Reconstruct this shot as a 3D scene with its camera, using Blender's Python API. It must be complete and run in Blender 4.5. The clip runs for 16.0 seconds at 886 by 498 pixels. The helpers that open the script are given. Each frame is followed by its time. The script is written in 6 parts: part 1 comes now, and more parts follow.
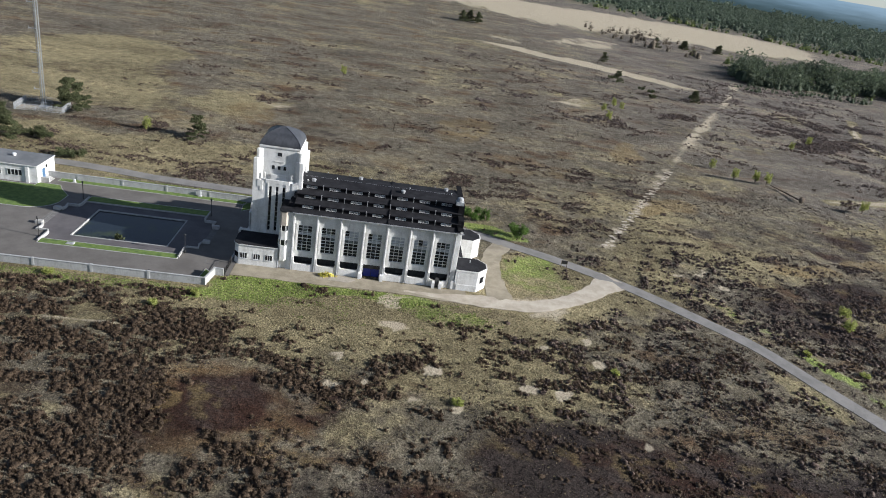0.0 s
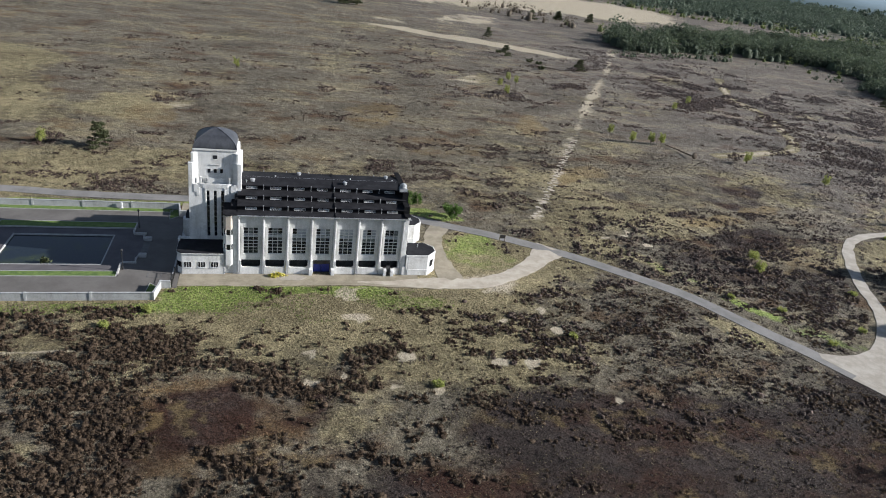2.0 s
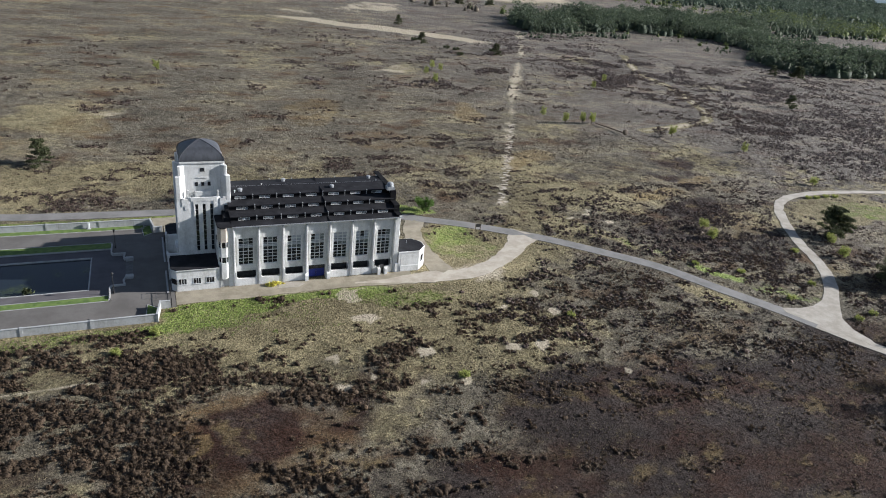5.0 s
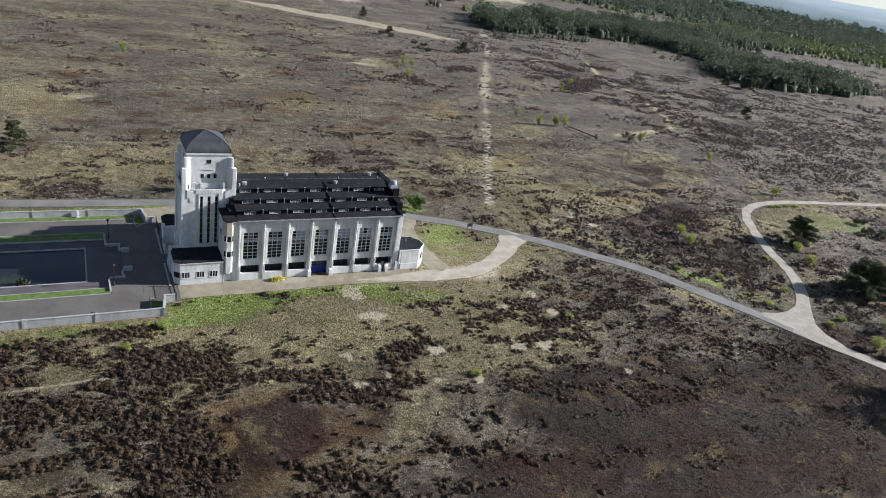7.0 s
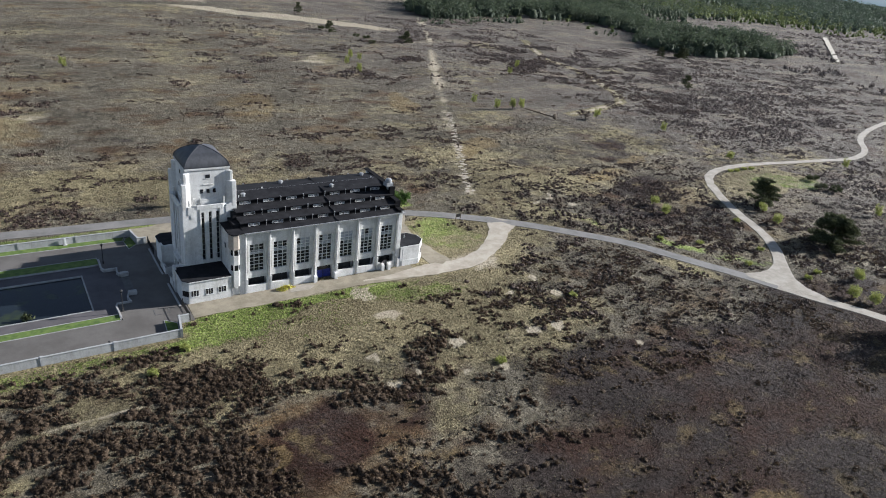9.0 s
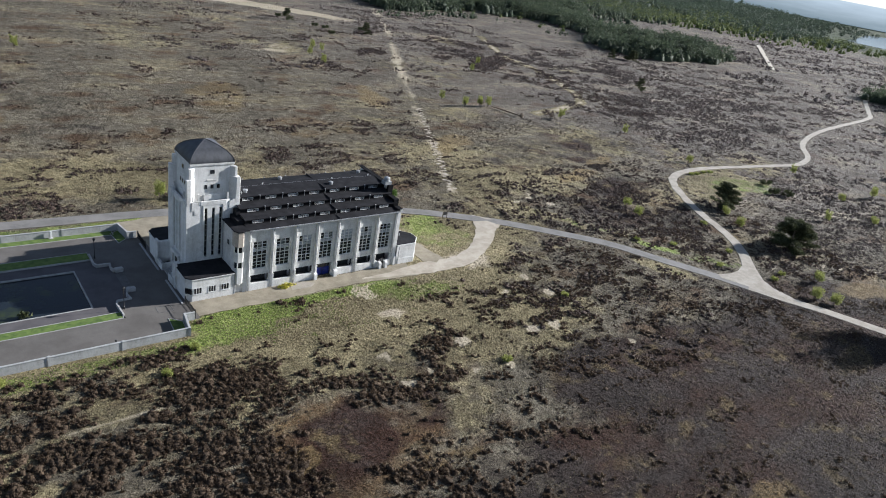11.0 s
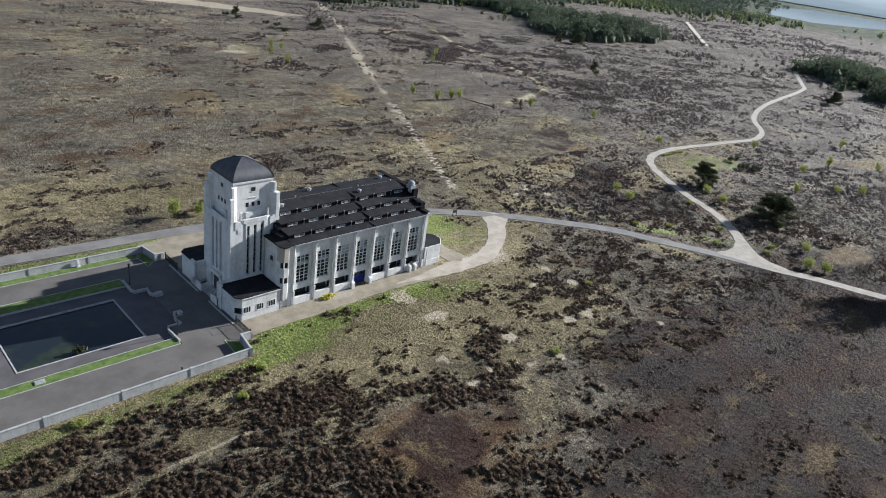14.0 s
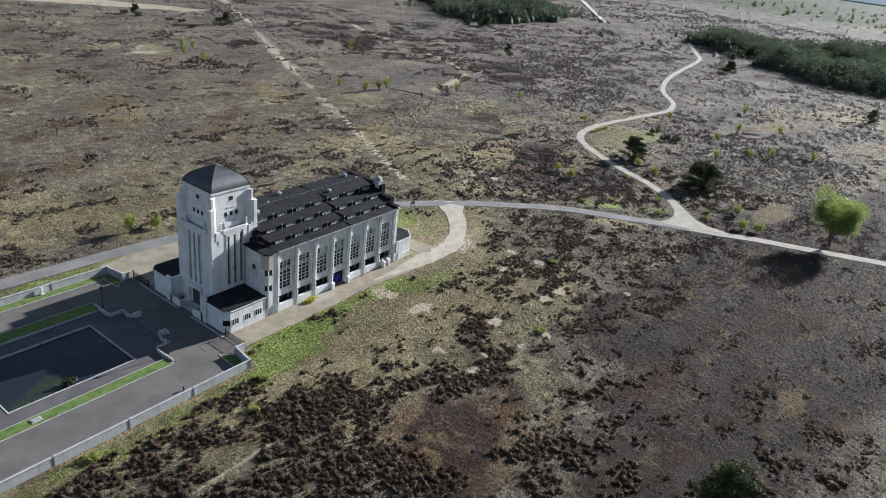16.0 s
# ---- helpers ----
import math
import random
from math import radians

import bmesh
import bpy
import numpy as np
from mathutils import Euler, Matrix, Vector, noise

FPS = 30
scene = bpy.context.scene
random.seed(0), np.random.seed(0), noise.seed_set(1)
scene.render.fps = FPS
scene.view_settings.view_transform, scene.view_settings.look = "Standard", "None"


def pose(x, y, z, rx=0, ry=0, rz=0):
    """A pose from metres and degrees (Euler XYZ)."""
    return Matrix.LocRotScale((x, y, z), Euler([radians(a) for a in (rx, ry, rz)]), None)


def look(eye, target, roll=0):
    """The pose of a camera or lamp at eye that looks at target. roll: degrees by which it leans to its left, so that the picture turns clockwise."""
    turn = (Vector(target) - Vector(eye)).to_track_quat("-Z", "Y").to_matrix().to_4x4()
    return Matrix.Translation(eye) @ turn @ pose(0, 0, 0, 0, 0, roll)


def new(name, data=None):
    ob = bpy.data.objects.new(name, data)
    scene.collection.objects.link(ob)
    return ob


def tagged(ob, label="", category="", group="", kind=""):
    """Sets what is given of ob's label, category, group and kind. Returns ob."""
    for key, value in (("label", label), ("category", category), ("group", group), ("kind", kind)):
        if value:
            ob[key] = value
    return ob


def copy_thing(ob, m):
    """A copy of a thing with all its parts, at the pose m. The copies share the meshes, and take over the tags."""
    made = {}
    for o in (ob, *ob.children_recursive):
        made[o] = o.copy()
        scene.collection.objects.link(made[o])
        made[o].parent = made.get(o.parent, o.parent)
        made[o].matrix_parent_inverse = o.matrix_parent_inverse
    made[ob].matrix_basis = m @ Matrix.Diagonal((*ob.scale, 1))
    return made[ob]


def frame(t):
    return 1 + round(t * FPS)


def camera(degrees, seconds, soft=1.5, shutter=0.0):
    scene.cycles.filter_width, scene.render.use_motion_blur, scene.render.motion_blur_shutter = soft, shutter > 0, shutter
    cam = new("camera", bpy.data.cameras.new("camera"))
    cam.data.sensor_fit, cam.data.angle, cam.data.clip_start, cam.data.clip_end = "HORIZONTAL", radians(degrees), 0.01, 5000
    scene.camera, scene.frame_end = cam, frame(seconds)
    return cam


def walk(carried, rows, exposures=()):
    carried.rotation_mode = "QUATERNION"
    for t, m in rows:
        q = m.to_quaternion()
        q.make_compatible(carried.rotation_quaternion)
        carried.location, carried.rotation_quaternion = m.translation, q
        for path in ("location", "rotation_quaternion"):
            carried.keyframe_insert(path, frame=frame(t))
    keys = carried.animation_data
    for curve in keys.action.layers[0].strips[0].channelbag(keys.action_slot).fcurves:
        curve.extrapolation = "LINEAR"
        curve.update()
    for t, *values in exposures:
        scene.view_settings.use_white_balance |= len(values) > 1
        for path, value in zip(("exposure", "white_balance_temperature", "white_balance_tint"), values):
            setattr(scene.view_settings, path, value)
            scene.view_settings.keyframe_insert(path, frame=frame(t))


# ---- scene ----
cam = camera(66.38, 16.0, soft=1.0)
# seconds, eye in metres, turn in degrees
ROWS = [
    (0.0, -0.559, 1.005, 66.102, 65.375, -8.975, -2.479),
    (0.5, -3.41, 0.849, 66.056, 65.37, -6.05, -5.146),
    (1.0, -6.293, 0.74, 66.022, 65.339, -4.585, -8.78),
    (1.5, -9.326, 0.799, 65.986, 65.305, -5.79, -11.552),
    (2.0, -12.404, 1.032, 65.99, 65.301, -7.169, -13.367),
    (2.5, -15.471, 1.392, 66.096, 65.263, -8.362, -14.225),
    (3.0, -18.534, 1.911, 66.263, 65.236, -9.303, -14.286),
    (3.5, -21.539, 2.443, 66.411, 65.207, -8.914, -14.788),
    (4.0, -24.486, 2.99, 66.611, 65.175, -6.879, -16.856),
    (4.5, -27.426, 3.642, 66.781, 65.144, -5.27, -19.99),
    (5.0, -30.409, 4.403, 66.888, 65.132, -5.955, -22.67),
    (7.5, -45.021, 9.878, 66.953, 65.137, -9.082, -27.199),
    (8.0, -47.82, 11.14, 66.885, 65.084, -7.76, -28.678),
    (8.5, -50.65, 12.524, 66.888, 65.045, -7.087, -30.668),
    (9.0, -53.531, 13.968, 66.913, 65.008, -6.48, -33.102),
    (11.5, -67.576, 22.637, 67.51, 64.922, -9.613, -38.275),
    (12.0, -70.256, 24.544, 67.68, 64.904, -8.859, -39.013),
    (12.5, -72.906, 26.49, 67.861, 64.89, -8.241, -40.241),
    (13.0, -75.52, 28.524, 67.981, 64.857, -8.174, -41.553),
    (13.5, -78.097, 30.648, 68.028, 64.844, -8.321, -42.738),
    (14.0, -80.584, 32.792, 68.066, 64.8, -8.082, -44.09),
    (14.5, -83.102, 34.982, 68.053, 64.774, -7.54, -45.964),
    (15.0, -85.607, 37.247, 68.143, 64.761, -7.154, -48.172),
    (15.5, -88.071, 39.55, 68.286, 64.738, -6.905, -50.568),
    (16.0, -90.44, 41.913, 68.398, 64.731, -6.727, -53.022),
]
walk(cam, [(t, pose(x, y, z, rx, ry, rz)) for t, x, y, z, rx, ry, rz in ROWS],
     [(0.0, 1.08, 6450, 10), (5.0, 1.10, 6360, 10), (9.0, 1.10, 6330, 10), (12.0, 1.10, 6270, 10), (16.0, 1.10, 6240, 10)])

# ---- light ----
SUN_AZ, SUN_EL = radians(-10.4), radians(21.5)   # towards the sun, from +x
to_sun = Vector((math.cos(SUN_EL) * math.cos(SUN_AZ), math.cos(SUN_EL) * math.sin(SUN_AZ), math.sin(SUN_EL)))
world = bpy.data.worlds.new("world")
scene.world = world
world.use_nodes = True
wn = world.node_tree.nodes
sky = wn.new("ShaderNodeTexSky")
sky.sky_type, sky.sun_disc = "NISHITA", False
sky.sun_elevation, sky.sun_rotation = SUN_EL, radians(90.0) - SUN_AZ
sky.air_density, sky.dust_density, sky.ozone_density = 1.0, 0.3, 2.0
tint = wn.new("ShaderNodeMix")
tint.data_type, tint.blend_type = "RGBA", "MULTIPLY"
tint.inputs[0].default_value, tint.inputs[7].default_value = 1.0, (0.85, 0.97, 1.15, 1.0)
hazy = wn.new("ShaderNodeHueSaturation")
hazy.inputs["Saturation"].default_value = 0.6
world.node_tree.links.new(sky.outputs[0], hazy.inputs["Color"])
world.node_tree.links.new(hazy.outputs[0], tint.inputs[6])
world.node_tree.links.new(tint.outputs[2], wn["Background"].inputs[0])
wn["Background"].inputs[1].default_value = 0.050
sun_data = bpy.data.lights.new("sun", "SUN")
sun_data.energy, sun_data.angle, sun_data.color = 5.0, radians(0.6), (1.0, 0.985, 0.975)
sun = new("sun", sun_data)
sun.matrix_world = look((0, 0, 200), Vector((0, 0, 200)) - to_sun)

# ---- materials ----


def nodes_of(name):
    m = bpy.data.materials.new(name)
    m.use_nodes = True
    return m, m.node_tree.nodes, m.node_tree.links, m.node_tree.nodes["Principled BSDF"]


def noise_node(n, l, scale, detail=4.0, rough=0.6, coords=None, stretch=None):
    tex = n.new("ShaderNodeTexNoise")
    tex.inputs["Scale"].default_value, tex.inputs["Detail"].default_value, tex.inputs["Roughness"].default_value = scale, detail, rough
    if coords is None:
        coords = n.new("ShaderNodeNewGeometry").outputs["Position"]
    if stretch:
        mp = n.new("ShaderNodeMapping")
        mp.inputs["Scale"].default_value = stretch
        l.new(coords, mp.inputs[0])
        coords = mp.outputs[0]
    l.new(coords, tex.inputs["Vector"])
    return tex.outputs["Fac"]


def noise_colour(n, l, scale, coords):
    tex = n.new("ShaderNodeTexNoise")
    tex.inputs["Scale"].default_value, tex.inputs["Detail"].default_value = scale, 2.0
    l.new(coords, tex.inputs["Vector"])
    return tex.outputs["Color"]


def ramp(n, l, fac, lo, hi, smooth=True):
    r = n.new("ShaderNodeMapRange")
    r.interpolation_type = "SMOOTHSTEP" if smooth else "LINEAR"
    r.inputs["From Min"].default_value, r.inputs["From Max"].default_value = lo, hi
    l.new(fac, r.inputs["Value"])
    return r.outputs["Result"]


def mixc(n, l, fac, a, b, mode="MIX"):
    m = n.new("ShaderNodeMix")
    m.data_type, m.blend_type = "RGBA", mode
    for sock, v in ((m.inputs[0], fac), (m.inputs[6], a), (m.inputs[7], b)):
        if isinstance(v, (int, float)):
            sock.default_value = v
        elif isinstance(v, tuple):
            sock.default_value = (*v, 1.0)
        else:
            l.new(v, sock)
    return m.outputs[2]


def mul(n, l, a, b, op="MULTIPLY"):
    m = n.new("ShaderNodeMath")
    m.operation = op
    for sock, v in ((m.inputs[0], a), (m.inputs[1], b)):
        if isinstance(v, (int, float)):
            sock.default_value = v
        else:
            l.new(v, sock)
    return m.outputs[0]


def bump(n, l, p, height, strength, distance):
    b = n.new("ShaderNodeBump")
    b.inputs["Strength"].default_value, b.inputs["Distance"].default_value = strength, distance
    l.new(height, b.inputs["Height"])
    l.new(b.outputs[0], p.inputs["Normal"])


def plain(name, c1, c2, rough=0.7, scale=3.0, metal=0.0, stretch=None, contrast=(0.35, 0.7), fine=None, bump_by=0.0, random_by=0.0, spec=0.5):
    """Two tones by large and fine noise, with a little relief."""
    m, n, l, p = nodes_of(name)
    big = ramp(n, l, noise_node(n, l, scale, 5.0, 0.65, None, stretch), *contrast)
    col = mixc(n, l, big, c1, c2)
    f = noise_node(n, l, fine or scale * 9.0, 3.0, 0.7)
    col = mixc(n, l, 0.5, col, mixc(n, l, f, (0.55, 0.55, 0.55), (1.45, 1.45, 1.45)), "MULTIPLY") if fine else col
    if random_by:
        info = n.new("ShaderNodeNewGeometry").outputs["Random Per Island"]
        rnd = ramp(n, l, info, 0.0, 1.0, False)
        col = mixc(n, l, 1.0, col, mixc(n, l, rnd, (1 - random_by,) * 3, (1 + random_by,) * 3), "MULTIPLY")
    l.new(col, p.inputs["Base Color"])
    p.inputs["Roughness"].default_value, p.inputs["Metallic"].default_value = rough, metal
    p.inputs["Specular IOR Level"].default_value = spec
    if bump_by:
        bump(n, l, p, f, 0.6, bump_by)
    return m


def plaster_material(name="weathered white plaster", c=(0.645, 0.64, 0.62)):
    """White-painted concrete, blotched and streaked by rain, with grey-brown dirt."""
    m, n, l, p = nodes_of(name)
    streak = ramp(n, l, noise_node(n, l, 1.0, 6.0, 0.75, None, (0.7, 0.7, 0.085)), 0.44, 0.72)
    blot = ramp(n, l, noise_node(n, l, 0.42, 6.0, 0.7), 0.42, 0.68)
    grain = noise_node(n, l, 5.0, 6.0, 0.8)
    runs = ramp(n, l, noise_node(n, l, 1.0, 5.0, 0.75, None, (3.0, 3.0, 0.2)), 0.52, 0.72)
    spots = ramp(n, l, noise_node(n, l, 1.7, 6.0, 0.75), 0.58, 0.72)
    col = mixc(n, l, mul(n, l, streak, 0.5), c, tuple(v * k for v, k in zip(c, (0.58, 0.57, 0.55))))
    col = mixc(n, l, mul(n, l, blot, 0.65), col, tuple(v * k for v, k in zip(c, (0.68, 0.67, 0.65))))
    col = mixc(n, l, mul(n, l, runs, mul(n, l, blot, 0.75)), col, tuple(v * k for v, k in zip(c, (0.36, 0.33, 0.29))))
    col = mixc(n, l, mul(n, l, spots, 0.6), col, tuple(v * k for v, k in zip(c, (0.50, 0.47, 0.43))))
    col = mixc(n, l, 0.5, col, mixc(n, l, ramp(n, l, grain, 0.25, 0.75), (0.65, 0.65, 0.65), (1.3, 1.3, 1.3)), "MULTIPLY")
    l.new(col, p.inputs["Base Color"])
    p.inputs["Roughness"].default_value = 0.85
    bump(n, l, p, grain, 0.3, 0.03)
    return m


PLASTER = plaster_material()
STAINED = plaster_material("brown-stained old plaster", (0.44, 0.385, 0.325))
CONCRETE = plaster_material("grey concrete wall", (0.36, 0.365, 0.36))


def felt_material():
    """Black roofing felt with worn and lichened flecks."""
    m, n, l, p = nodes_of("black roofing felt")
    big = ramp(n, l, noise_node(n, l, 0.5, 5.0, 0.65), 0.3, 0.75)
    fleck = ramp(n, l, noise_node(n, l, 1.3, 6.0, 0.8, None, (0.5, 1.6, 1)), 0.60, 0.72)
    fine = noise_node(n, l, 6.0, 4.0, 0.7)
    col = mixc(n, l, big, (0.008, 0.008, 0.0098), (0.022, 0.022, 0.0245))
    col = mixc(n, l, mul(n, l, fleck, 0.5), col, (0.075, 0.073, 0.068))
    col = mixc(n, l, 0.6, col, mixc(n, l, fine, (0.5, 0.5, 0.5), (1.5, 1.5, 1.5)), "MULTIPLY")
    l.new(col, p.inputs["Base Color"])
    p.inputs["Roughness"].default_value, p.inputs["Specular IOR Level"].default_value = 0.85, 0.15
    bump(n, l, p, fine, 0.6, 0.02)
    return m


ROOF = felt_material()
PITCH = plain("black tarred wall", (0.005, 0.005, 0.006), (0.012, 0.012, 0.013), 0.9, 0.8, spec=0.1)
LEAD = plain("grey lead sheet", (0.026, 0.028, 0.033), (0.052, 0.055, 0.062), 0.55, 0.8, 0.0, (1, 1, 0.3), (0.3, 0.7), 6.0, 0.008)
GLASS = plain("dark window glass", (0.010, 0.012, 0.016), (0.030, 0.033, 0.037), 0.12, 0.9, 0, None, (0.4, 0.6))
FRAME = plain("pale grey window steel", (0.54, 0.55, 0.55), (0.68, 0.68, 0.67), 0.5, 2.0)
# concrete with the shade of recesses, floors and openings put into its colour
DARK = plain("concrete darkened as shade", (0.03, 0.03, 0.03), (0.06, 0.06, 0.058), 0.9, 1.5)
BLUE = plain("blue painted metal", (0.008, 0.018, 0.16), (0.012, 0.03, 0.24), 0.4, 1.5)
IRON = plain("black painted iron", (0.012, 0.012, 0.012), (0.03, 0.028, 0.026), 0.5, 3.0)
ZINC = plain("galvanised steel", (0.20, 0.21, 0.22), (0.36, 0.37, 0.37), 0.55, 3.0, 0.0)
WHITE = plain("white painted steel", (0.72, 0.72, 0.70), (0.82, 0.82, 0.80), 0.5, 2.0)
# for the real blinds, and for panes with sky reflection as colour
PALEGLASS = plain("pale blind and sky-bright glass", (0.30, 0.33, 0.35), (0.46, 0.48, 0.50), 0.12, 0.8)
# daylight on the upper panes put into the glass colour
MIDGLASS = plain("grey-green daylit glass", (0.085, 0.10, 0.098), (0.19, 0.21, 0.20), 0.12, 0.9, 0, None, (0.35, 0.65))
YELLOW = plain("yellow blossom", (0.50, 0.44, 0.06), (0.68, 0.62, 0.16), 0.7, 4.0, random_by=0.35)
ASPHALT = plain("worn grey asphalt", (0.125, 0.12, 0.112), (0.19, 0.18, 0.168), 0.9, 0.25, 0, None, (0.3, 0.7), 4.0, 0.02)
CHALK = plain("white dry sand", (0.33, 0.29, 0.225), (0.47, 0.42, 0.34), 0.95, 0.6, 0, None, (0.3, 0.7), 5.0, 0.03)
SAND = plain("pale dusty gravel", (0.240, 0.212, 0.172), (0.35, 0.318, 0.268), 0.95, 0.35, 0, None, (0.3, 0.7), 9.0, 0.02)
GRIT = plain("beige dusty grit", (0.285, 0.246, 0.192), (0.405, 0.360, 0.292), 0.95, 0.35, 0, None, (0.3, 0.7), 9.0, 0.02)
DIRT = plain("trodden sandy ground", (0.175, 0.149, 0.106), (0.280, 0.243, 0.178), 0.95, 0.3, 0, None, (0.3, 0.7), 4.0, 0.03)
PLAZA = plain("grey-brown clinker paving", (0.083, 0.075, 0.067), (0.120, 0.110, 0.100), 0.9, 0.2, 0, None, (0.3, 0.7), 8.0, 0.01)
TERRACE = plain("dark purple-grey brick paving", (0.066, 0.060, 0.063), (0.096, 0.088, 0.090), 0.9, 0.3, 0, None, (0.3, 0.7), 9.0, 0.01)
STEP = plain("grey step stone", (0.085, 0.082, 0.080), (0.135, 0.130, 0.125), 0.9, 1.0, 0, None, (0.3, 0.7), 6.0)
KERB = plain("pale kerb stone", (0.27, 0.265, 0.25), (0.40, 0.392, 0.375), 0.9, 1.0, 0, None, (0.3, 0.7), 6.0)
LAWN = plain("mown green lawn", (0.050, 0.092, 0.015), (0.118, 0.172, 0.036), 0.95, 0.9, 0, None, (0.3, 0.7), 4.0, 0.06)
BARK = plain("brown bark", (0.07, 0.05, 0.035), (0.14, 0.11, 0.08), 0.95, 2.0, 0, (1, 1, 0.3), (0.3, 0.7), 12.0, 0.02)


def water_material():
    m, n, l, p = nodes_of("dark pond water")
    weed = ramp(n, l, noise_node(n, l, 0.14, 4.0, 0.6), 0.5, 0.7)
    l.new(mixc(n, l, weed, (0.014, 0.020, 0.026), (0.035, 0.046, 0.020)), p.inputs["Base Color"])
    p.inputs["Roughness"].default_value = 0.06
    p.inputs["IOR"].default_value, p.inputs["Specular IOR Level"].default_value = 1.33, 0.5
    bump(n, l, p, noise_node(n, l, 2.2, 3.0, 0.5), 0.05, 0.02)
    return m


def leaf_material(name, c1, c2, through_light=0.25, twiggy=0.0, patch=0.6, share=0.5):
    m, n, l, p = nodes_of(name)
    rnd = n.new("ShaderNodeNewGeometry").outputs["Random Per Island"]
    big = ramp(n, l, noise_node(n, l, patch, 3.0), 0.3, 0.7)
    col = mixc(n, l, rnd, c1, c2)
    col = mixc(n, l, mul(n, l, big, share), col, tuple(v * 0.55 for v in c1))
    if twiggy:
        fine = noise_node(n, l, twiggy, 3.0, 0.75)
        col = mixc(n, l, 0.85, col, mixc(n, l, ramp(n, l, fine, 0.3, 0.7), (0.45, 0.45, 0.45), (1.6, 1.6, 1.6)), "MULTIPLY")
        bump(n, l, p, fine, 0.9, 0.15)
    l.new(col, p.inputs["Base Color"])
    p.inputs["Roughness"].default_value = 0.75
    p.inputs["Specular IOR Level"].default_value = 0.25
    tr = n.new("ShaderNodeBsdfTranslucent")
    l.new(col, tr.inputs[0])
    mx = n.new("ShaderNodeMixShader")
    mx.inputs[0].default_value = through_light
    l.new(p.outputs[0], mx.inputs[1])
    l.new(tr.outputs[0], mx.inputs[2])
    l.new(mx.outputs[0], n["Material Output"].inputs[0])
    return m


WATER = water_material()
PINE = leaf_material("dark pine needles", (0.052, 0.062, 0.028), (0.115, 0.125, 0.058), 0.25)
SPRING = leaf_material("fresh green leaves", (0.20, 0.26, 0.062), (0.36, 0.42, 0.135), 0.5)
BUSHGREEN = leaf_material("mid green leaves", (0.062, 0.118, 0.022), (0.120, 0.190, 0.042), 0.3)
SCRUB = leaf_material("dull olive scrub leaves", (0.048, 0.058, 0.024), (0.100, 0.112, 0.048), 0.2)
BIRCH = leaf_material("sparse yellow-green leaves", (0.25, 0.285, 0.065), (0.42, 0.44, 0.15), 0.45)
HEATHER_FAR = leaf_material("reddish brown heather", (0.050, 0.035, 0.028), (0.118, 0.083, 0.064), 0.1, 2.0)
# heather greyed for haze and backlight, which are put into its colour
HEATHER_HAZE = leaf_material("grey-mauve haze-toned heather", (0.060, 0.046, 0.041), (0.124, 0.097, 0.085), 0.15, 2.0)
HEATHER = leaf_material("dark brown heather", (0.060, 0.041, 0.027), (0.132, 0.092, 0.059), 0.40, 4.0)
TUSSOCK = leaf_material("dry straw-coloured grass", (0.11, 0.09, 0.052), (0.32, 0.272, 0.172), 0.2, 7.0)
# leaf tones raised for distance haze, put into the colour
WOODS = leaf_material("haze-lifted far mixed woodland", (0.055, 0.080, 0.058), (0.112, 0.140, 0.092), 0.3, 0, .03, .7)


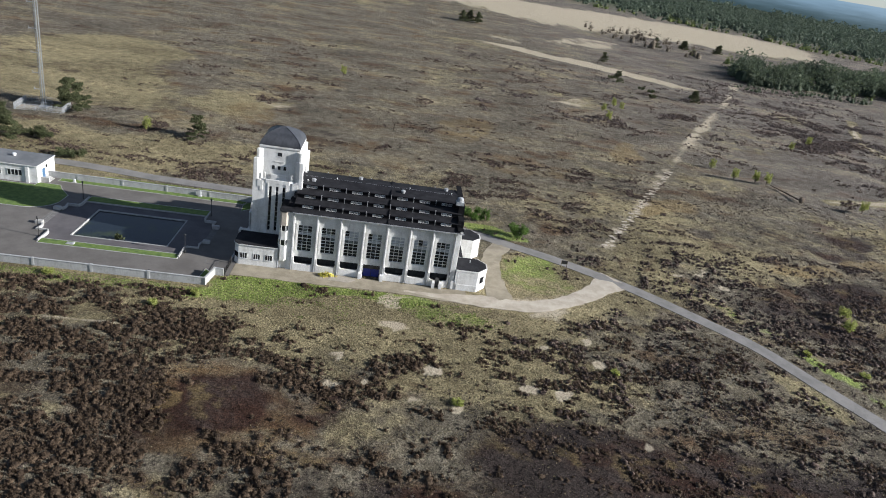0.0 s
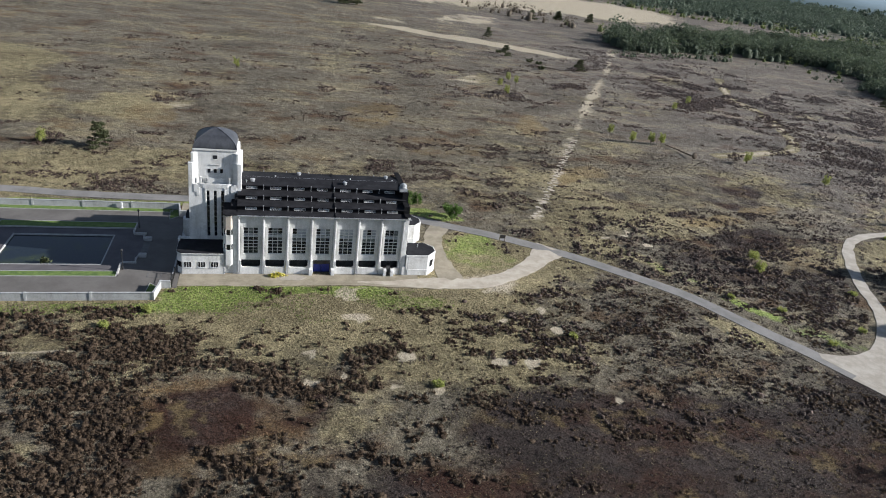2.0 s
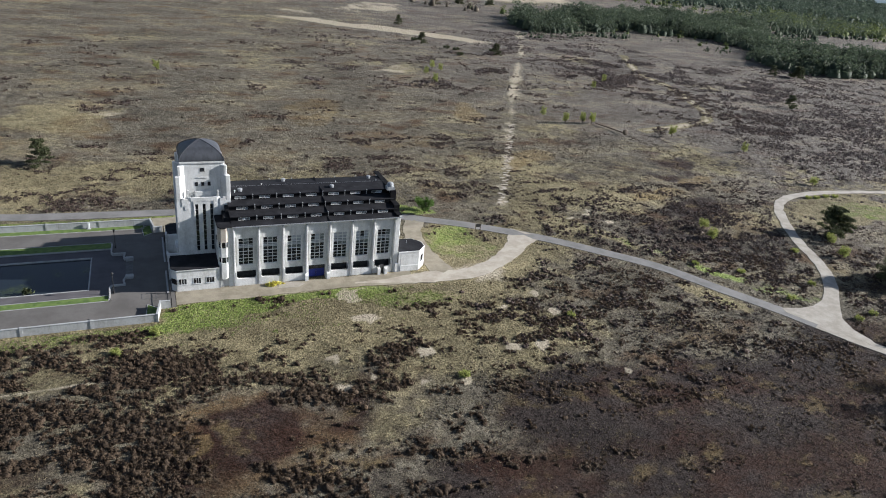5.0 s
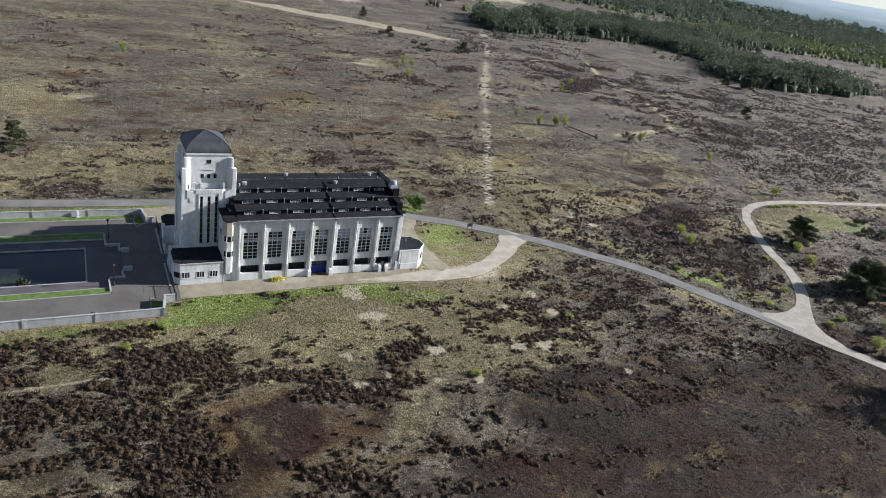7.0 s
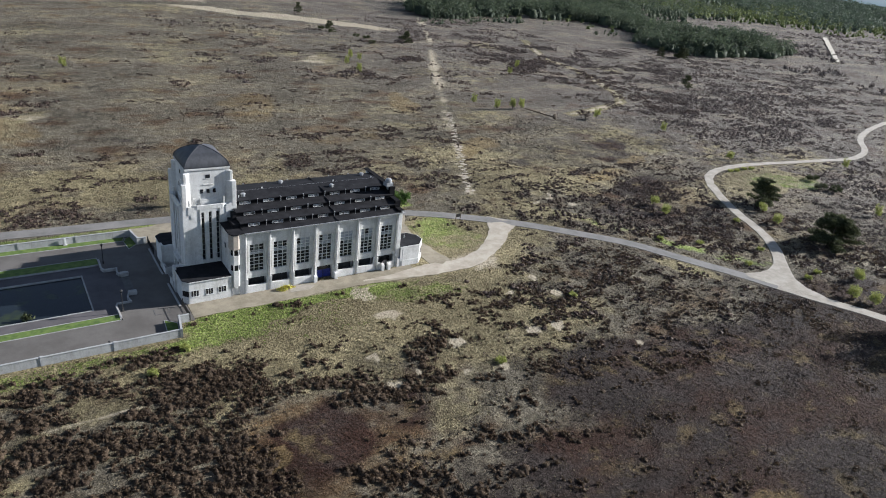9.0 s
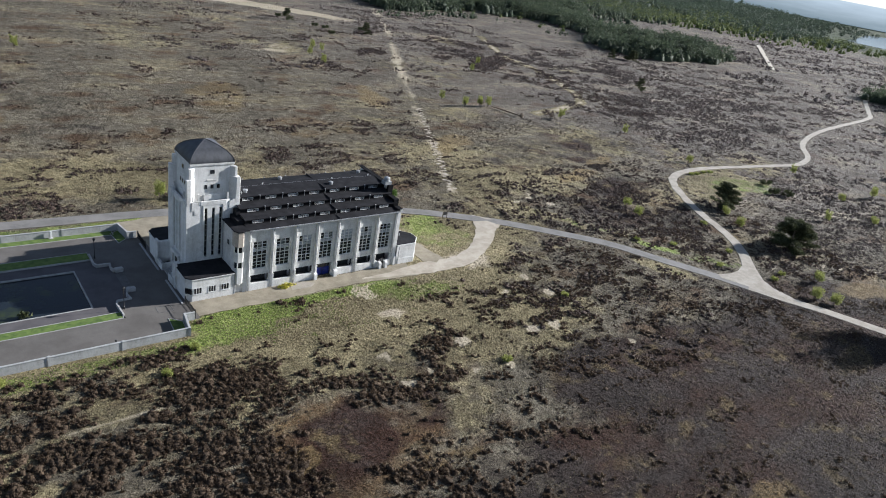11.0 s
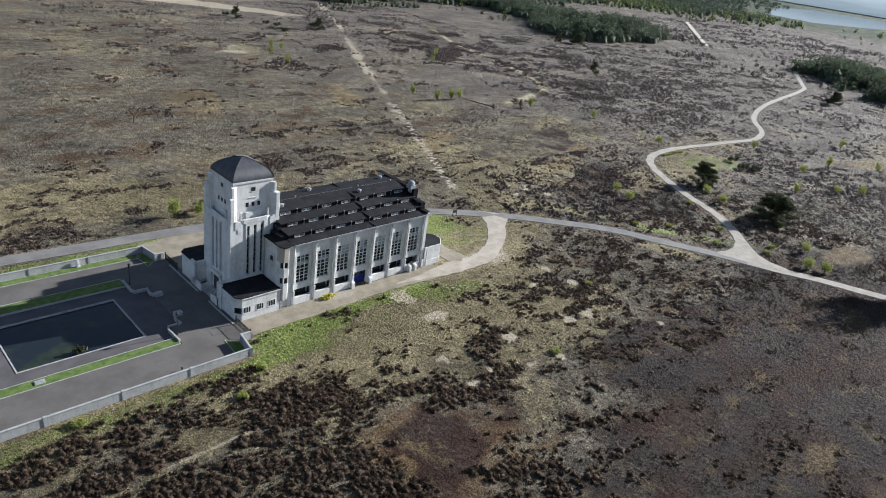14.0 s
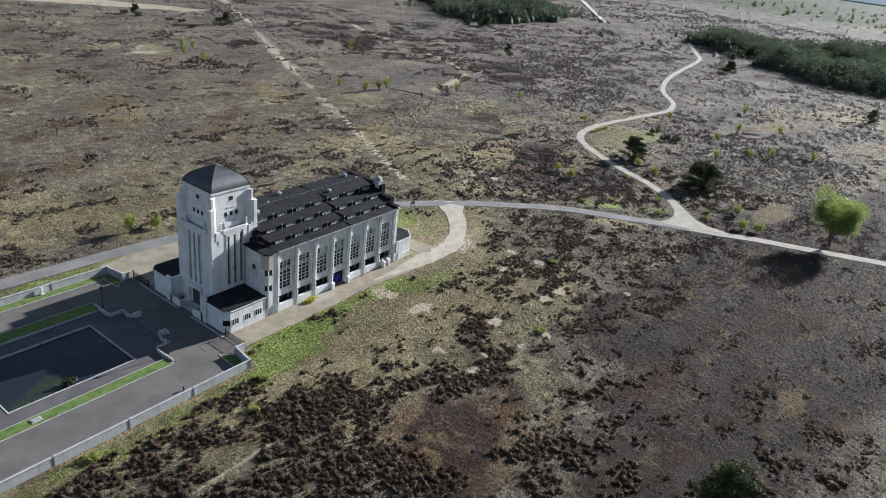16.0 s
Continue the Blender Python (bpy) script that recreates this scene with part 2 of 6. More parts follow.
def ground_material():
    """Heath: straw, dead heather, green and rust zones from the mesh's own attributes, broken up by noise."""
    m, n, l, p = nodes_of("dry heath ground")

    def attr(name):
        a = n.new("ShaderNodeAttribute")
        a.attribute_name = name
        return a.outputs["Fac"]
    geo = n.new("ShaderNodeNewGeometry").outputs["Position"]
    n1 = noise_node(n, l, 0.045, 6.0, 0.62, geo, (0.55, 1, 1))
    n2 = noise_node(n, l, 0.35, 6.0, 0.68, geo)
    n3 = noise_node(n, l, 3.0, 6.0, 0.8, geo)
    n4 = noise_node(n, l, 0.16, 5.0, 0.6, geo)
    straw = mixc(n, l, ramp(n, l, n2, 0.3, 0.7), (0.143, 0.119, 0.066), (0.262, 0.222, 0.128))
    n5 = noise_node(n, l, 0.085, 5.0, 0.6, geo, (0.6, 1, 1))
    heath = mixc(n, l, ramp(n, l, n2, 0.35, 0.7), (0.088, 0.0755, 0.054), (0.180, 0.158, 0.117))

    heath = mixc(n, l, ramp(n, l, n5, 0.52, 0.66), heath, mixc(n, l, n2, (0.060, 0.036, 0.022), (0.122, 0.080, 0.045)))
    heath = mixc(n, l, ramp(n, l, n4, 0.60, 0.74), heath, mixc(n, l, n2, (0.10, 0.083, 0.069), (0.185, 0.158, 0.132)))
    heath = mixc(n, l, mul(n, l, ramp(n, l, n1, 0.50, 0.68), 0.4), heath, mixc(n, l, n2, (0.12, 0.090, 0.040), (0.24, 0.188, 0.092)))

    def zone(a, lo=0.36, hi=0.64, w=1.0):
        return ramp(n, l, mul(n, l, attr(a), mul(n, l, mul(n, l, mul(n, l, n2, 0.5), mul(n, l, n4, 0.5), "ADD"), w), "SUBTRACT"), lo - 0.5, hi - 0.5)
    # haze put into the colour: far heath fades to pale grey-mauve
    heath = mixc(n, l, attr("far_haze"), heath, mixc(n, l, n2, (0.078, 0.066, 0.063), (0.225, 0.200, 0.188)))
    col = mixc(n, l, zone("dark"), straw, heath)
    col = mixc(n, l, mul(n, l, zone("rust"), 0.75), col, mixc(n, l, n2, (0.085, 0.045, 0.024), (0.17, 0.105, 0.04)))
    col = mixc(n, l, mul(n, l, zone("burnt", 0.16, 0.70), 0.97), col, mixc(n, l, mul(n, l, ramp(n, l, n5, 0.44, 0.60), zone("rust"), "MAXIMUM"), mixc(n, l, n2, (0.018, 0.013, 0.0115), (0.054, 0.041, 0.036)), mixc(n, l, n2, (0.017, 0.008, 0.006), (0.048, 0.023, 0.015))))
    col = mixc(n, l, mul(n, l, mul(n, l, zone("burnt", 0.28, 0.72), ramp(n, l, n4, 0.54, 0.66)), 0.55), col, mixc(n, l, n2, (0.085, 0.060, 0.026), (0.20, 0.150, 0.066)))
    ash = noise_node(n, l, 0.23, 6.0, 0.7, geo, (0.8, 1.1, 1))
    col = mixc(n, l, mul(n, l, mul(n, l, zone("burnt", 0.28, 0.72), ramp(n, l, ash, 0.56, 0.70)), 0.32), col, mixc(n, l, n2, (0.054, 0.045, 0.040), (0.110, 0.094, 0.083)))
    col = mixc(n, l, mul(n, l, zone("ochre"), 0.62), col, mixc(n, l, n2, (0.115, 0.078, 0.034), (0.235, 0.172, 0.082)))
    col = mixc(n, l, mul(n, l, zone("green"), 0.8), col, mixc(n, l, n2, (0.14, 0.20, 0.038), (0.27, 0.33, 0.09)))
    col = mixc(n, l, attr("wood"), col, mixc(n, l, n1, (0.02, 0.035, 0.018), (0.07, 0.085, 0.04)))
    col = mixc(n, l, 0.8, col, mixc(n, l, ramp(n, l, n3, 0.34, 0.66), (0.3, 0.3, 0.3), (1.7, 1.7, 1.7)), "MULTIPLY")
    fleck = noise_node(n, l, 0.62, 6.0, 0.78, geo, (0.75, 1.2, 1))
    pale_fleck = noise_node(n, l, 0.8, 6.0, 0.8, geo, (1.1, 0.9, 1))
    col = mixc(n, l, mul(n, l, ramp(n, l, fleck, 0.56, 0.66), 0.34), col, mixc(n, l, 1.0, col, (0.42, 0.37, 0.35), "MULTIPLY"))
    col = mixc(n, l, mul(n, l, ramp(n, l, pale_fleck, 0.58, 0.70), 0.34), col, mixc(n, l, 1.0, col, (1.9, 1.85, 1.7), "MULTIPLY"))
    tufts = None
    for scale, share in ((4.6, 0.55), (0.95, 0.12)):        # tufts of grass and heather seedlings, two sizes
        v = n.new("ShaderNodeTexVoronoi")
        v.inputs["Scale"].default_value = scale
        warp = mixc(n, l, 0.10 / scale * 3, geo, noise_colour(n, l, scale * 1.3, geo), "ADD")
        l.new(warp, v.inputs["Vector"])
        each = n.new("ShaderNodeSeparateColor")
        l.new(v.outputs["Color"], each.inputs[0])
        mound = ramp(n, l, v.outputs["Distance"], 0.62, 0.12)
        tone = mul(n, l, mul(n, l, mound, 0.9), mul(n, l, each.outputs[0], 0.9), "ADD")
        col = mixc(n, l, share, col, mixc(n, l, mul(n, l, tone, 0.55), (0.35, 0.35, 0.35), (1.65, 1.65, 1.65)), "MULTIPLY")
        tufts = mound if tufts is None else mul(n, l, tufts, mul(n, l, mound, 1.6), "ADD")
    col = mixc(n, l, 0.7, col, mixc(n, l, ramp(n, l, n1, 0.25, 0.75), (0.5, 0.5, 0.5), (1.5, 1.5, 1.5)), "MULTIPLY")
    sand = mixc(n, l, 0.5, mixc(n, l, n2, (0.285, 0.242, 0.172), (0.43, 0.374, 0.28)), mixc(n, l, ramp(n, l, n3, 0.3, 0.7), (0.6, 0.6, 0.6), (1.4, 1.4, 1.4)), "MULTIPLY")
    col = mixc(n, l, zone("pale"), col, sand)
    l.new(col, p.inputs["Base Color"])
    p.inputs["Roughness"].default_value = 0.9
    p.inputs["Specular IOR Level"].default_value = 0.12
    bump(n, l, p, mul(n, l, mul(n, l, tufts, 0.25), mul(n, l, n3, mul(n, l, n2, 1.5), "ADD"), "ADD"), 1.0, 0.4)
    return m


GROUND = ground_material()

# ---- mesh helpers ----


def mesh_ob(name, bm, mat, parent=None, smooth=False):
    me = bpy.data.meshes.new(name)
    bm.normal_update()
    bm.to_mesh(me)
    bm.free()
    me.materials.append(mat)
    if smooth:
        me.shade_smooth()
    ob = new(name, me)
    ob.parent = parent
    return ob


def part(name, bm, mat, parent, label="", smooth=False):
    return tagged(mesh_ob(name, bm, mat, parent, smooth), label)


def thing(name, label, category, at=(0, 0, 0), group="", kind=""):
    ob = new(name)
    ob.location = at
    ob.empty_display_size = 0.2
    return tagged(ob, label, category, group, kind)


def box(bm, x0, x1, y0, y1, z0, z1):
    v = [bm.verts.new((x, y, z)) for z in (z0, z1) for x, y in ((x0, y0), (x1, y0), (x1, y1), (x0, y1))]
    for f in ((3, 2, 1, 0), (4, 5, 6, 7), (0, 1, 5, 4), (1, 2, 6, 5), (2, 3, 7, 6), (3, 0, 4, 7)):
        bm.faces.new([v[i] for i in f])
    return v


def prism(bm, pts, z0, z1):
    """An upright prism over a counter-clockwise outline."""
    a = [bm.verts.new((x, y, z0)) for x, y in pts]
    b = [bm.verts.new((x, y, z1)) for x, y in pts]
    bm.faces.new(a[::-1])
    bm.faces.new(b)
    for i in range(len(pts)):
        j = (i + 1) % len(pts)
        bm.faces.new((a[i], a[j], b[j], b[i]))


def slab_xz(bm, pts, y0, y1):
    """A slab whose outline stands in the xz plane (counter-clockwise from the front), from y0 back to y1."""
    a = [bm.verts.new((x, y0, z)) for x, z in pts]
    b = [bm.verts.new((x, y1, z)) for x, z in pts]
    bm.faces.new(a)
    bm.faces.new(b[::-1])
    for i in range(len(pts)):
        j = (i + 1) % len(pts)
        bm.faces.new((a[j], a[i], b[i], b[j]))


def tube(bm, a, b, r0, r1=None, seg=8, cap=True):
    a, b = Vector(a), Vector(b)
    r1 = r0 if r1 is None else r1
    q = (b - a).to_track_quat("Z", "Y")
    ring = []
    for p, r in ((a, r0), (b, r1)):
        ring.append([bm.verts.new(p + q @ Vector((r * math.cos(t), r * math.sin(t), 0))) for t in [2 * math.pi * i / seg for i in range(seg)]])
    for i in range(seg):
        j = (i + 1) % seg
        bm.faces.new((ring[0][i], ring[0][j], ring[1][j], ring[1][i]))
    if cap:
        bm.faces.new(ring[0][::-1])
        bm.faces.new(ring[1])


def lathe(bm, profile, x=0, y=0, seg=12):
    """A turned solid from (radius, height) pairs."""
    rings = [[bm.verts.new((x + r * math.cos(2 * math.pi * i / seg), y + r * math.sin(2 * math.pi * i / seg), z)) for i in range(seg)] for r, z in profile]
    for lo, hi in zip(rings, rings[1:]):
        for i in range(seg):
            j = (i + 1) % seg
            bm.faces.new((lo[i], lo[j], hi[j], hi[i]))
    bm.faces.new(rings[0][::-1])
    bm.faces.new(rings[-1])


def soften(bm, width=0.04, seg=1):
    bmesh.ops.bevel(bm, geom=list(bm.edges), offset=width, segments=seg, affect="EDGES", clamp_overlap=True)


def one_box(x0, x1, y0, y1, z0, z1, bevel=0.0):
    bm = bmesh.new()
    box(bm, x0, x1, y0, y1, z0, z1)
    if bevel:
        soften(bm, bevel)
    return bm


def mesh_from(name, verts, faces, mat):
    """One object from arrays: verts (n, 3) and triangles (m, 3)."""
    me = bpy.data.meshes.new(name)
    verts, faces = np.asarray(verts, np.float32), np.asarray(faces, np.int32)
    me.vertices.add(len(verts))
    me.vertices.foreach_set("co", verts.ravel())
    me.loops.add(faces.size)
    me.loops.foreach_set("vertex_index", faces.ravel())
    me.polygons.add(len(faces))
    me.polygons.foreach_set("loop_start", np.arange(0, faces.size, faces.shape[1], dtype=np.int32))
    me.update(calc_edges=True)
    me.validate()
    me.materials.append(mat)
    return new(name, me)


def smoothed(pts, step=2.0):
    """A finer line through the points, rounded."""
    P = np.array(pts, float)
    out = []
    for i in range(len(P) - 1):
        p0, p1, p2, p3 = P[max(i - 1, 0)], P[i], P[i + 1], P[min(i + 2, len(P) - 1)]
        n = max(2, int(np.linalg.norm(p2 - p1) / step))
        for t in np.linspace(0, 1, n, endpoint=False):
            out.append(0.5 * (2 * p1 + (p2 - p0) * t + (2 * p0 - 5 * p1 + 4 * p2 - p3) * t ** 2 + (3 * p1 - p0 - 3 * p2 + p3) * t ** 3))
    out.append(P[-1])
    return np.array(out)


def strip(name, pts, width, z, mat, step=2.0, ragged=0.0, thick=0.12, seed=1):
    """A road or path along the line, with uneven edges and a real thickness."""
    L = smoothed(pts, step)
    d = np.gradient(L, axis=0)
    d /= np.linalg.norm(d, axis=1)[:, None]
    nrm = np.stack([-d[:, 1], d[:, 0]], 1)
    rs = np.random.RandomState(seed)
    w = np.interp(np.linspace(0, 1, len(L)), np.linspace(0, 1, len(np.atleast_1d(width))), np.atleast_1d(width)) / 2
    ja, jb = rs.uniform(-ragged, ragged, len(L)), rs.uniform(-ragged, ragged, len(L))
    a, b = L + nrm * (w + ja)[:, None], L - nrm * (w + jb)[:, None]
    bm = bmesh.new()
    rows = [[bm.verts.new((*p, zz)) for p, zz in ((x, z - thick), (x, z), ((x + y) / 2, z + 0.02), (y, z), (y, z - thick))] for x, y in zip(a, b)]
    for r, s in zip(rows, rows[1:]):
        for i in range(4):
            bm.faces.new((r[i], r[i + 1], s[i + 1], s[i]))
    return tagged(mesh_ob(name, bm, mat), kind="structure")

# ---- land: zones, ground sheet, roads ----
ROAD = [(-140, 172), (-80, 170.5), (-55, 167.8), (-28, 166.6), (-14, 165.6), (5, 163.5), (22, 159.0), (34, 153.2), (45.5, 147.2), (59, 138.0), (69, 129.0), (80, 118.0), (84.5, 110.8), (88.2, 104), (91.7, 98), (95.2, 92), (98.3, 85.5), (101.0, 79.8), (103.8, 74.8), (107, 69), (110.5, 61), (117, 46.8), (122, 36), (131, 12), (150, -40)]
SANDWAY = [(103, 84), (108.5, 91), (116.5, 97), (123.4, 103.8), (128.6, 111.2), (132.8, 119.6), (138, 128), (143, 134.7), (148.5, 141.7), (155, 148), (164.5, 152.6), (178.2, 154.7), (193.4, 154), (215, 151.2), (232, 149.2), (249, 147), (262, 148.6), (276, 153.5), (306, 170), (362, 184.6), (465, 199.4), (500, 212), (570, 242), (600, 250.6), (640, 268)]
LOOP = [(7, 123.4), (18, 122.9), (26, 122.9), (33.5, 123.0), (41, 126.3), (48, 131.4), (54, 137.6), (57.5, 141)]
FOOTWAY = [(-27.5, 124.6), (-12, 124.4), (5, 124.2), (20, 123.6)]
SIDEWAY = [(27.0, 121.5), (27.2, 127), (26.8, 136), (28.0, 146), (32, 154.5)]
TRACK = [(60, 160), (63, 165.5), (80.5, 197.5), (107, 243.5), (143, 308.5), (211, 424), (268, 532), (330, 640)]
TRAIL = [(299.6, 426.6), (262, 362), (254, 318), (241, 288), (226.4, 258.7), (215, 246.5), (191, 237.6), (166, 231)]
FARWAY = [(612, 347), (700, 400), (871, 503)]
BACKYARD = [(-29, 158.5), (-22, 161.5), (-8, 160.5), (8, 158.5), (20, 156)]


def vnoise(x, y, size, seed):
    """Smooth lattice noise, 0 to 1, features about size metres."""
    x, y = np.asarray(x) / size, np.asarray(y) / size
    i, j = np.floor(x).astype(np.int64), np.floor(y).astype(np.int64)
    u, v = x - i, y - j
    u, v = u * u * (3 - 2 * u), v * v * (3 - 2 * v)

    def h(a, b):
        k = (a * 374761393 + b * 668265263 + seed * 974711) & 0x7FFFFFFF
        k = ((k ^ (k >> 13)) * 1274126177) & 0x7FFFFFFF
        return ((k ^ (k >> 16)) & 0xFFFF) / 65535.0
    return (h(i, j) * (1 - u) + h(i + 1, j) * u) * (1 - v) + (h(i, j + 1) * (1 - u) + h(i + 1, j + 1) * u) * v


def fbm(x, y, size, seed, octaves=4):
    s = a = 0.0
    for k in range(octaves):
        s = s + vnoise(x, y, size / 2 ** k, seed + k) * 0.55 ** k
        a += 0.55 ** k
    return s / a


def blobs(x, y, rows):
    """The sum of soft ellipses (centre x, y, radii, turn in degrees, height)."""
    s = np.zeros_like(np.asarray(x, float))
    x0, y0 = x, y
    for cx, cy, rx, ry, turn, h in rows:
        w = 1.3 * min(rx, ry)                           # ragged outlines
        if w > 2.2:
            x, y = x0 + w * (fbm(x0, y0, w * 1.3, 15, 3) - .5), y0 + w * (fbm(x0, y0, w * 1.3, 16, 3) - .5)
        else:
            x, y = x0, y0
        c, sn = math.cos(radians(turn)), math.sin(radians(turn))
        u, v = ((x - cx) * c + (y - cy) * sn) / rx, (-(x - cx) * sn + (y - cy) * c) / ry
        d = u * u + v * v
        s = s + h * np.clip(1.6 - 1.2 * d, 0, 1)
    return s


def line_distance(x, y, pts):
    P = np.array(pts, float)
    d = np.full(np.shape(x), 1e9)
    for a, b in zip(P, P[1:]):
        ab = b - a
        t = np.clip(((x - a[0]) * ab[0] + (y - a[1]) * ab[1]) / (ab @ ab), 0, 1)
        d = np.minimum(d, np.hypot(x - a[0] - t * ab[0], y - a[1] - t * ab[1]))
    return d


def in_box(x, y, x0, x1, y0, y1):
    return (x > x0) & (x < x1) & (y > y0) & (y < y1)


def built_over(x, y, margin=0.0):
    m = margin
    return in_box(x, y, -125, -30.0 + m, 116.0 - m, 160.2 + m) | in_box(x, y, -31, 25 + m, 123.0 - m, 153 + m)


# soft ellipses on the plan: centre x, y, radii, turn in degrees, strength
HEATH_A = [(-45, 109.6, 13, 5, 12, .17), (-56.3, 104.9, 7, 4, 0, .13), (-30.2, 102.2, 7.6, 3.6, 11, .15), (-51.6, 95, 6, 2.6, 7, .15), (-36.7, 87.8, 8.4, 6.4, -14, .08), (-27, 83.2, 4.8, 4, -9, .13), (-34.8, 76.9, 9, 6, -7, .17), (-50.3, 87.5, 4.6, 3, -56, .13), (-41, 71.5, 6, 3.4, 0, .15),
           (-9.6, 106.6, 4.4, 3.6, 88, .15), (-12, 116.5, 2.6, 1.2, 15, .10), (-17.1, 96.6, 2.6, 1.8, 10, .12), (4.9, 97.8, 10, 3.6, 12, .12), (.4, 93.4, 3.6, 1.7, 12, .13), (-72, 92, 30, 26, 0, .2), (-58, 62, 26, 14, 0, .3), (-49.3, 107.1, 7.6, 5.4, -58, .14), (-56.6, 108.6, 6.4, 3.9, -56, .14), (-37.2, 85.2, 8.7, 4.8, -9, .1), (-42, 76.5, 6.3, 4.6, -33, .12)]
HEATH_F = [(23.5, 105.7, 9.6, 5.2, 18, .08), (50.6, 119.5, 8.4, 4.8, 35, .11), (43.4, 107.7, 7, 3.4, 20, .09), (49.9, 103.4, 7.6, 4.2, 25, .09), (66.2, 108.2, 7.5, 3.6, 25, .08), (70.2, 92.7, 8.4, 4.3, 33, .09), (35.1, 94.9, 6.5, 3.1, 16, .10), (12.8, 101.5, 9, 3.4, 33, .06), (11.5, 86.2, 5.8, 3.3, -33, .10),
           (4.2, 72, 6.4, 3.7, -33, .11), (82.5, 150.9, 13, 6.4, 45, .24), (104.9, 138.9, 26, 10.5, 27, .24), (28.5, 97, 4.3, 2.4, 19, .11), (83.9, 86.1, 7, 3, 19, .12), (71.8, 62.8, 8.5, 3.8, -29, .13), (41.4, 58.4, 5.4, 2.3, -34, .12)]
BARE_P = [(134.5, 70.8, 18, 7.6, -20, -.34), (272, 99.6, 28, 9, -21, -.3), (262, 62, 29, 10.4, -11, -.3), (242, 113, 14, 5.8, -5, -.3), (154, 55.9, 16, 6.3, -5, -.3), (178, 138, 22, 9, -13, -.34), (92.6, 88, 5.5, 2.1, -31, -.2),
          (222, 80.4, 34, 13, -9, .12), (164, 83, 18, 6.8, -25, .14), (139.6, 86.3, 8, 3.7, -16, .16), (121, 125, 13, 7.3, 4, .10), (113.5, 111.7, 17, 9, -15, .06), (325, 74, 44, 13.5, -3, .1)]
BARE_F = [(-18.5, 81.3, 8.4, 6.6, 0, -.4), (-23.9, 73.3, 5.2, 4.2, -18, -.25), (-16.7, 92.2, 5.2, 3.1, 10, -.12), (-5, 111.8, 9, 4.4, 18, -.2), (-17.5, 109.5, 7, 5, 14, -.25), (8, 112, 20, 6.5, 3, -.25), (35, 72, 46, 20, 0, -.05), (80, 50, 55, 32, 0, -.1), (38, 130, 12, 12, 0, -.5), (-70, 115.2, 60, 2.2, 0, -.4), (-28, 114, 5, 5, 0, -.3)]
HEATH_B = [(35.8, 197.9, 15.5, 9, 44, .34), (22.9, 197.1, 8.2, 4.8, 68, .3), (53, 221, 7.1, 4.2, 40, .3), (51.8, 194.1, 3.8, 2.2, 61, .32), (57, 187.5, 4.4, 2.6, 50, .32), (59.3, 177.4, 3, 1.8, 56, .3), (83.4, 208.5, 8, 3, 62, .28), (104.8, 317.2, 20, 9, 53, .32), (115.4, 297.7, 13, 5.6, 43, .3),
           (110.9, 265.4, 14, 4.5, 41, .16), (152.3, 352.6, 21, 7.4, 40, .33), (136.6, 394.7, 26, 9, 43, .28), (190.5, 414.9, 18, 7, 45, .28), (140.1, 291.8, 17, 6.2, 39, .2), (194.9, 341.4, 13, 5, 41, .3), (96, 180.1, 6.1, 3, 34, .33)]
HEATH_C = [(142.4, 187.9, 21, 5.4, 22, .26), (138.6, 197.9, 16, 5, 25, .24), (170.6, 226.6, 9, 4, 41, .26), (223.5, 330.5, 37, 9, 31, .24), (-44.2, 267.4, 11.4, 6.9, 52, .25), (-46.6, 325.3, 10, 5, 89, .24), (-29.4, 272, 9.9, 5.2, 85, .25), (1, 225, 6.8, 4.3, 67, .3), (15, 302, 7.9, 4.4, 70, .3),
           (-44.3, 187.8, 10, 8, 55, .12), (-74.6, 208.2, 10, 6, 34, .14), (-43.1, 176.9, 9, 4.3, 28, .2), (-12.7, 258.9, 7.8, 4.3, 45, .28), (7.8, 217.3, 5.8, 3.9, -35, .25), (55.8, 286.4, 8.2, 5.4, -18, .1), (67.6, 349.8, 9.3, 6.1, 0, .26)]
HEATH_D = [(271, 218, 121, 41, 21, .1), (92.1, 144.9, 22, 9, -3, .16), (135.1, 166.6, 6, 2.6, 5, .3), (94.3, 180.1, 5.1, 2.9, 16, .28), (107.5, 165, 5, 2.6, 6, .3), (149.5, 193, 27, 9.6, 3, .1), (357, 326, 89, 27, 26, .1), (218, 327, 19, 8, 32, .16), (95.8, 128.2, 27, 14, -23, .1), (205, 90, 59, 25, -10, .1), (314, 246, 134, 50, 18, .06),
           (108, 124, 24, 13, -35, .10), (125, 116, 15, 15, 0, .04), (165, 88, 55, 28, 10, .05), (-35, 185, 90, 14, 0, .02)]
DARK_ROWS = [(-20, 80, 15, 11, 0, .35), (-60, 84, 48, 30, 0, .04), (45, 60, 60, 32, 0, .30), (75, 95, 40, 26, -40, .18), (100, 125, 34, 20, -35, .34),
             (170, 90, 80, 40, 0, .30), (320, 230, 150, 90, 20, .34), (-4, 110, 36, 10, -2, -.5), (30, 95, 24, 10, 0, -.18), (110, 28, 90, 42, 0, .42), (230, 60, 110, 60, 0, .3), (820, 320, 480, 330, 0, .4), (-62, 186, 72, 16, 0, -.2), (-117, 286, 67, 36, -77, -.4), (-56, 264, 37, 18, 95, -.32), (178, 141, 28, 12, 0, -.6), (40, 137, 14, 13, 0, -.6), (76, 139, 11, 4, -48, -.5), (87, 124.5, 11, 4, -50, -.5), (84, 101.5, 9, 3, -55, -.5), (105, 118, 26, 12, -40, -.14)]
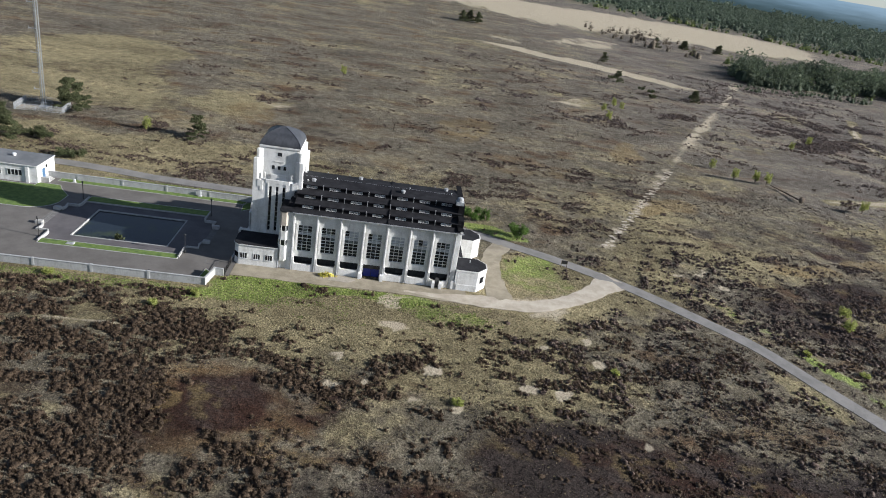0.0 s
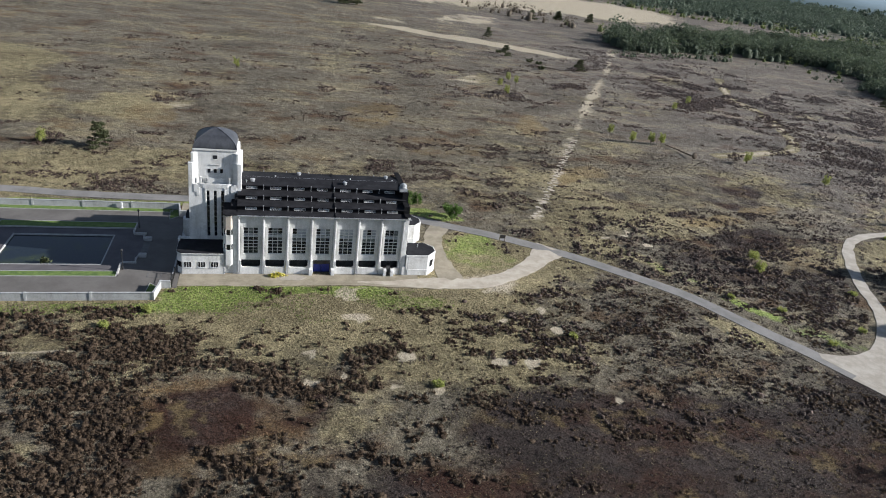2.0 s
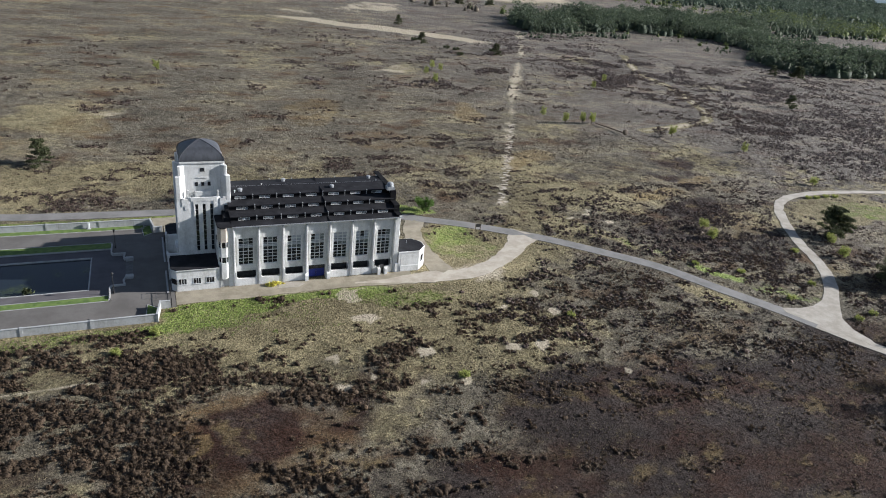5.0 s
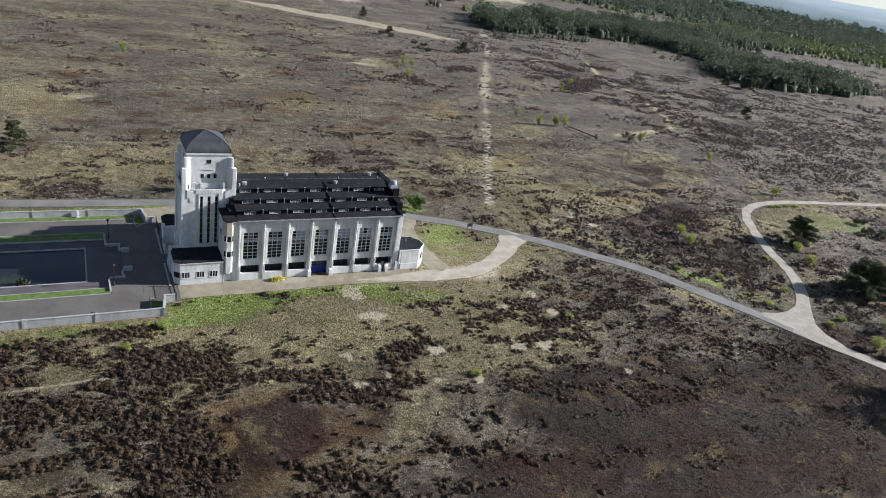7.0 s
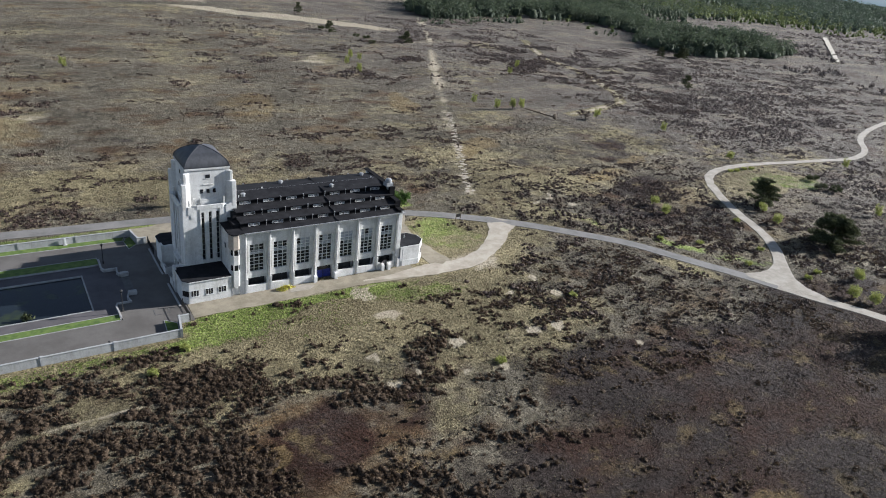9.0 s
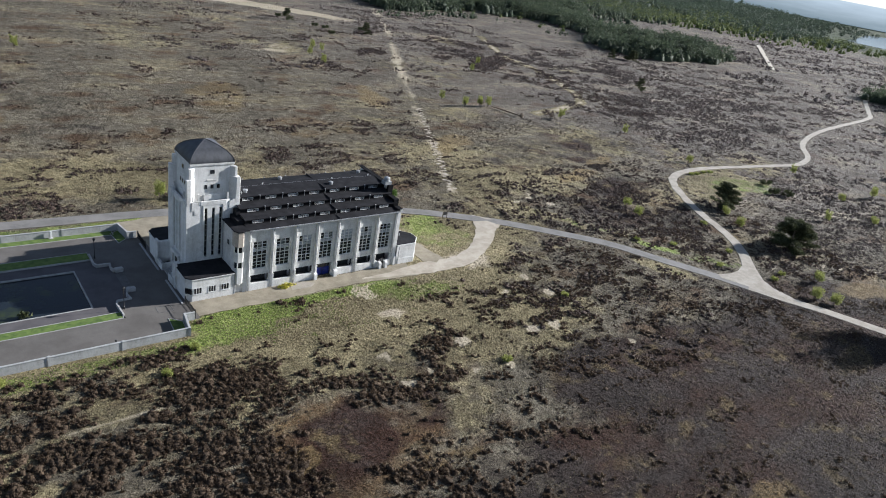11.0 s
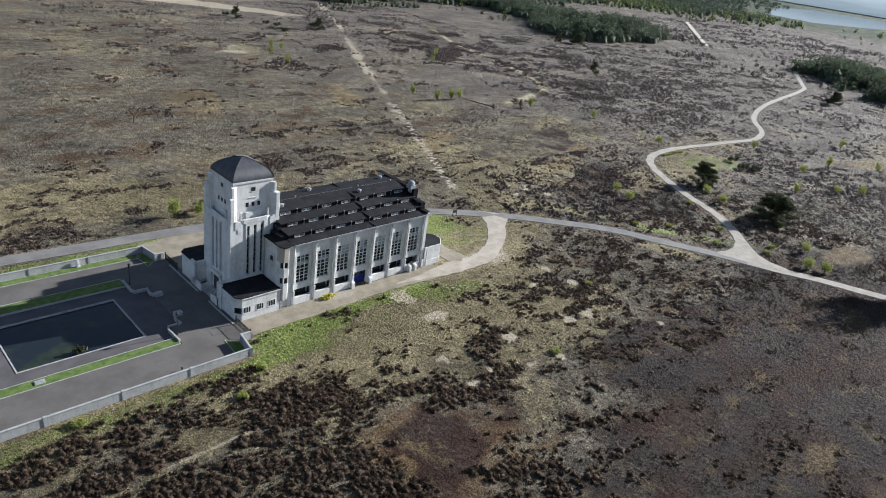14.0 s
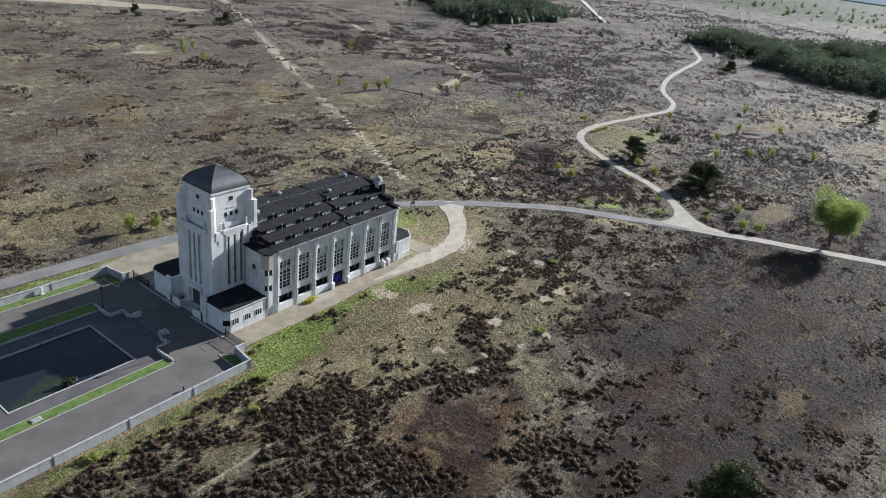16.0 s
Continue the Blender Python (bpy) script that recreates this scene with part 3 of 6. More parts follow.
BURNT_ROWS = [(56, 56, 62, 25, 0, .85), (125, 26, 100, 50, 0, 1.05), (-13, 83, 14, 8, 15, .6), (-21, 79, 10, 9, -30, .6), (-64, 80, 34, 20, 0, .42), (-2, 60, 20, 14, 0, .45), (45, 75, 34, 9, -10, .35), (108, 128, 26, 13, -30, .5), (140, 182, 22, 9, 25, .6), (122, 148, 22, 8, 15, .5)]
RUST_ROWS = [(-17, 81, 15, 11, 0, .5), (-28.5, 82.5, 3, 3, 0, .5), (50, 50, 40, 16, 0, .14), (3.3, 221.7, 18, 10, 40, .28), (-12.6, 219.9, 17, 14, 77, .28), (60, 68, 24, 8, 0, .22), (20, 62, 26, 8, -10, .25)]
OCHRE_ROWS = [(31.6, 262, 24, 12, 70, .5), (96.8, 262.6, 22, 6.6, 68, .55), (90.6, 198.4, 15.4, 6.6, 33, .55), (50, 225.5, 28, 20, 10, .42), (-49, 243.5, 18, 12, 90, .5), (-27.5, 81.8, 3.2, 2.6, 0, .75), (-9, 73, 8, 3, 0, .4), (78, 41, 30, 7, -30, .4), (100, 60, 30, 6, -25, .35), (57, 46, 10, 3, -30, .3), (32, 43, 12, 3, -20, .25), (134.5, 69.5, 14, 5, -20, .55), (272, 99.6, 28, 8, -21, .5), (262, 62, 29, 9, -11, .45), (125, 135, 18, 9, 14, .45), (196, 57, 36, 9, 3, .3), (118, 161, 14, 4, 15, .6), (143, 172, 12, 4, 20, .6), (32, 60, 5, 1.6, 20, .4), (17, 58.5, 7, 3, -20, .3), (27, 43, 8, 3, 15, .3), (88, 55.5, 10, 4, 10, .5), (50, 40, 8, 5, 0, .4)]
STRAW_ROWS = [(79.6, 363, 21, 8, 44, .6), (102.9, 355, 20, 9, 53, .65), (90.6, 342.7, 17, 6.4, -15, .45), (78.9, 228.9, 10.6, 3.8, -26, .45), (98.8, 423.7, 19, 9.3, 35, .5), (81, 322.8, 20, 9, 17, .25), (-40.7, 259.9, 9.4, 4.6, 41, .5), (6.7, 301, 20, 10, 50, .3), (118, 227.5, 24, 10, 40, .3), (43, 292, 12, 10.4, 0, .25)]
GREEN_ROWS = [(0, 120.6, 32, 2.0, 0, .5), (-18, 119.0, 13, 4.4, 2, .75), (13, 116.0, 13, 4.2, -14, .58), (39, 137.5, 12, 12, 0, .33), (-70, 113.6, 60, 2.6, 0, .55), (76, 139, 11, 4, -48, .36), (87, 124.5, 11, 4, -50, .36), (93.5, 113, 7, 2.6, -55, .3), (84, 101.5, 9, 3, -55, .3),
              (182, 138, 20, 8, -13, .42), (-40, 163.5, 40, 2, 0, .5), (30, 160.5, 10, 3.5, -25, .6), (-12, 110, 24, 9, 0, .24), (100, 103, 20, 3, -50, .36), (43, 292, 12, 10, 0, .2), (118, 227, 24, 10, 40, .25)]
PALE_ROWS = [(43.7, 103.8, 1.6, 1.2, 0, 1.0), (15.9, 87.2, 1.5, 1.1, 0, .95), (43, 111.4, 1.7, 1.3, 0, 1.0), (33.8, 107.8, 1.6, 1.2, 0, .95), (46.2, 82.5, 1.4, 1.0, 0, .8), (81.8, 149.2, 1.7, 1.2, 0, .9), (85.6, 144.1, 1.7, 1.2, 0, .9), (83.7, 151.6, 1.5, 1.1, 0, .9), (75.1, 148.1, 1.5, 1.1, 0, .8), (5.5, 109.3, 3.6, 2.2, 0, .7), (-3.8, 98, 1.6, 1.3, 0, .8), (12.2, 96.2, 1.8, 1.2, 0, .8), (-4.4, 90, 1.6, 1.2, 0, .8), (29, 93.6, 1.8, 1.1, 0, 1.0), (34.3, 93.4, 1.8, 1.1, 0, 1.0),
             (1.1, 91.6, 1.3, 1.0, 0, .7), (9, 88.5, 1.4, 1.0, 0, .6), (4, 117.6, 2.6, 3.4, 0, .85), (-50, 99.6, 14, .7, 2, .55), (290, 950, 285, 190, 20, .85), (172, 640, 70, 26, 45, .5), (130, 502, 88, 14, -31, .85), (60, 590, 60, 16, -30, .4)]
SAND_ROWS = [(26, 224, 8, 4, 0, .4), (190, 140, 40, 6, -5, .30), (230, 92, 60, 7, -20, .34), (35, 117.5, 10, 4, 25, .45), (1000, 300, 380, 420, 0, .12), (620, 60, 160, 60, -20, .12), (138.5, 82.6, 9, .9, -36, .6), (152, 73.5, 7, .8, -48, .6), (173, 57.5, 14, .8, -22, .6), (205, 50, 20, .9, -9, .5)]


def heather_bias(x, y):
    field = np.clip((y - 172) / 20, 0, 1) * np.clip((215 - x) / 40, 0, 1)      # the open back field, bare but for its patches
    front = np.clip((124 - y) / 6, 0, 1) * np.clip((85 - x) / 15, 0, 1)
    return sum(blobs(x, y, rows) for rows in (HEATH_A, HEATH_F, BARE_F, BARE_P, HEATH_B, HEATH_C, HEATH_D)) - .17 * field - .035 * front


def heather_noise(x, y, patch):
    """Streaked along x in the old furrows and the back field, even elsewhere."""
    k = np.clip((5 - x) / 25, 0, 1) * np.clip((125 - y) / 8, 0, 1) + .9 * np.clip((y - 165) / 8, 0, 1)
    return fbm(x * (1 - .5 * k), y, patch, 81, 4)


def ground_height(x, y):
    d = np.minimum(line_distance(x, y, ROAD), np.minimum(line_distance(x, y, SANDWAY), line_distance(x, y, LOOP + SIDEWAY[1:])))
    d = np.minimum(d, line_distance(x, y, FOOTWAY))
    away = np.clip((d - 3.2) / 5.0, 0, 1)
    yard = np.maximum(np.maximum(-33 - x, x - 28), np.maximum(112 - y, y - 166))
    yard = np.where((x < -28), np.maximum(114.5 - y, y - 161.5), yard)
    away = away * np.clip(yard / 8.0, 0, 1)
    z = ((fbm(x, y, 22, 5, 3) - 0.5) * 1.1 + (fbm(x, y, 4, 9, 3) - 0.45) * 0.45) * away - 0.03
    return np.where(in_box(x, y, -124, -30.6, 116.6, 159.6), -0.9, z)


def spread(lo, hi, step, far, grow):
    mid = list(np.arange(lo, hi + 1e-6, step))
    up, down, s = [], [], step
    while (mid[-1] if not up else up[-1]) < far:
        s *= grow
        up.append((up[-1] if up else mid[-1]) + s)
    s = step
    while (mid[0] if not down else down[-1]) > -far:
        s *= grow
        down.append((down[-1] if down else mid[0]) - s)
    return np.array(down[::-1] + mid + up)


def ground_sheet():
    gx, gy = spread(-125, 335, 1.5, 4800, 1.08), spread(28, 440, 1.5, 4800, 1.08)
    X, Y = np.meshgrid(gx, gy, indexing="ij")
    x, y = X.ravel(), Y.ravel()
    z = ground_height(x, y)
    z = z * np.clip(1 - (np.hypot(x, y - 130) - 600) / 600, 0, 1)
    n, m = len(gx), len(gy)
    i = (np.arange(n - 1)[:, None] * m + np.arange(m - 1)[None, :]).ravel()
    ob = mesh_from("ground", np.stack([x, y, z], 1), np.stack([i, i + m, i + m + 1, i + 1], 1), GROUND)
    ob.data.shade_smooth()
    near = line_distance(x, y, TRACK)
    trail = line_distance(x, y, TRAIL)
    drive = np.minimum(line_distance(x, y, LOOP) - 2.4, np.minimum(line_distance(x, y, FOOTWAY), line_distance(x, y, SIDEWAY)) - 1.6)
    zones = {
        "dark": 0.46 + .22 * np.clip((y - 190) / 25, 0, 1) + .06 * np.clip((-22 - x) / 10, 0, 1) * np.clip((112 - y) / 6, 0, 1) - .4 * blobs(x, y, STRAW_ROWS) - .7 * np.clip(1.3 - trail / 3.5, 0, 1) + blobs(x, y, DARK_ROWS) + 0.75 * (fbm(x, y, 40, 21) - 0.5) + 0.8 * np.clip(heather_noise(x, y, 3.4) + heather_bias(x, y) - .52, 0, .4),
        "burnt": blobs(x, y, BURNT_ROWS) + 1.3 * (fbm(x, y, 12, 45) - .5),
        "rust": blobs(x, y, RUST_ROWS) + 0.7 * (fbm(x, y, 45, 41) - 0.42),
        "ochre": blobs(x, y, OCHRE_ROWS) + 0.6 * (fbm(x, y, 26, 43) - 0.42),
        "green": blobs(x, y, GREEN_ROWS) + 0.65 * (fbm(x * .6, y, 30, 51) - 0.45),
        "pale": np.clip(.85 - np.abs(drive) / 2.4, 0, 1) * .5 + blobs(x, y, PALE_ROWS) + blobs(x, y, SAND_ROWS) + .62 * blobs(x, y, STRAW_ROWS) + np.clip(1.0 - near / 6.5, 0, 1) * np.where(y < 246, vnoise(x, y, 5, 61) * .5 + .3, .6) + np.clip(1.0 - trail / 3.6, 0, 1) * .6 + 0.8 * (fbm(x, y, 16, 71) - 0.47),
        "far_haze": np.clip((np.hypot(x + 40, y - 120) - 170) / 140, 0, .42) * np.clip((y - 60) / 60, 0, 1) * np.clip((x - 40) / 160, .1, 1),
        "wood": np.clip((np.hypot(x, y) - 1250) / 300, 0, 1) * 1.0}
    for name, values in zones.items():
        a = ob.data.attributes.new(name, "FLOAT", "POINT")
        a.data.foreach_set("value", np.clip(values, 0, 1.2).astype(np.float32))
    return tagged(ob, "dry brown heathland with straw grass, bare patches and heather", "heath", kind="structure")


ground = ground_sheet()
FORK = ROAD.index((98.3, 85.5))
tagged(strip("road", ROAD[:FORK + 1], 3.8, 0.05, ASPHALT, 3.0, 0.06), "narrow worn grey asphalt road across the heath", "road")
tagged(strip("road", ROAD[FORK:], 3.6, 0.055, SAND, 3.0, 0.1), "pale gravel road past the fork", "road")
tagged(strip("sandy_path", SANDWAY, (3.4, 2.8, 2.7, 2.8, 3.0, 3.3, 3.6), 0.07, SAND, 2.5, 0.22), "pale winding gravel cycle path through the heather", "path")
tagged(strip("gravel_loop", LOOP, (.3, 2.4, 5.0, 4.6, 4.2, 4.4, 5.2, 9.0), 0.045, GRIT, 1.2, 0.2), "pale trodden gravel drive joining the road", "drive")
bm = bmesh.new()
prism(bm, [(95.5, 91.5), (98.5, 85.5), (101.5, 79.5), (103.8, 75.2), (105.0, 77.6), (104.9, 82.0), (106.8, 86.2), (111.5, 90.6), (118.2, 96.3), (114.6, 97.0), (109.6, 93.9), (104.8, 92.3), (100.8, 92.2), (96.3, 93.4)], -.2, .085)
tagged(mesh_ob("path_fork", bm, SAND), "pale gravel where the path leaves the road", "path", kind="structure")
for k in range(64):                                     # pale bare spots that zigzag along the old track
    t = k / 64
    x, y = 60.5 + 47.5 * t + (.55 if k % 2 else -.55) + .4 * math.sin(k * 1.9), 160.5 + 83.0 * t + .5 * math.cos(k * 2.3)
    r = random.uniform(.42, .78) * (1.5 if k == 63 else 1)
    bm = bmesh.new()
    prism(bm, [(x + r * (1.25 + .3 * math.sin(5 * a + k)) * math.cos(a), y + r * (.8 + .25 * math.cos(4 * a + k)) * math.sin(a)) for a in np.linspace(0, 2 * math.pi, 10)[:-1]], -.3, ground_height(np.array([x]), np.array([y]))[0] + .07)
    tagged(mesh_ob("sand_spot", bm, GRIT), "bare pale sand spot on the old heath track", "sand", "track spots", "structure")
tagged(strip("forecourt", FOOTWAY, (5.6, 5.2, 4.4, 6.0), 0.03, DIRT, 1.5, 0.2), "bare sandy footway along the building's front", "footway")
tagged(strip("side_yard", SIDEWAY, (6.0, 5.2, 4.0, 4.5, 5.0), 0.035, DIRT, 1.5, 0.25), "bare sandy strip round the building's end", "footway")
bm = bmesh.new()
prism(bm, [(-30.4, 155.5), (-27.4, 149.4), (-18.6, 149.2), (-14, 157), (-20, 164), (-30.6, 163.5)], -.25, .016)
tagged(mesh_ob("back_yard", bm, DIRT), "pale trodden yard between the annex and the road", "yard", kind="structure")
tagged(strip("back_yard", BACKYARD, (5.0, 9.0, 8.0, 7.0, 5.0), 0.02, DIRT, 1.5, 0.2), "pale gravel yard behind the building", "yard")
tagged(strip("sandy_path", FARWAY, (4, 5, 6), 0.9, CHALK, 8.0, .5), "far white sandy track", "path")

# ---- the radio building ----
building = thing("radio_building", "white concrete radio building with domed tower and stepped black roof", "building", (0, 137.9, 0))
building.location = (0, 0, 0)
PIERS = [-16.55 + 4.695 * i for i in range(8)]
FRONT, BACK, AXIS = 126.85, 148.95, 137.9
GLAZE_Y = 127.62


def bay_wall(i):
    """One bay of the front: a panel with its window opening, over a slot behind a breast wall."""
    x0, x1 = PIERS[i] + 0.28, PIERS[i + 1] - 0.28
    c = (PIERS[i] + PIERS[i + 1]) / 2
    y0, y1 = 127.3, 127.75
    w, h0, h1 = 1.42, 4.3, 10.0
    part("upper_panel", one_box(x0, x1, y0, y1, h1, 12.72), PLASTER, building)
    part("spandrel", one_box(x0, x1, y0, y1, 3.0, h0), PLASTER, building)
    part("jamb", one_box(x0, c - w, y0, y1, h0, h1), PLASTER, building)
    part("jamb", one_box(c + w, x1, y0, y1, h0, h1), PLASTER, building)
    for s in (-1, 1):                                   # raised ribs beside the window
        part("rib", one_box(c + s * 1.72 - 0.07, c + s * 1.72 + 0.07, y0 - 0.12, y0, 4.0, 10.3), PLASTER, building)
    if i == 3:                                          # the entrance bay
        part("door_jamb", one_box(x0, c - 1.75, 126.95, 127.75, 0, 3.0), PLASTER, building)
        part("door_jamb", one_box(c + 1.75, x1, 126.95, 127.75, 0, 3.0), PLASTER, building)
    else:
        bm = bmesh.new()
        s0, s1, r = x0 + 0.22, x1 - 0.22, 0.42
        low = [(x0, 0.0), (x1, 0.0), (x1, 3.0), (s1, 3.0)]
        arc = [(s1 - r + r * math.cos(t), 1.5 + r - r * math.sin(t)) for t in np.linspace(0, math.pi / 2, 5)]
        arc2 = [(s0 + r - r * math.sin(t), 1.5 + r - r * math.cos(t)) for t in np.linspace(0, math.pi / 2, 5)]
        slab_xz(bm, low + arc + arc2 + [(s0, 3.0), (x0, 3.0)], 126.82, 127.3)
        part("breast_wall", bm, PLASTER, building)
    # recess back and floor carry their shade as dark colour
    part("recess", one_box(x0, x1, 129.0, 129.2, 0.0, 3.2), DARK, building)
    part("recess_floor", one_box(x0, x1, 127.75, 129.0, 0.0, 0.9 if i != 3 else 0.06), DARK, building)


def hall_window(c, lit=()):
    """A tall steel window, three panes wide and four high, with heavy transoms."""
    w, z0, z1 = 1.42, 4.3, 10.0
    rows = [(4.34, 5.68), (5.76, 7.12), (7.22, 8.6), (8.68, 9.96)]
    bm = bmesh.new()
    for s in (-1, 1):
        box(bm, c + s * w - 0.07, c + s * w + 0.07, 127.34, 127.7, z0, z1)
    for za, zb in ((z0 - 0.06, rows[0][0]), (rows[-1][1], z1 + 0.02)):
        box(bm, c - w, c + w, 127.46, 127.69, za, zb)
    frame_ob = part("window", bm, FRAME, building, "tall pale steel window with dark panes")
    for s in (-1, 1):
        part("mullion", one_box(c + s * 0.475 - 0.05, c + s * 0.475 + 0.05, 127.48, 127.68, z0, z1), FRAME, frame_ob)
    for za, zb in [(a[1], b[0]) for a, b in zip(rows, rows[1:])]:
        part("transom", one_box(c - w, c + w, 127.46, 127.69, za, zb), FRAME, frame_ob)
    for za, zb in rows:
        zm = (za + zb) / 2
        part("glazing_bar", one_box(c - w, c + w, 127.54, 127.66, zm - 0.026, zm + 0.026), FRAME, frame_ob)
    for za, zb in rows:
        for k in (-1, 0, 1):
            tilt = random.uniform(-0.012, 0.012)
            pb = bmesh.new()
            vs = [pb.verts.new((c + k * 0.95 + dx, GLAZE_Y + dy, z)) for dx, dy, z in ((-.46, tilt, za), (.46, -tilt, za), (.46, -tilt + .01, zb), (-.46, tilt + .01, zb))]
            f = pb.faces.new(vs)
            g = bmesh.ops.extrude_face_region(pb, geom=[f])
            bmesh.ops.translate(pb, verts=[v for v in g["geom"] if isinstance(v, bmesh.types.BMVert)], vec=(0, 0.02, 0))
            # top-row lit panes get the sky's reflection as a pale colour
            part("pane", pb, PALEGLASS if (za > 8.6 and k in lit) else MIDGLASS if random.random() < (.7 if 7 < za < 8.6 else .3 if za > 8.6 else 0) else GLASS, frame_ob)
    part("blind", one_box(c - w + .08, c + w - .08, 127.57, 127.6, 7.95, 8.42), PALEGLASS, frame_ob, "pale blind band behind the panes")
    return frame_ob


for i in range(7):
    bay_wall(i)
    hall_window((PIERS[i] + PIERS[i + 1]) / 2, {2: (0, 1), 3: (0,), 4: (-1, 0, 1), 5: (-1, 1)}.get(i, ()))
    # added dark sheet stands in for the unlit hall behind the panes
    part("shade_screen", one_box(PIERS[i] + .3, PIERS[i + 1] - .3, 128.6, 128.7, 3.2, 12.6), DARK, building)
for i, x in enumerate(PIERS):
    bm = bmesh.new()
    wide = 0.28 if i < 7 else 0.62
    cx = x if i < 7 else x + 0.34
    prism(bm, [(cx - wide, 127.8), (cx - wide, FRONT + .06), (cx - wide + .06, FRONT), (cx + wide - .06, FRONT), (cx + wide, FRONT + .06), (cx + wide, 127.8)], 0, 12.72)
    part("pier", bm, PLASTER, building)
    bm = bmesh.new()
    tube(bm, (x - (0 if i < 7 else 0.1), FRONT - 0.09, 0.1), (x - (0 if i < 7 else 0.1), FRONT - 0.09, 12.55), 0.075, seg=8)
    pipe = part("drainpipe", bm, ZINC, building, "pale drainpipe with a small hopper")
    part("hopper", one_box(x - .16, x + .16, FRONT - .22, FRONT - .004, 12.35, 12.7), ZINC, pipe)

# hall body behind the front, ends and back
bm = bmesh.new()
box(bm, -16.8, 17.46, 129.2, 146.6, 0, 12.7)
box(bm, -16.8, 17.46, 146.6, BACK, 0, 12.7)
box(bm, 16.98, 17.46, 127.8, 129.2, 0, 12.7)
part("hall_body", bm, PLASTER, building)
# stepped end wall above the eaves
bm = bmesh.new()
for k, (ya, yb, z) in enumerate(((126.95, 129.0, 13.15), (129.0, 131.7, 14.6), (131.7, 144.1, 16.75), (144.1, 146.8, 14.6), (146.8, 148.85, 13.15))):
    box(bm, 17.0, 17.5, ya, yb, 12.7, z)
part("end_parapet", bm, PLASTER, building)
bm = bmesh.new()
for ya, yb, z in ((126.9, 129.05, 13.15), (128.8, 131.75, 14.6), (131.5, 144.3, 16.75), (144.1, 147.0, 14.6), (146.8, 148.9, 13.15)):
    box(bm, 16.4, 17.56, ya, yb, z, z + 0.1)
for ya, yb, z0, z1 in ((128.75, 129.4, 13.1, 14.6), (131.45, 132.1, 14.2, 16.75)):
    box(bm, 16.3, 17.53, ya, yb, z0, z1)
part("parapet_cap", bm, PITCH, building)


def hall_roof(mirror):
    """The eaves strip and the steps up to the flat top, front or back."""
    fy = (lambda y: y) if not mirror else (lambda y: 2 * AXIS - y)

    def slope(bm, x0, x1, ya, yb, za, zb, t):
        pts = [(ya, za - t), (yb, zb - t), (yb, zb), (ya, za)]
        a = [bm.verts.new((x0, fy(y), z)) for y, z in pts]
        b = [bm.verts.new((x1, fy(y), z)) for y, z in pts]
        faces = [a, b[::-1]] + [[a[j], a[i], b[i], b[j]] for i, j in ((0, 1), (1, 2), (2, 3), (3, 0))]
        for f in faces:
            bm.faces.new(f)
        bmesh.ops.recalc_face_normals(bm, faces=bm.faces)
    left = -16.75
    for k in range(4):
        ya = 126.6 if k == 0 else 128.72 + 2.48 * (k - 1)
        yb = 129.05 + 2.48 * k if k < 3 else AXIS
        za, zb = 12.88 + 1.24 * k - (0.0 if k == 0 else 0.12), 13.02 + 1.24 * k + (0.12 if k == 3 else 0)
        bm = bmesh.new()
        slope(bm, left - (0.1 if k else 0.0), 17.0, ya, yb, za, zb, 0.16)
        part("roof_step", bm, ROOF, building, "black felt roof step")
        if k == 0:
            bm = bmesh.new()
            slope(bm, left, 17.7, 126.5, 126.66, 12.84, 12.86, 0.18)
            part("gutter", bm, ZINC, building)
        if k < 3:
            yr, z0, z1 = 129.0 + 2.48 * k, 13.0 + 1.24 * k, 13.98 + 1.24 * k
            bm = bmesh.new()
            slope(bm, left, 16.9, yr, yr + 0.2, z1 - .02, z1 - .02, z1 - z0)
            part("clerestory_wall", bm, PITCH, building)
            for i in range(7):
                c = (PIERS[i] + PIERS[i + 1]) / 2
                if not mirror:
                    bm = bmesh.new()
                    zc = 13.42 + 1.24 * k
                    for u in (-1.05, 0.0, 1.05):
                        box(bm, c + u - .03, c + u + .03, yr - .1, yr, zc - .25, zc + .25)
                    for v in (-.225, 0.0, .225):
                        box(bm, c - 1.08, c + 1.08, yr - .1, yr, zc + v - (.03 if v else .014), zc + v + (.03 if v else .014))
                    win = part("clerestory_window", bm, WHITE, building, "low pale-framed clerestory window")
                    for s in (-.525, .525):
                        part("pane", one_box(c + s - .475, c + s + .475, yr - .03, yr - .004, zc - .21, zc + .21), GLASS, win)
            for i in range(1, 7):
                bm = bmesh.new()
                x = PIERS[i]
                tube(bm, (x, fy(yr - .36), z0 + .1), (x, fy(yr - .36), z1 + .12), 0.045, seg=6)
                box(bm, x - .1, x + .1, fy(yr - .36) - .1, fy(yr - .36) + .1, z1 + .05, z1 + .2)
                part("roof_spout", bm, ZINC, building)


hall_roof(False)
hall_roof(True)
bm = bmesh.new()
for k in range(4):
    ya, yb, z = (126.7, 128.9, 12.98) if k == 0 else (128.75 + 2.48 * (k - 1), 129 + 2.48 * k if k < 3 else 142.0, 12.96 + 1.24 * k)
    box(bm, 2.12, 2.34, ya, yb, z - .1, z + .1)
part("roof_seam", bm, ROOF, building)
# low roof and upstands between the tower and the first bay
bm = bmesh.new()
prism(bm, [(-16.7, 126.75), (-16.7, 132.95), (-19.45, 132.95), (-19.45, 127.3), (-18.9, 126.4), (-17.9, 126.4), (-17.4, 126.75)][::-1], 12.7, 12.92)
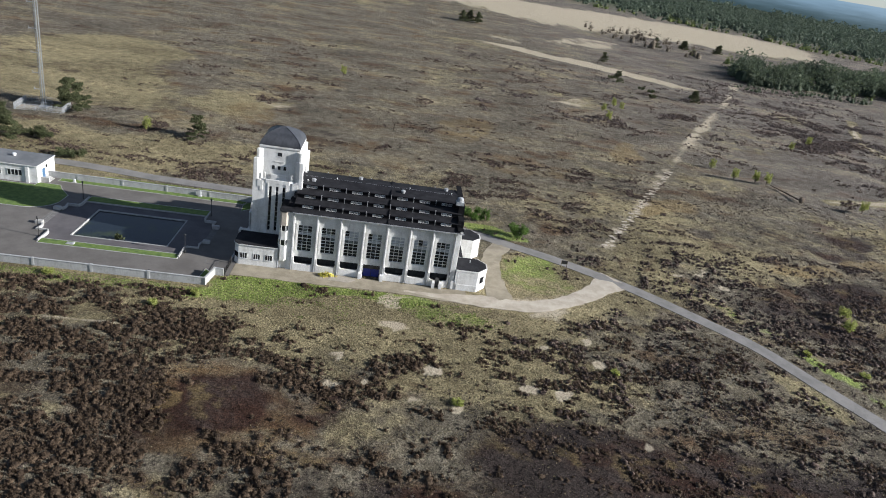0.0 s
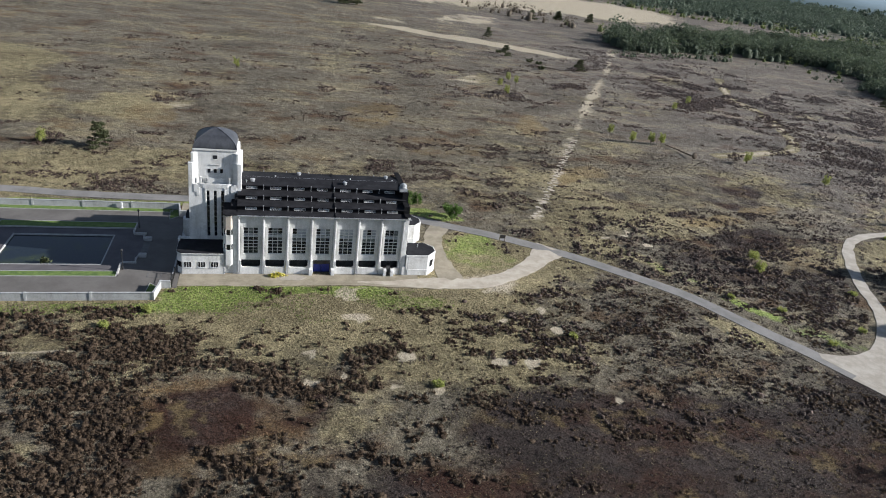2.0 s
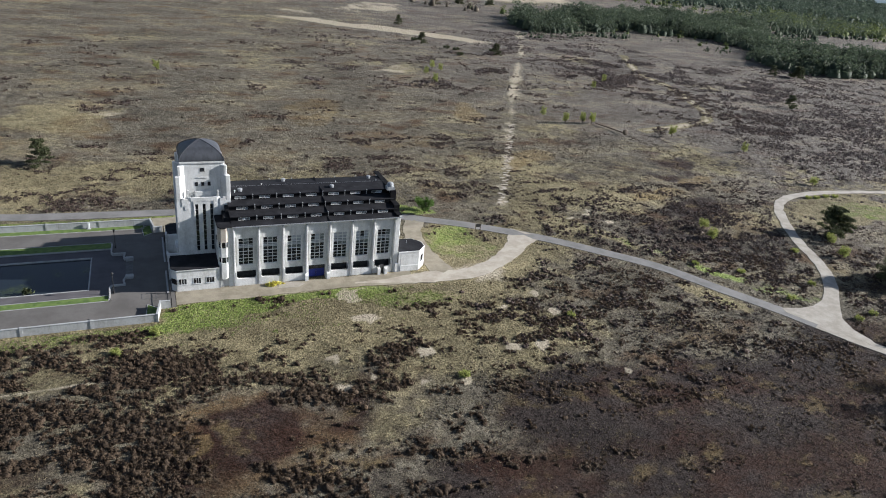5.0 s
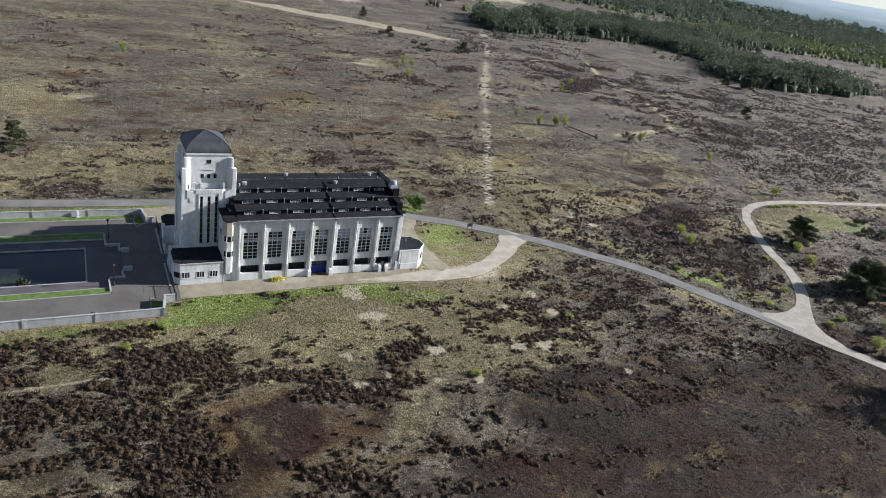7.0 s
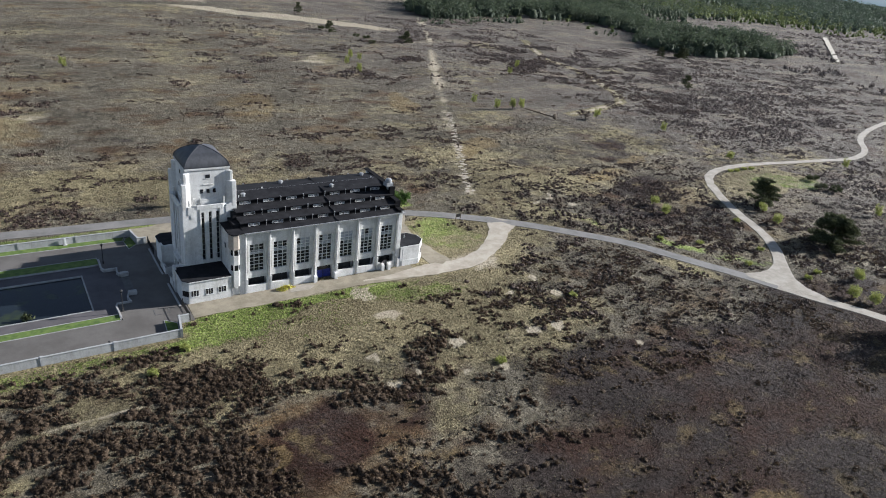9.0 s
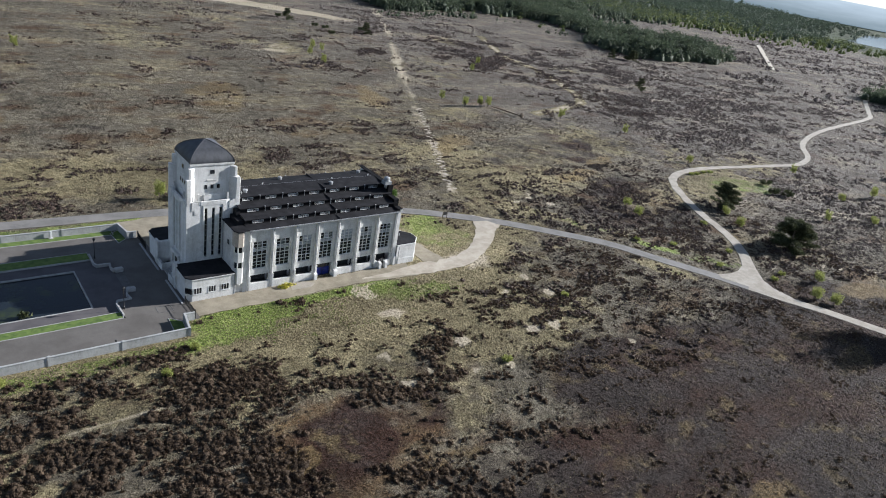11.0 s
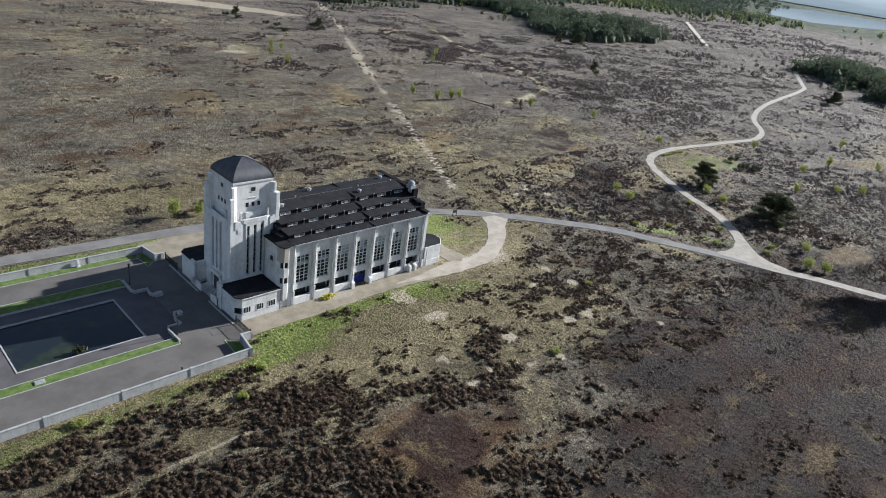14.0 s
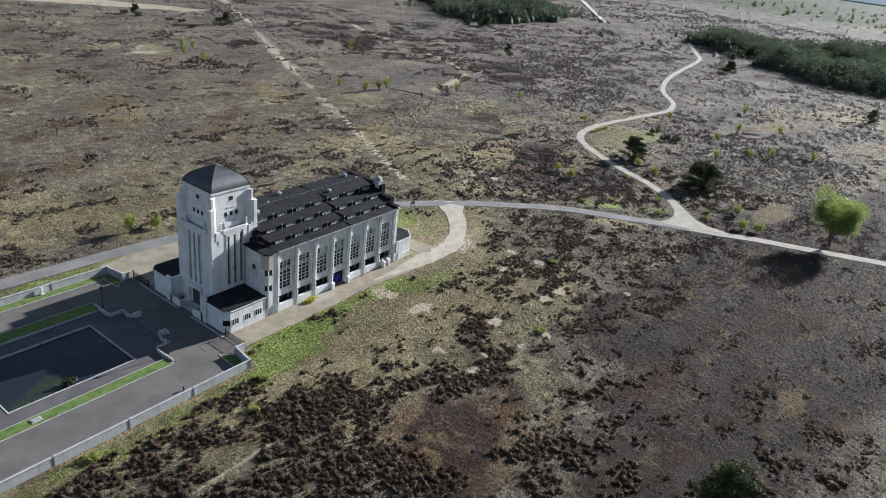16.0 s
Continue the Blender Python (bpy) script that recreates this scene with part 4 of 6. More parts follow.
box(bm, -18.0, -16.7, 129.3, 132.9, 12.9, 13.75)
box(bm, -17.4, -16.7, 131.4, 132.9, 13.75, 14.9)
part("corner_roof", bm, ROOF, building)

# corner block with its oriel
bm = bmesh.new()
box(bm, -19.3, -16.8, 127.2, 133.0, 0, 12.7)
box(bm, -17.6, -16.83, 126.88, 127.2, 0, 12.7)
part("corner_block", bm, PLASTER, building)
ORIEL = [(-19.36, 128.2), (-19.36, 127.3), (-18.85, 126.5), (-17.95, 126.5), (-17.55, 126.95), (-17.55, 128.2)]
bm = bmesh.new()
for z0, z1 in ((2.1, 5.4), (6.6, 8.55)):
    prism(bm, ORIEL, z0, z1)
lower = [(-18.45 + (x + 18.45) * .6, 127.3 + (y - 127.3) * .6) for x, y in ORIEL]
prism(bm, lower, 1.7, 2.1)
for z0, z1 in ((5.4, 6.6), (8.55, 9.75)):
    for x, y in ORIEL[1:5]:
        box(bm, x - .09, x + .09, y - .02, y + .16, z0, z1)
part("oriel", bm, PLASTER, building)
bm = bmesh.new()
prism(bm, ORIEL, 9.75, 12.7)
part("oriel_head", bm, STAINED, building, "brown-stained head of the oriel")
for z0, z1 in ((5.42, 6.58), (8.57, 9.73)):
    bm = bmesh.new()
    prism(bm, [(-18.45 + (x + 18.45) * .9, 127.6 + (y - 127.6) * .9) for x, y in ORIEL], z0, z1)
    part("oriel_glazing", bm, GLASS, building)
part("small_window", one_box(-18.7, -18.1, 127.1, 127.22, 1.75, 2.5), GLASS, building)
bm = bmesh.new()
box(bm, -19.36, -19.28, 129.6, 130.4, 9.0, 9.9)
part("small_window", bm, GLASS, building)
bm = bmesh.new()
tube(bm, (-19.45, 132.4, 5), (-19.45, 132.4, 12.6), .08)
tube(bm, (-19.2, 126.72, .1), (-19.2, 126.72, 4.5), .08)
part("drainpipe", bm, ZINC, building)

# entrance: blue doors and low rounded posts
c4 = (PIERS[3] + PIERS[4]) / 2
bm = bmesh.new()
for s in (-1, 1):
    box(bm, c4 + s * .86 - .8, c4 + s * .86 + .8, 128.0, 128.1, 0.06, 1.75)
    for z in (.25, .95):
        box(bm, c4 + s * .86 - .65, c4 + s * .86 + .65, 127.96, 128.0, z, z + .6)
part("door", bm, BLUE, building, "blue double entrance door")
part("fanlight", one_box(c4 - 1.7, c4 + 1.7, 128.05, 128.1, 1.8, 2.95), GLASS, building)


def rounded_post(x, wide=.34, deep=1.5, h=1.45, y=126.2):
    bm = bmesh.new()
    pts = [(y, 0)] + [(y + .35 - .35 * math.cos(t), h - .35 + .35 * math.sin(t)) for t in np.linspace(0, math.pi / 2, 5)] + [(y + deep, h), (y + deep, 0)]
    a = [bm.verts.new((x - wide, p, z)) for p, z in pts]
    b = [bm.verts.new((x + wide, p, z)) for p, z in pts]
    bm.faces.new(a)
    bm.faces.new(b[::-1])
    for i in range(len(pts)):
        j = (i + 1) % len(pts)
        bm.faces.new((a[j], a[i], b[i], b[j]))
    bmesh.ops.recalc_face_normals(bm, faces=bm.faces)
    return part("entrance_cheek", bm, PLASTER, building)


rounded_post(PIERS[3] + .1)
rounded_post(PIERS[4] - .1)
c7 = (PIERS[6] + PIERS[7]) / 2
rounded_post(c7 - .95, .3, 1.4, 1.5, 125.9)
rounded_post(c7 + .55, .3, 1.4, 1.5, 125.9)
part("side_door", one_box(c7 - .62, c7 + .22, 126.72, 126.8, 0.02, 2.1), DARK, building, "dark sunken side door")
bm = bmesh.new()
box(bm, 16.7, 17.6, 126.55, 126.83, 0, 2.0)
soften(bm, .05)
part("plinth", bm, PLASTER, building)


def small_window(x0, x1, y, z0, z1, panes=3):
    bm = bmesh.new()
    box(bm, x0 - .06, x1 + .06, y - .04, y + .02, z1, z1 + .06)
    for x in (x0, x1):
        box(bm, x - .035, x + .035, y - .05, y + .02, z0, z1)
    win = part("annex_window", bm, FRAME, building, "low three-light window")
    part("sill", one_box(x0 - .08, x1 + .08, y - .1, y + .02, z0 - .14, z0 - .002), FRAME, win)
    for k in range(1, panes):
        x = x0 + (x1 - x0) * k / panes
        part("mullion", one_box(x - .035, x + .035, y - .05, y + .02, z0, z1), FRAME, win)
    for k in range(panes):
        w = (x1 - x0) / panes
        part("pane", one_box(x0 + w * k + .04, x0 + w * (k + 1) - .04, y - .02, y - .004, z0, z1), GLASS, win)


def side_annex(mirror):
    """The low wing beside the tower's foot."""
    def Y(y):
        return 2 * AXIS - y if mirror else y

    def outline(grow):
        p = [(-19.3, 126.7 - grow), (-19.3, 133.0), (-28.0 - grow, 133.0), (-28.0 - grow, 127.6 - grow * .4), (-27.1 - grow * .4, 126.7 - grow)]
        p = [(x, Y(y)) for x, y in p]
        return p if mirror else p[::-1]
    bm = bmesh.new()
    prism(bm, outline(0), 0, 4.4)
    bmesh.ops.recalc_face_normals(bm, faces=bm.faces)
    part("annex_wall", bm, PLASTER, building)
    bm = bmesh.new()
    prism(bm, outline(.18), 4.4, 4.55)
    bmesh.ops.recalc_face_normals(bm, faces=bm.faces)
    part("annex_eaves", bm, PLASTER, building)
    bm = bmesh.new()
    prism(bm, outline(.1), 4.55, 4.72)
    bmesh.ops.recalc_face_normals(bm, faces=bm.faces)
    part("annex_roof", bm, ROOF, building, "flat black felt roof")
    bm = bmesh.new()
    a, b = sorted((Y(132.0), Y(133.6)))
    box(bm, -28.3, -27.9, a, b, 0, 5.15)
    a, b = sorted((Y(133.0), Y(133.6)))
    box(bm, -28.0, -25.9, a, b, 0, 5.0)
    a, b = sorted((Y(133.6), Y(136.0)))
    box(bm, -28.3, -27.95, a, b, 0, 1.5)
    a, b = sorted((Y(133.0), Y(133.5)))
    box(bm, -28.3, -27.2, a, b, 0, 1.9)
    box(bm, -28.0, -26.0, *sorted((Y(135.7), Y(136.0))), 0, 1.5)
    lathe(bm, [(.3, 0), (.3, 1.5)], -28.0, Y(135.7), 10)
    part("entrance_wing_wall", bm, PLASTER, building)
    # floor coloured dark as the shade of the sunken area
    part("area_floor", one_box(-27.95, -26.0, *sorted((Y(133.6), Y(135.7))), 0.05, .5), DARK, building)


side_annex(False)
side_annex(True)
for xa, xb in ((-26.75, -25.35), (-24.1, -22.75), (-21.75, -20.3)):
    small_window(xa, xb, 126.7, 1.5, 2.65)
bm = bmesh.new()
v = [(-28.03, 127.6), (-27.12, 126.66)]
for z0, z1 in ((1.5, 2.65),):
    p = [bm.verts.new((v[0][0], v[0][1], z0)), bm.verts.new((v[1][0], v[1][1], z0)), bm.verts.new((v[1][0], v[1][1], z1)), bm.verts.new((v[0][0], v[0][1], z1))]
    bm.faces.new(p)
    bmesh.ops.solidify(bm, geom=list(bm.faces), thickness=-.03)
part("corner_window", bm, GLASS, building)


def end_annex(mirror):
    """The chamfered low wing at the hall's far end."""
    def outline(g):
        p = [(17.46, 126.65 - g), (22.2 + g * .4, 126.65 - g), (24.2 + g, 128.9 - g * .4), (24.2 + g, 131.1 + g * .4), (22.4 + g * .4, 133.1 + g), (17.46, 133.1 + g)]
        return p if not mirror else [(x, 2 * AXIS - y) for x, y in p][::-1]
    for nm, g, z0, z1, mat in (("annex_wall", 0, 0, 4.35, PLASTER), ("annex_eaves", .07, 4.35, 4.62, PLASTER), ("annex_roof", -.12, 4.6, 4.68, ROOF), ("annex_plinth", .09, 0, 1.35, PLASTER)):
        bm = bmesh.new()
        prism(bm, outline(g), z0, z1)
        part(nm, bm, mat, building)
    a, b = outline(.1)[1], outline(.1)[2]
    if mirror:
        a, b = outline(.1)[3], outline(.1)[4]
    bm = bmesh.new()
    for s0, s1, mat_in in ((.3, .7, 0),):
        p = [(a[0] + (b[0] - a[0]) * s, a[1] + (b[1] - a[1]) * s) for s in (s0, s1)]
        vs = [bm.verts.new((*p[0], 1.7)), bm.verts.new((*p[1], 1.7)), bm.verts.new((*p[1], 3.2)), bm.verts.new((*p[0], 3.2))]
        bm.faces.new(vs)
        bmesh.ops.solidify(bm, geom=list(bm.faces), thickness=-.05)
    part("annex_window", bm, GLASS, building, "dark annex window")


end_annex(False)
end_annex(True)
part("link_wall", one_box(17.46, 19.6, 133.1, 142.7, 0, 3.0), PLASTER, building)
part("link_roof", one_box(17.46, 19.7, 133.0, 142.8, 3.0, 3.15), ROOF, building)
bm = bmesh.new()
tube(bm, (20.6, 130.8, 4.6), (20.6, 130.8, 5.3), .09)
part("roof_pipe", bm, ZINC, building)
bm = bmesh.new()
tube(bm, (17.9, 126.5, .1), (17.9, 126.5, 4.3), .07)
part("drainpipe", bm, ZINC, building)

# roof ventilators
for x, y in ((-14.05, 135.55), (-4.65, 140.35), (4.6, 135.65), (14.0, 140.35)):
    bm = bmesh.new()
    lathe(bm, [(.38, 16.5), (.38, 16.9), (.26, 16.92), (.26, 17.02), (.47, 17.04), (.49, 17.11), (.37, 17.22), (.09, 17.27)], x, y, 16)
    part("roof_ventilator", bm, ZINC, building, "round galvanised roof ventilator")
for x, y in ((-9.5, 137.9), (6.0, 137.9), (15.0, 137.9), (-15.2, 134.6)):
    bm = bmesh.new()
    lathe(bm, [(.04, 16.7), (.04, 17.05), (.13, 17.07), (.12, 17.2), (.04, 17.24)], x, y, 8)
    part("lightning_rod", bm, FRAME, building)
bm = bmesh.new()
for y in (137.85,):
    box(bm, -16, 15.8, y, y + .03, 16.83, 16.87)
part("lightning_wire", bm, ZINC, building)
bm = bmesh.new()
box(bm, 15.7, 17.3, 131.9, 133.4, 16.8, 17.5)
lathe(bm, [(.62, 17.5), (.62, 17.7), (.74, 17.72), (.74, 17.8), (.62, 17.84), (.62, 17.98), (.72, 18.0), (.62, 18.25), (.36, 18.42), (.1, 18.48)], 16.5, 132.65, 14)
part("extract_cowl", bm, ZINC, building, "domed pale metal extractor cowl")

# ---- tower ----
TX, TY, HALF = -21.1, 137.9, 4.95


def around(bm_fn):
    """Builds one face's piece four times round the tower: local u along the face, v outwards from the axis."""
    for k in range(4):
        c, s = ((1, 0), (0, 1), (-1, 0), (0, -1))[k]

        def put(u, v, c=c, s=s):
            # face 0 looks to -y
            return TX + u * c + v * s, TY + u * s - v * c
        bm_fn(put, k)


def ubox(bm, put, u0, u1, v0, v1, z0, z1):
    p = [put(u0, v1), put(u1, v1), put(u1, v0), put(u0, v0)]
    prism(bm, p, z0, z1)


STRIPS = (-1.36, 0.0, 1.36)


def tower_face(put, k):
    e = HALF
    z1 = 15.3

    def piece(name, mat, *dims):
        bm = bmesh.new()
        ubox(bm, put, *dims)
        bmesh.ops.recalc_face_normals(bm, faces=bm.faces)
        return part(name, bm, mat, building)
    piece("shaft_wall", PLASTER, -e, STRIPS[0] - .27, e - .6, e, 0, 16.0)
    piece("shaft_wall", PLASTER, STRIPS[2] + .27, e - .6, e - .6, e, 0, 16.0)
    for a, b in zip(STRIPS, STRIPS[1:]):
        piece("mullion", PLASTER, a + .27, b - .27, e - .6, e, 5.4, z1)
    piece("shaft_base", PLASTER, STRIPS[0] - .27, STRIPS[2] + .27, e - .6, e, 0, 5.4)
    piece("lintel", PLASTER, STRIPS[0] - .27, STRIPS[2] + .27, e - .6, e, z1, 16.0)
    for a in (-1.83, 1.83):                             # slim ribs beside the strips
        piece("rib", PLASTER, a - .1, a + .1, e, e + .1, 5.2, 15.9)
    for u in STRIPS:
        bm = bmesh.new()
        ubox(bm, put, u - .27, u + .27, e - .42, e - .36, 5.4, z1)
        bmesh.ops.recalc_face_normals(bm, faces=bm.faces)
        strip_ob = part("strip_window", bm, GLASS, building, "tall narrow dark strip window")
        for z in np.arange(6.4, z1, 1.1):
            bm = bmesh.new()
            ubox(bm, put, u - .27, u + .27, e - .36, e - .3, z - .035, z + .035)
            bmesh.ops.recalc_face_normals(bm, faces=bm.faces)
            part("glazing_bar", bm, ZINC, strip_ob)
    # parapet of the balcony, cranked at its ends
    bm = bmesh.new()
    ubox(bm, put, -2.35, 2.35, e - .25, e + .06, 15.9, 16.65)
    for s in (-1, 1):
        pts = [put(s * 2.35, e + .06), put(s * 3.35, e - .35), put(s * 3.35, e - .6), put(s * 2.35, e - .2)]
        prism(bm, pts, 15.9, 16.65)
        piece("parapet_step", PLASTER, *sorted((s * 2.95, s * 3.498)), e - .5, e + .07, 14.2, 16.4)
        piece("parapet_step", PLASTER, *sorted((s * 3.502, s * 4.0)), e - .5, e + .068, 15.0, 16.6)
        piece("parapet_fin", PLASTER, *sorted((s * 2.55, s * 2.85)), e - .55, e - .2, 16.0, 18.0)
    bmesh.ops.recalc_face_normals(bm, faces=bm.faces)
    part("balcony_parapet", bm, PLASTER, building)
    # belfry windows
    piece("belfry_window", GLASS, -.42, .42, 3.9, 3.96, 21.5, 22.25)
    for u in (-1.15, 0, 1.15):
        piece("belfry_window", GLASS, u - .27, u + .27, 3.9, 3.96, 18.65, 19.45)
    piece("ledge", PLASTER, -.9, .9, 3.93, 4.03, 20.25, 20.42)
    piece("sill", PLASTER, -.5, .5, 3.93, 4.0, 21.38, 21.5)
    piece("breast", PLASTER, -1.5, 1.5, 3.93, 4.15, 15.1, 17.6)
    # corner buttress, in two steps
    bm = bmesh.new()

    def corner(pts, z0, z1):
        prism(bm, [put(-e + a, e - b) for a, b in pts], z0, z1)
    corner([(0, 0), (.8, 0), (1.95, 1.2), (1.2, 1.95), (0, .8)], 15.9, 20.9)
    corner([(.5, .5), (1.0, .5), (1.95, 1.2), (1.2, 1.95), (.5, 1.0)], 20.9, 22.8)
    bmesh.ops.recalc_face_normals(bm, faces=bm.faces)
    soften(bm, .07)
    part("corner_buttress", bm, PLASTER, building)


around(tower_face)
bm = bmesh.new()
box(bm, TX - 4.3, TX + 4.3, TY - 4.3, TY + 4.3, 0, 14.9)
part("shaft_core", bm, PLASTER, building)
bm = bmesh.new()
box(bm, TX - 3.93, TX + 3.93, TY - 3.93, TY + 3.93, 14.9, 23.3)
box(bm, TX - 4.08, TX + 4.08, TY - 4.08, TY + 4.08, 23.2, 23.55)
part("belfry", bm, PLASTER, building)
# floor coloured dark for the shade behind the parapet
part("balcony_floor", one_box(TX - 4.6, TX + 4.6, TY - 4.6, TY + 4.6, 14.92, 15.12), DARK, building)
# four-sided dome with curved faces
bm = bmesh.new()
N = 26
prof = [(4.04 * (1 - q * q) ** .80, 23.56 + 3.2 * q) for q in np.sin(np.linspace(0, math.pi / 2 * .97, N))]
for k in range(4):
    cs, sn = ((1, 0), (0, 1), (-1, 0), (0, -1))[k]
    rows = []
    for w, z in prof:
        rows.append([bm.verts.new((TX + (u * w) * cs + w * sn, TY + (u * w) * sn - w * cs, z)) for u in np.linspace(-1, 1, 7)])
    for a, b in zip(rows, rows[1:]):
        for i in range(6):
            bm.faces.new((a[i], a[i + 1], b[i + 1], b[i]))
bmesh.ops.remove_doubles(bm, verts=bm.verts, dist=.02)
bmesh.ops.recalc_face_normals(bm, faces=bm.faces)
dome = part("dome", bm, LEAD, building, "four-sided grey lead dome")
bm = bmesh.new()
for k in range(4):
    sx, sy = ((1, 1), (-1, 1), (-1, -1), (1, -1))[k]
    for (w0, za), (w1, zb) in zip(prof, prof[1:]):
        tube(bm, (TX + sx * w0, TY + sy * w0, za), (TX + sx * w1, TY + sy * w1, zb), .07, seg=5)
part("ridge_roll", bm, LEAD, dome)
# tower entrance towards the pond
bm = bmesh.new()
for k in range(5):
    box(bm, -27.9 + .34 * k, -26.0, 136.2, 139.6, .18 * k, .18 * (k + 1))
part("steps", bm, KERB, building)
part("tower_door", one_box(-26.1, -26.02, 136.9, 138.9, .9, 3.8), DARK, building)
bm = bmesh.new()
box(bm, -26.6, -26.0, 136.0, 139.8, 4.2, 4.9)
for y in (135.9, 139.5):
    box(bm, -26.5, -26.0, y, y + .4, 0, 4.2)
soften(bm, .06)
part("portal", bm, PLASTER, building)

# ---- court with the pond ----
CX = 138.1                                              # the court's axis


def flat(name, pts, z, mat, thick=.25, label="", category="", kind="structure"):
    bm = bmesh.new()
    prism(bm, pts, z - thick, z)
    bmesh.ops.recalc_face_normals(bm, faces=bm.faces)
    return tagged(mesh_ob(name, bm, mat), label, category, kind=kind)


def rect(x0, x1, y0, y1):
    return [(x0, y0), (x1, y0), (x1, y1), (x0, y1)]


PAVE = "grey-brown clinker-paved court round the pond"
for a in (rect(-38.6, -30.95, 116.5, 121.0), rect(-38.6, -27.6, 121.0, 131.15), rect(-38.6, -27.6, 145.05, 155.2), rect(-38.6, -30.95, 155.2, 159.8), rect(-36.3, -27.6, 131.15, 134.3), rect(-36.3, -27.6, 141.9, 145.05), rect(-34.8, -27.6, 134.3, 141.9)):
    flat("pavement", a, .05, PLAZA, .3, PAVE, "pavement")
for a in (rect(-125, -66.0, 116.5, 131.15), rect(-125, -66.0, 145.05, 159.8), rect(-125, -68.3, 131.15, 134.3), rect(-125, -68.3, 141.9, 145.05), rect(-125, -69.8, 134.3, 141.9)):
    flat("pavement", a, .05, PLAZA, .3, PAVE, "pavement")
flat("pavement", rect(-66.0, -38.6, 116.5, 125.5), .05, PLAZA, .3, PAVE, "pavement")
flat("pavement", rect(-66.0, -38.6, 150.8, 159.8), .05, PLAZA, .3, PAVE, "pavement")
bm = bmesh.new()
X0, X1, Y0, Y1 = -61.5, -42.6, 131.0, 144.7             # pond
for a in (rect(-66.0, X0 - .22, 127.6, 148.6), rect(X1 + .22, -38.6, 127.6, 148.6), rect(X0 - .22, X1 + .22, 127.6, Y0 - .22), rect(X0 - .22, X1 + .22, Y1 + .22, 148.6)):
    prism(bm, a, -.6, -.2)
for a in (rect(-38.6, -36.3, 131.15, 145.05), rect(-36.3, -34.8, 134.3, 141.9), rect(-68.3, -66.0, 131.15, 145.05), rect(-69.8, -68.3, 134.3, 141.9)):
    prism(bm, a, -.6, -.2)
tagged(mesh_ob("terrace", bm, TERRACE), "sunken dark brick terrace round the pond", "terrace", kind="structure")
flat("water", rect(X0 - .2, X1 + .2, Y0 - .2, Y1 + .2), -.42, WATER, .3, "still dark water of the pond", "water")
bm = bmesh.new()
for a in (rect(X0 - .22, X0, Y0 - .22, Y1 + .22), rect(X1, X1 + .22, Y0 - .22, Y1 + .22), rect(X0, X1, Y0 - .22, Y0), rect(X0, X1, Y1, Y1 + .22)):
    prism(bm, a, -.6, -.13)
tagged(mesh_ob("pond_rim", bm, KERB), "pale stone rim of the pond", "rim", kind="structure")


def lawn(name, pts, z=.11):
    ob = flat(name, pts, z, LAWN, .4, "strip of mown green lawn", "lawn")
    bm = bmesh.new()
    for a, b in zip(pts, pts[1:] + pts[:1]):
        d = (Vector(b) - Vector(a)).normalized()
        nn = Vector((d.y, -d.x)) * .14
        q = [Vector(a) - d * .1, Vector(b) + d * .1]
        prism(bm, [tuple(q[0] + nn * .2), tuple(q[0] + nn), tuple(q[1] + nn), tuple(q[1] + nn * .2)], -.35, z + .03)
    bmesh.ops.recalc_face_normals(bm, faces=bm.faces)
    tagged(mesh_ob("kerb", bm, KERB), "pale kerb stones round a lawn", "kerb", kind="structure")
    return ob


lawn("lawn", rect(-65.6, -39.0, 125.6, 127.5))
lawn("lawn", rect(-65.6, -39.0, 148.2, 150.95))
lawn("lawn", rect(-76.0, -32.5, 157.7, 159.5))
arc = [(-76.5 + 6.0 * math.cos(t), 146.5 + 6.0 * math.sin(t) * .9) for t in np.linspace(-math.pi / 2, 0, 7)]
lawn("lawn", [(-120, 141.1)] + arc + [(-70.5, 149.8), (-73.2, 153.0), (-74.5, 155.2), (-79.4, 155.2), (-79.4, 153.6), (-120, 153.6)])
lawn("lawn", [(-32.8, 118.0), (-31.2, 116.9), (-30.7, 121.0), (-32.4, 122.6)])
lawn("lawn", [(-32.8, 158.2), (-32.4, 153.6), (-30.7, 155.2), (-31.2, 159.3)])


def court_wall(name, pts, h=1.55):
    """A garden wall of concrete panels between posts, with a coping."""
    w = thing(name, "long low grey concrete garden wall with posts", "wall")
    for a, b in zip(pts, pts[1:]):
        a, b = Vector((*a, 0)), Vector((*b, 0))
        L = (b - a).length
        d = (b - a) / L
        nrm = Vector((-d.y, d.x, 0))
        n = max(1, round(L / 10.3))
        for k in range(n):
            p, q = a + d * (L * k / n), a + d * (L * (k + 1) / n)
            bm = bmesh.new()
            for t, z0, z1 in ((.11, -.3, h - .1), (.17, h - .1, h)):
                prism(bm, [tuple((p - nrm * t)[:2]), tuple((q - nrm * t)[:2]), tuple((q + nrm * t)[:2]), tuple((p + nrm * t)[:2])], z0, z1)
            part("wall_panel", bm, CONCRETE, w)
            bm = bmesh.new()
            prism(bm, [tuple((p + d * u * .22 + nrm * v * .2)[:2]) for u, v in ((-1, -1), (1, -1), (1, 1), (-1, 1))], -.3, h + .06)
            part("post", bm, CONCRETE, w)
    return w


court_wall("garden_wall", [(-124, 116.6), (-31.0, 116.6)])
court_wall("garden_wall", [(-31.0, 116.6), (-30.3, 121.0), (-28.6, 121.0)])
court_wall("garden_wall", [(-124, 159.7), (-31.0, 159.7)])
court_wall("garden_wall", [(-31.0, 159.7), (-30.3, 155.2), (-28.6, 155.2)])


